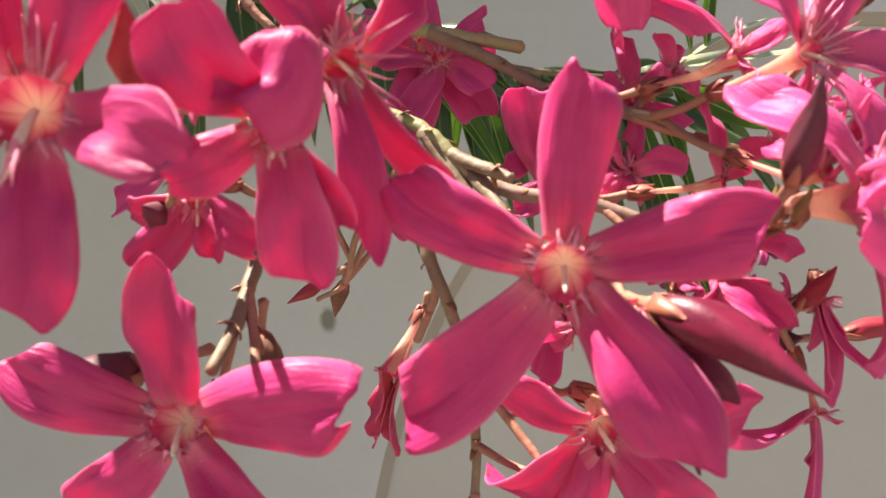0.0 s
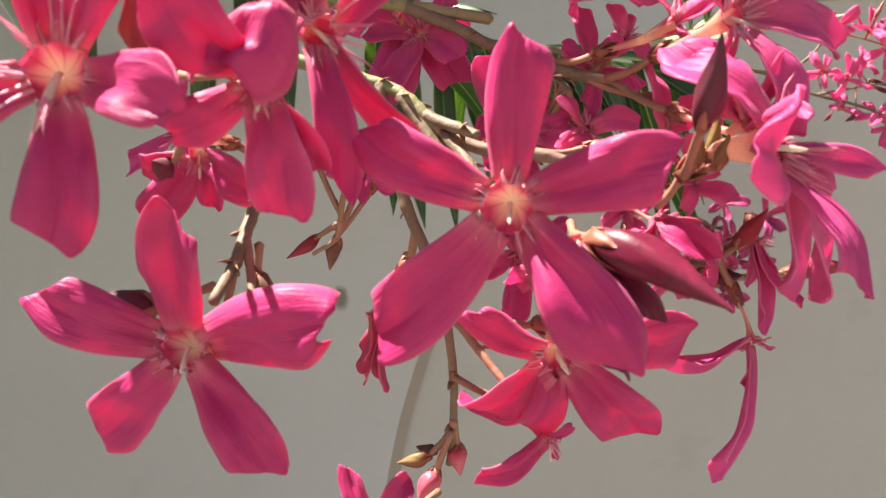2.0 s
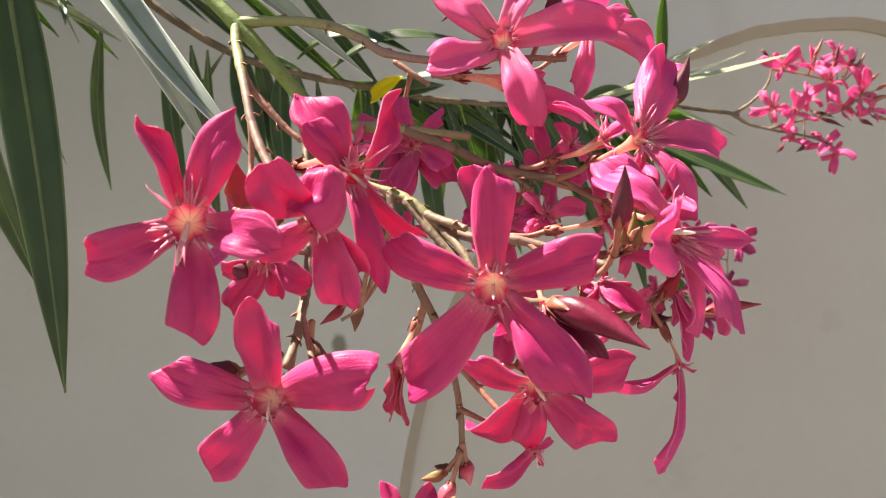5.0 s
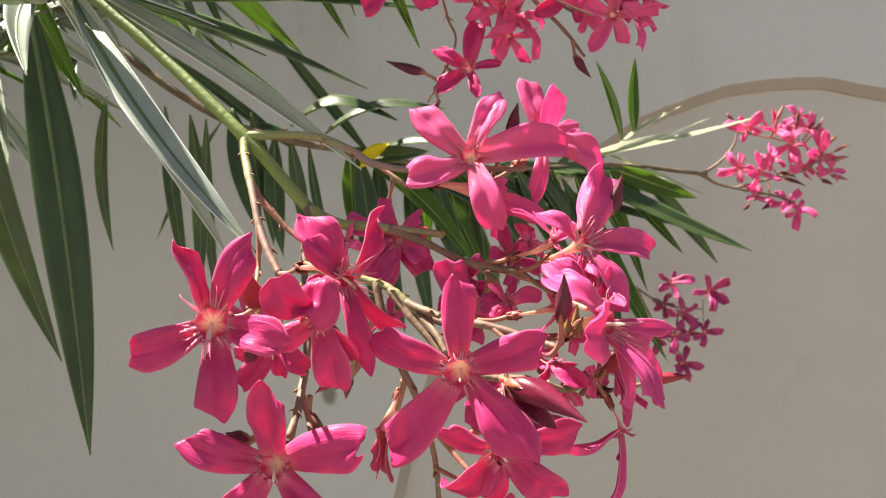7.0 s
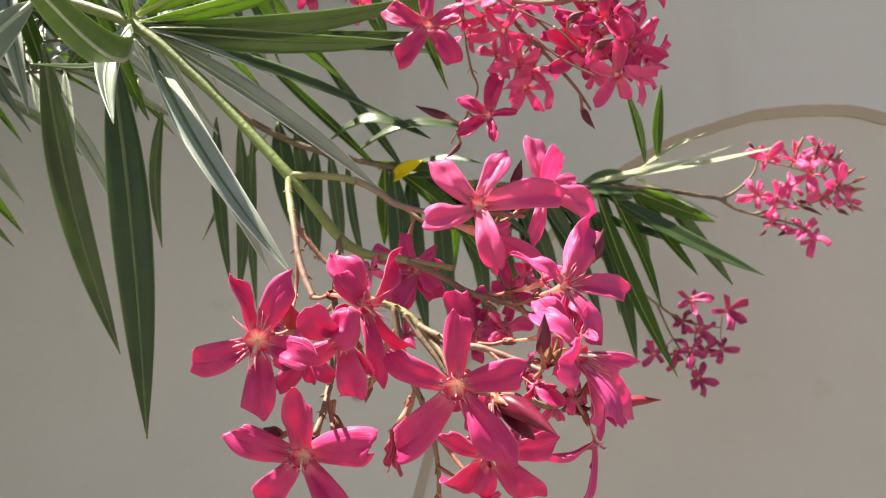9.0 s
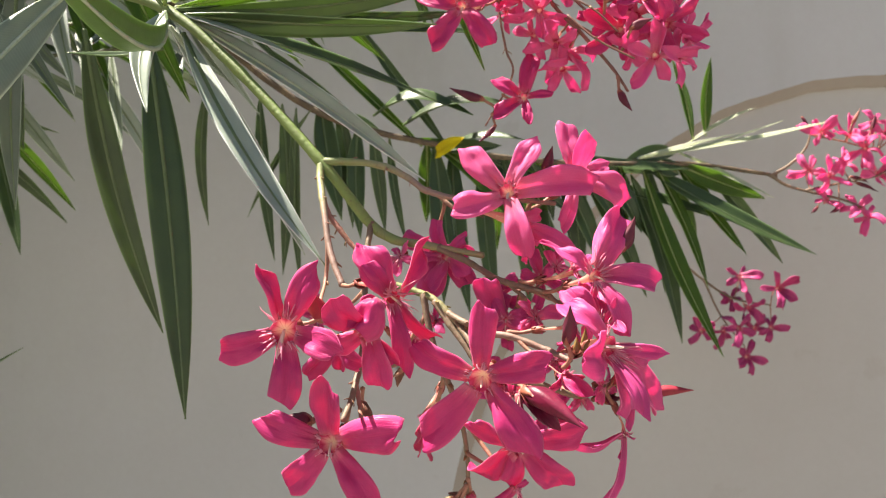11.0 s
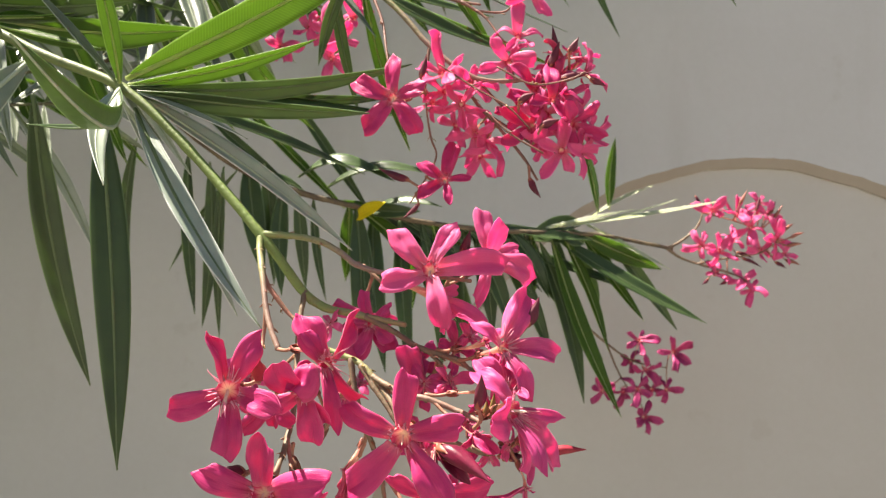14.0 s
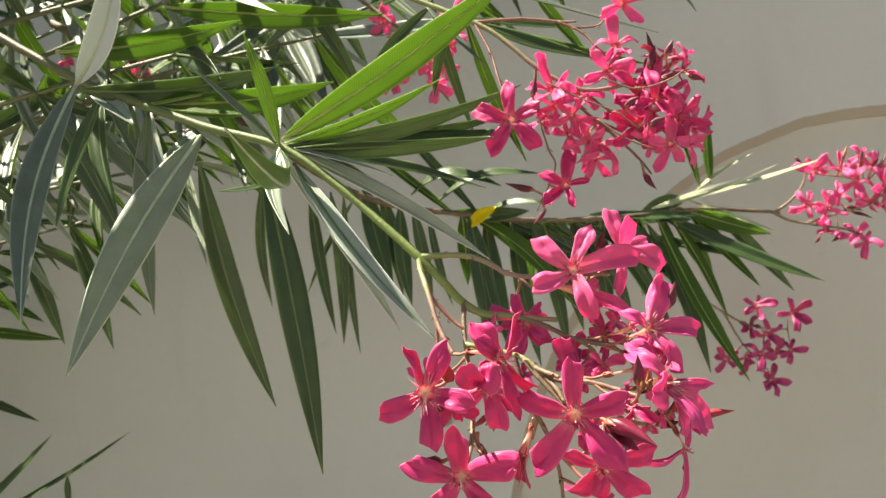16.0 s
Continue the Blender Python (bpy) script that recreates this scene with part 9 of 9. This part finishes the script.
shoot([(-0.85, 0.66, 1.80, 0.004), (-0.55, 0.64, 1.85, 0.0035), (-0.36, 0.62, 1.88, 0.003), (-0.24, 0.60, 1.90, 0.002)], 8, 0.16, 0.015, 6, GREYISH, SHADY, 0.5)
shoot([(-0.80, 0.32, 1.70, 0.004), (-0.55, 0.31, 1.71, 0.0035), (-0.36, 0.30, 1.735, 0.003), (-0.22, 0.30, 1.75, 0.002)], 7, 0.14, 0.016, 7, DEEP, SHADY, 0.7)
shoot([(-0.9, 0.58, 1.62, 0.004), (-0.66, 0.56, 1.66, 0.0035), (-0.46, 0.54, 1.68, 0.002)], 6, 0.15, 0.016, 8, DEEP, SHADY, 0.9)
shoot([(-0.7, 0.36, 1.80, 0.004), (-0.46, 0.35, 1.81, 0.0035), (-0.28, 0.34, 1.82, 0.003), (-0.15, 0.33, 1.815, 0.002)], 7, 0.13, 0.012, 11, GREYISH, SHADY, 0.2)
shoot([(-0.75, 0.52, 1.74, 0.004), (-0.52, 0.50, 1.77, 0.0035), (-0.34, 0.49, 1.80, 0.003), (-0.2, 0.48, 1.83, 0.002)], 8, 0.15, 0.016, 12, GREYISH, SHADY, 0.3)
for k in range(5):
    rnd = random.Random(540 + k)
    y, h = 0.50 + 0.09 * k, 1.665 + 0.055 * k
    shoot([(-1.0, y + 0.02, h - 0.02, 0.004), (-0.72, y, h + 0.02, 0.0035), (-0.46, y - 0.02, h + 0.04, 0.003), (-0.30, y - 0.03, h + 0.045, 0.002)], 10, 0.13, 0.013, 550 + k, GREYISH, SHADY, 0.15 + 0.1 * (k % 3))
# the crown above, from which the branches hang
for k in range(12):
    rnd = random.Random(70 + k)
    x, y, h = -1.15 + 0.11 * k, 0.55 + 0.17 * (k % 3), 1.96 + 0.11 * ((k * 2) % 3)
    shoot([(x - 0.35, y, h - 0.1, 0.004), (x, y + 0.02, h, 0.0035), (x + 0.25, y + rnd.uniform(-0.05, 0.05), h + 0.04, 0.002)], 7, 0.17, 0.018, 80 + k, DEEP, "leafy oleander shoot of the crown over the wall", 0.6)
# unseen shoots added on the left, where the branches come from; they block skylight
for k in range(13):
    rnd = random.Random(170 + k)
    x, y, h = -1.50 + 0.055 * k, 0.40 + 0.15 * (k % 5), 0.95 + 0.10 * ((k * 5) % 13)
    shoot([(x - 0.2, y - 0.05, h - 0.35, 0.005), (x, y, h, 0.0035), (x + 0.12, y + 0.03, h + 0.25, 0.002)], 8, 0.17, 0.019, 180 + k, DEEP, "unseen leafy oleander shoot added to block light from the left", 0.3)
# unseen shoots added to arch over the leaves on the left and shade them
for k in range(5):
    y, h = 0.02 + 0.09 * k, 1.93 + 0.05 * (k % 3)
    shoot([(-0.95, y - 0.02, h - 0.12, 0.0045), (-0.62, y, h, 0.0035), (-0.38, y + 0.03, h + 0.03, 0.002)], 12, 0.16, 0.018, 240 + k, DEEP, "unseen leafy oleander shoot added to shade the branch", 0.35)
# more unseen shoots with broad leaves, added to dim the wall towards the left
for k in range(26):
    rnd = random.Random(370 + k)
    x, y, h = -1.02 - 0.05 * (k % 9), -0.15 + 0.13 * (k % 8), 0.45 + 0.075 * k
    shoot([(x - 0.05, y - 0.05, h - 0.40, 0.005), (x, y, h, 0.0035), (x + 0.05, y + 0.03, h + 0.25, 0.002)], 9, 0.20, 0.034, 400 + k, DEEP, "unseen leafy oleander shoot added to block light from the left", 0.3)
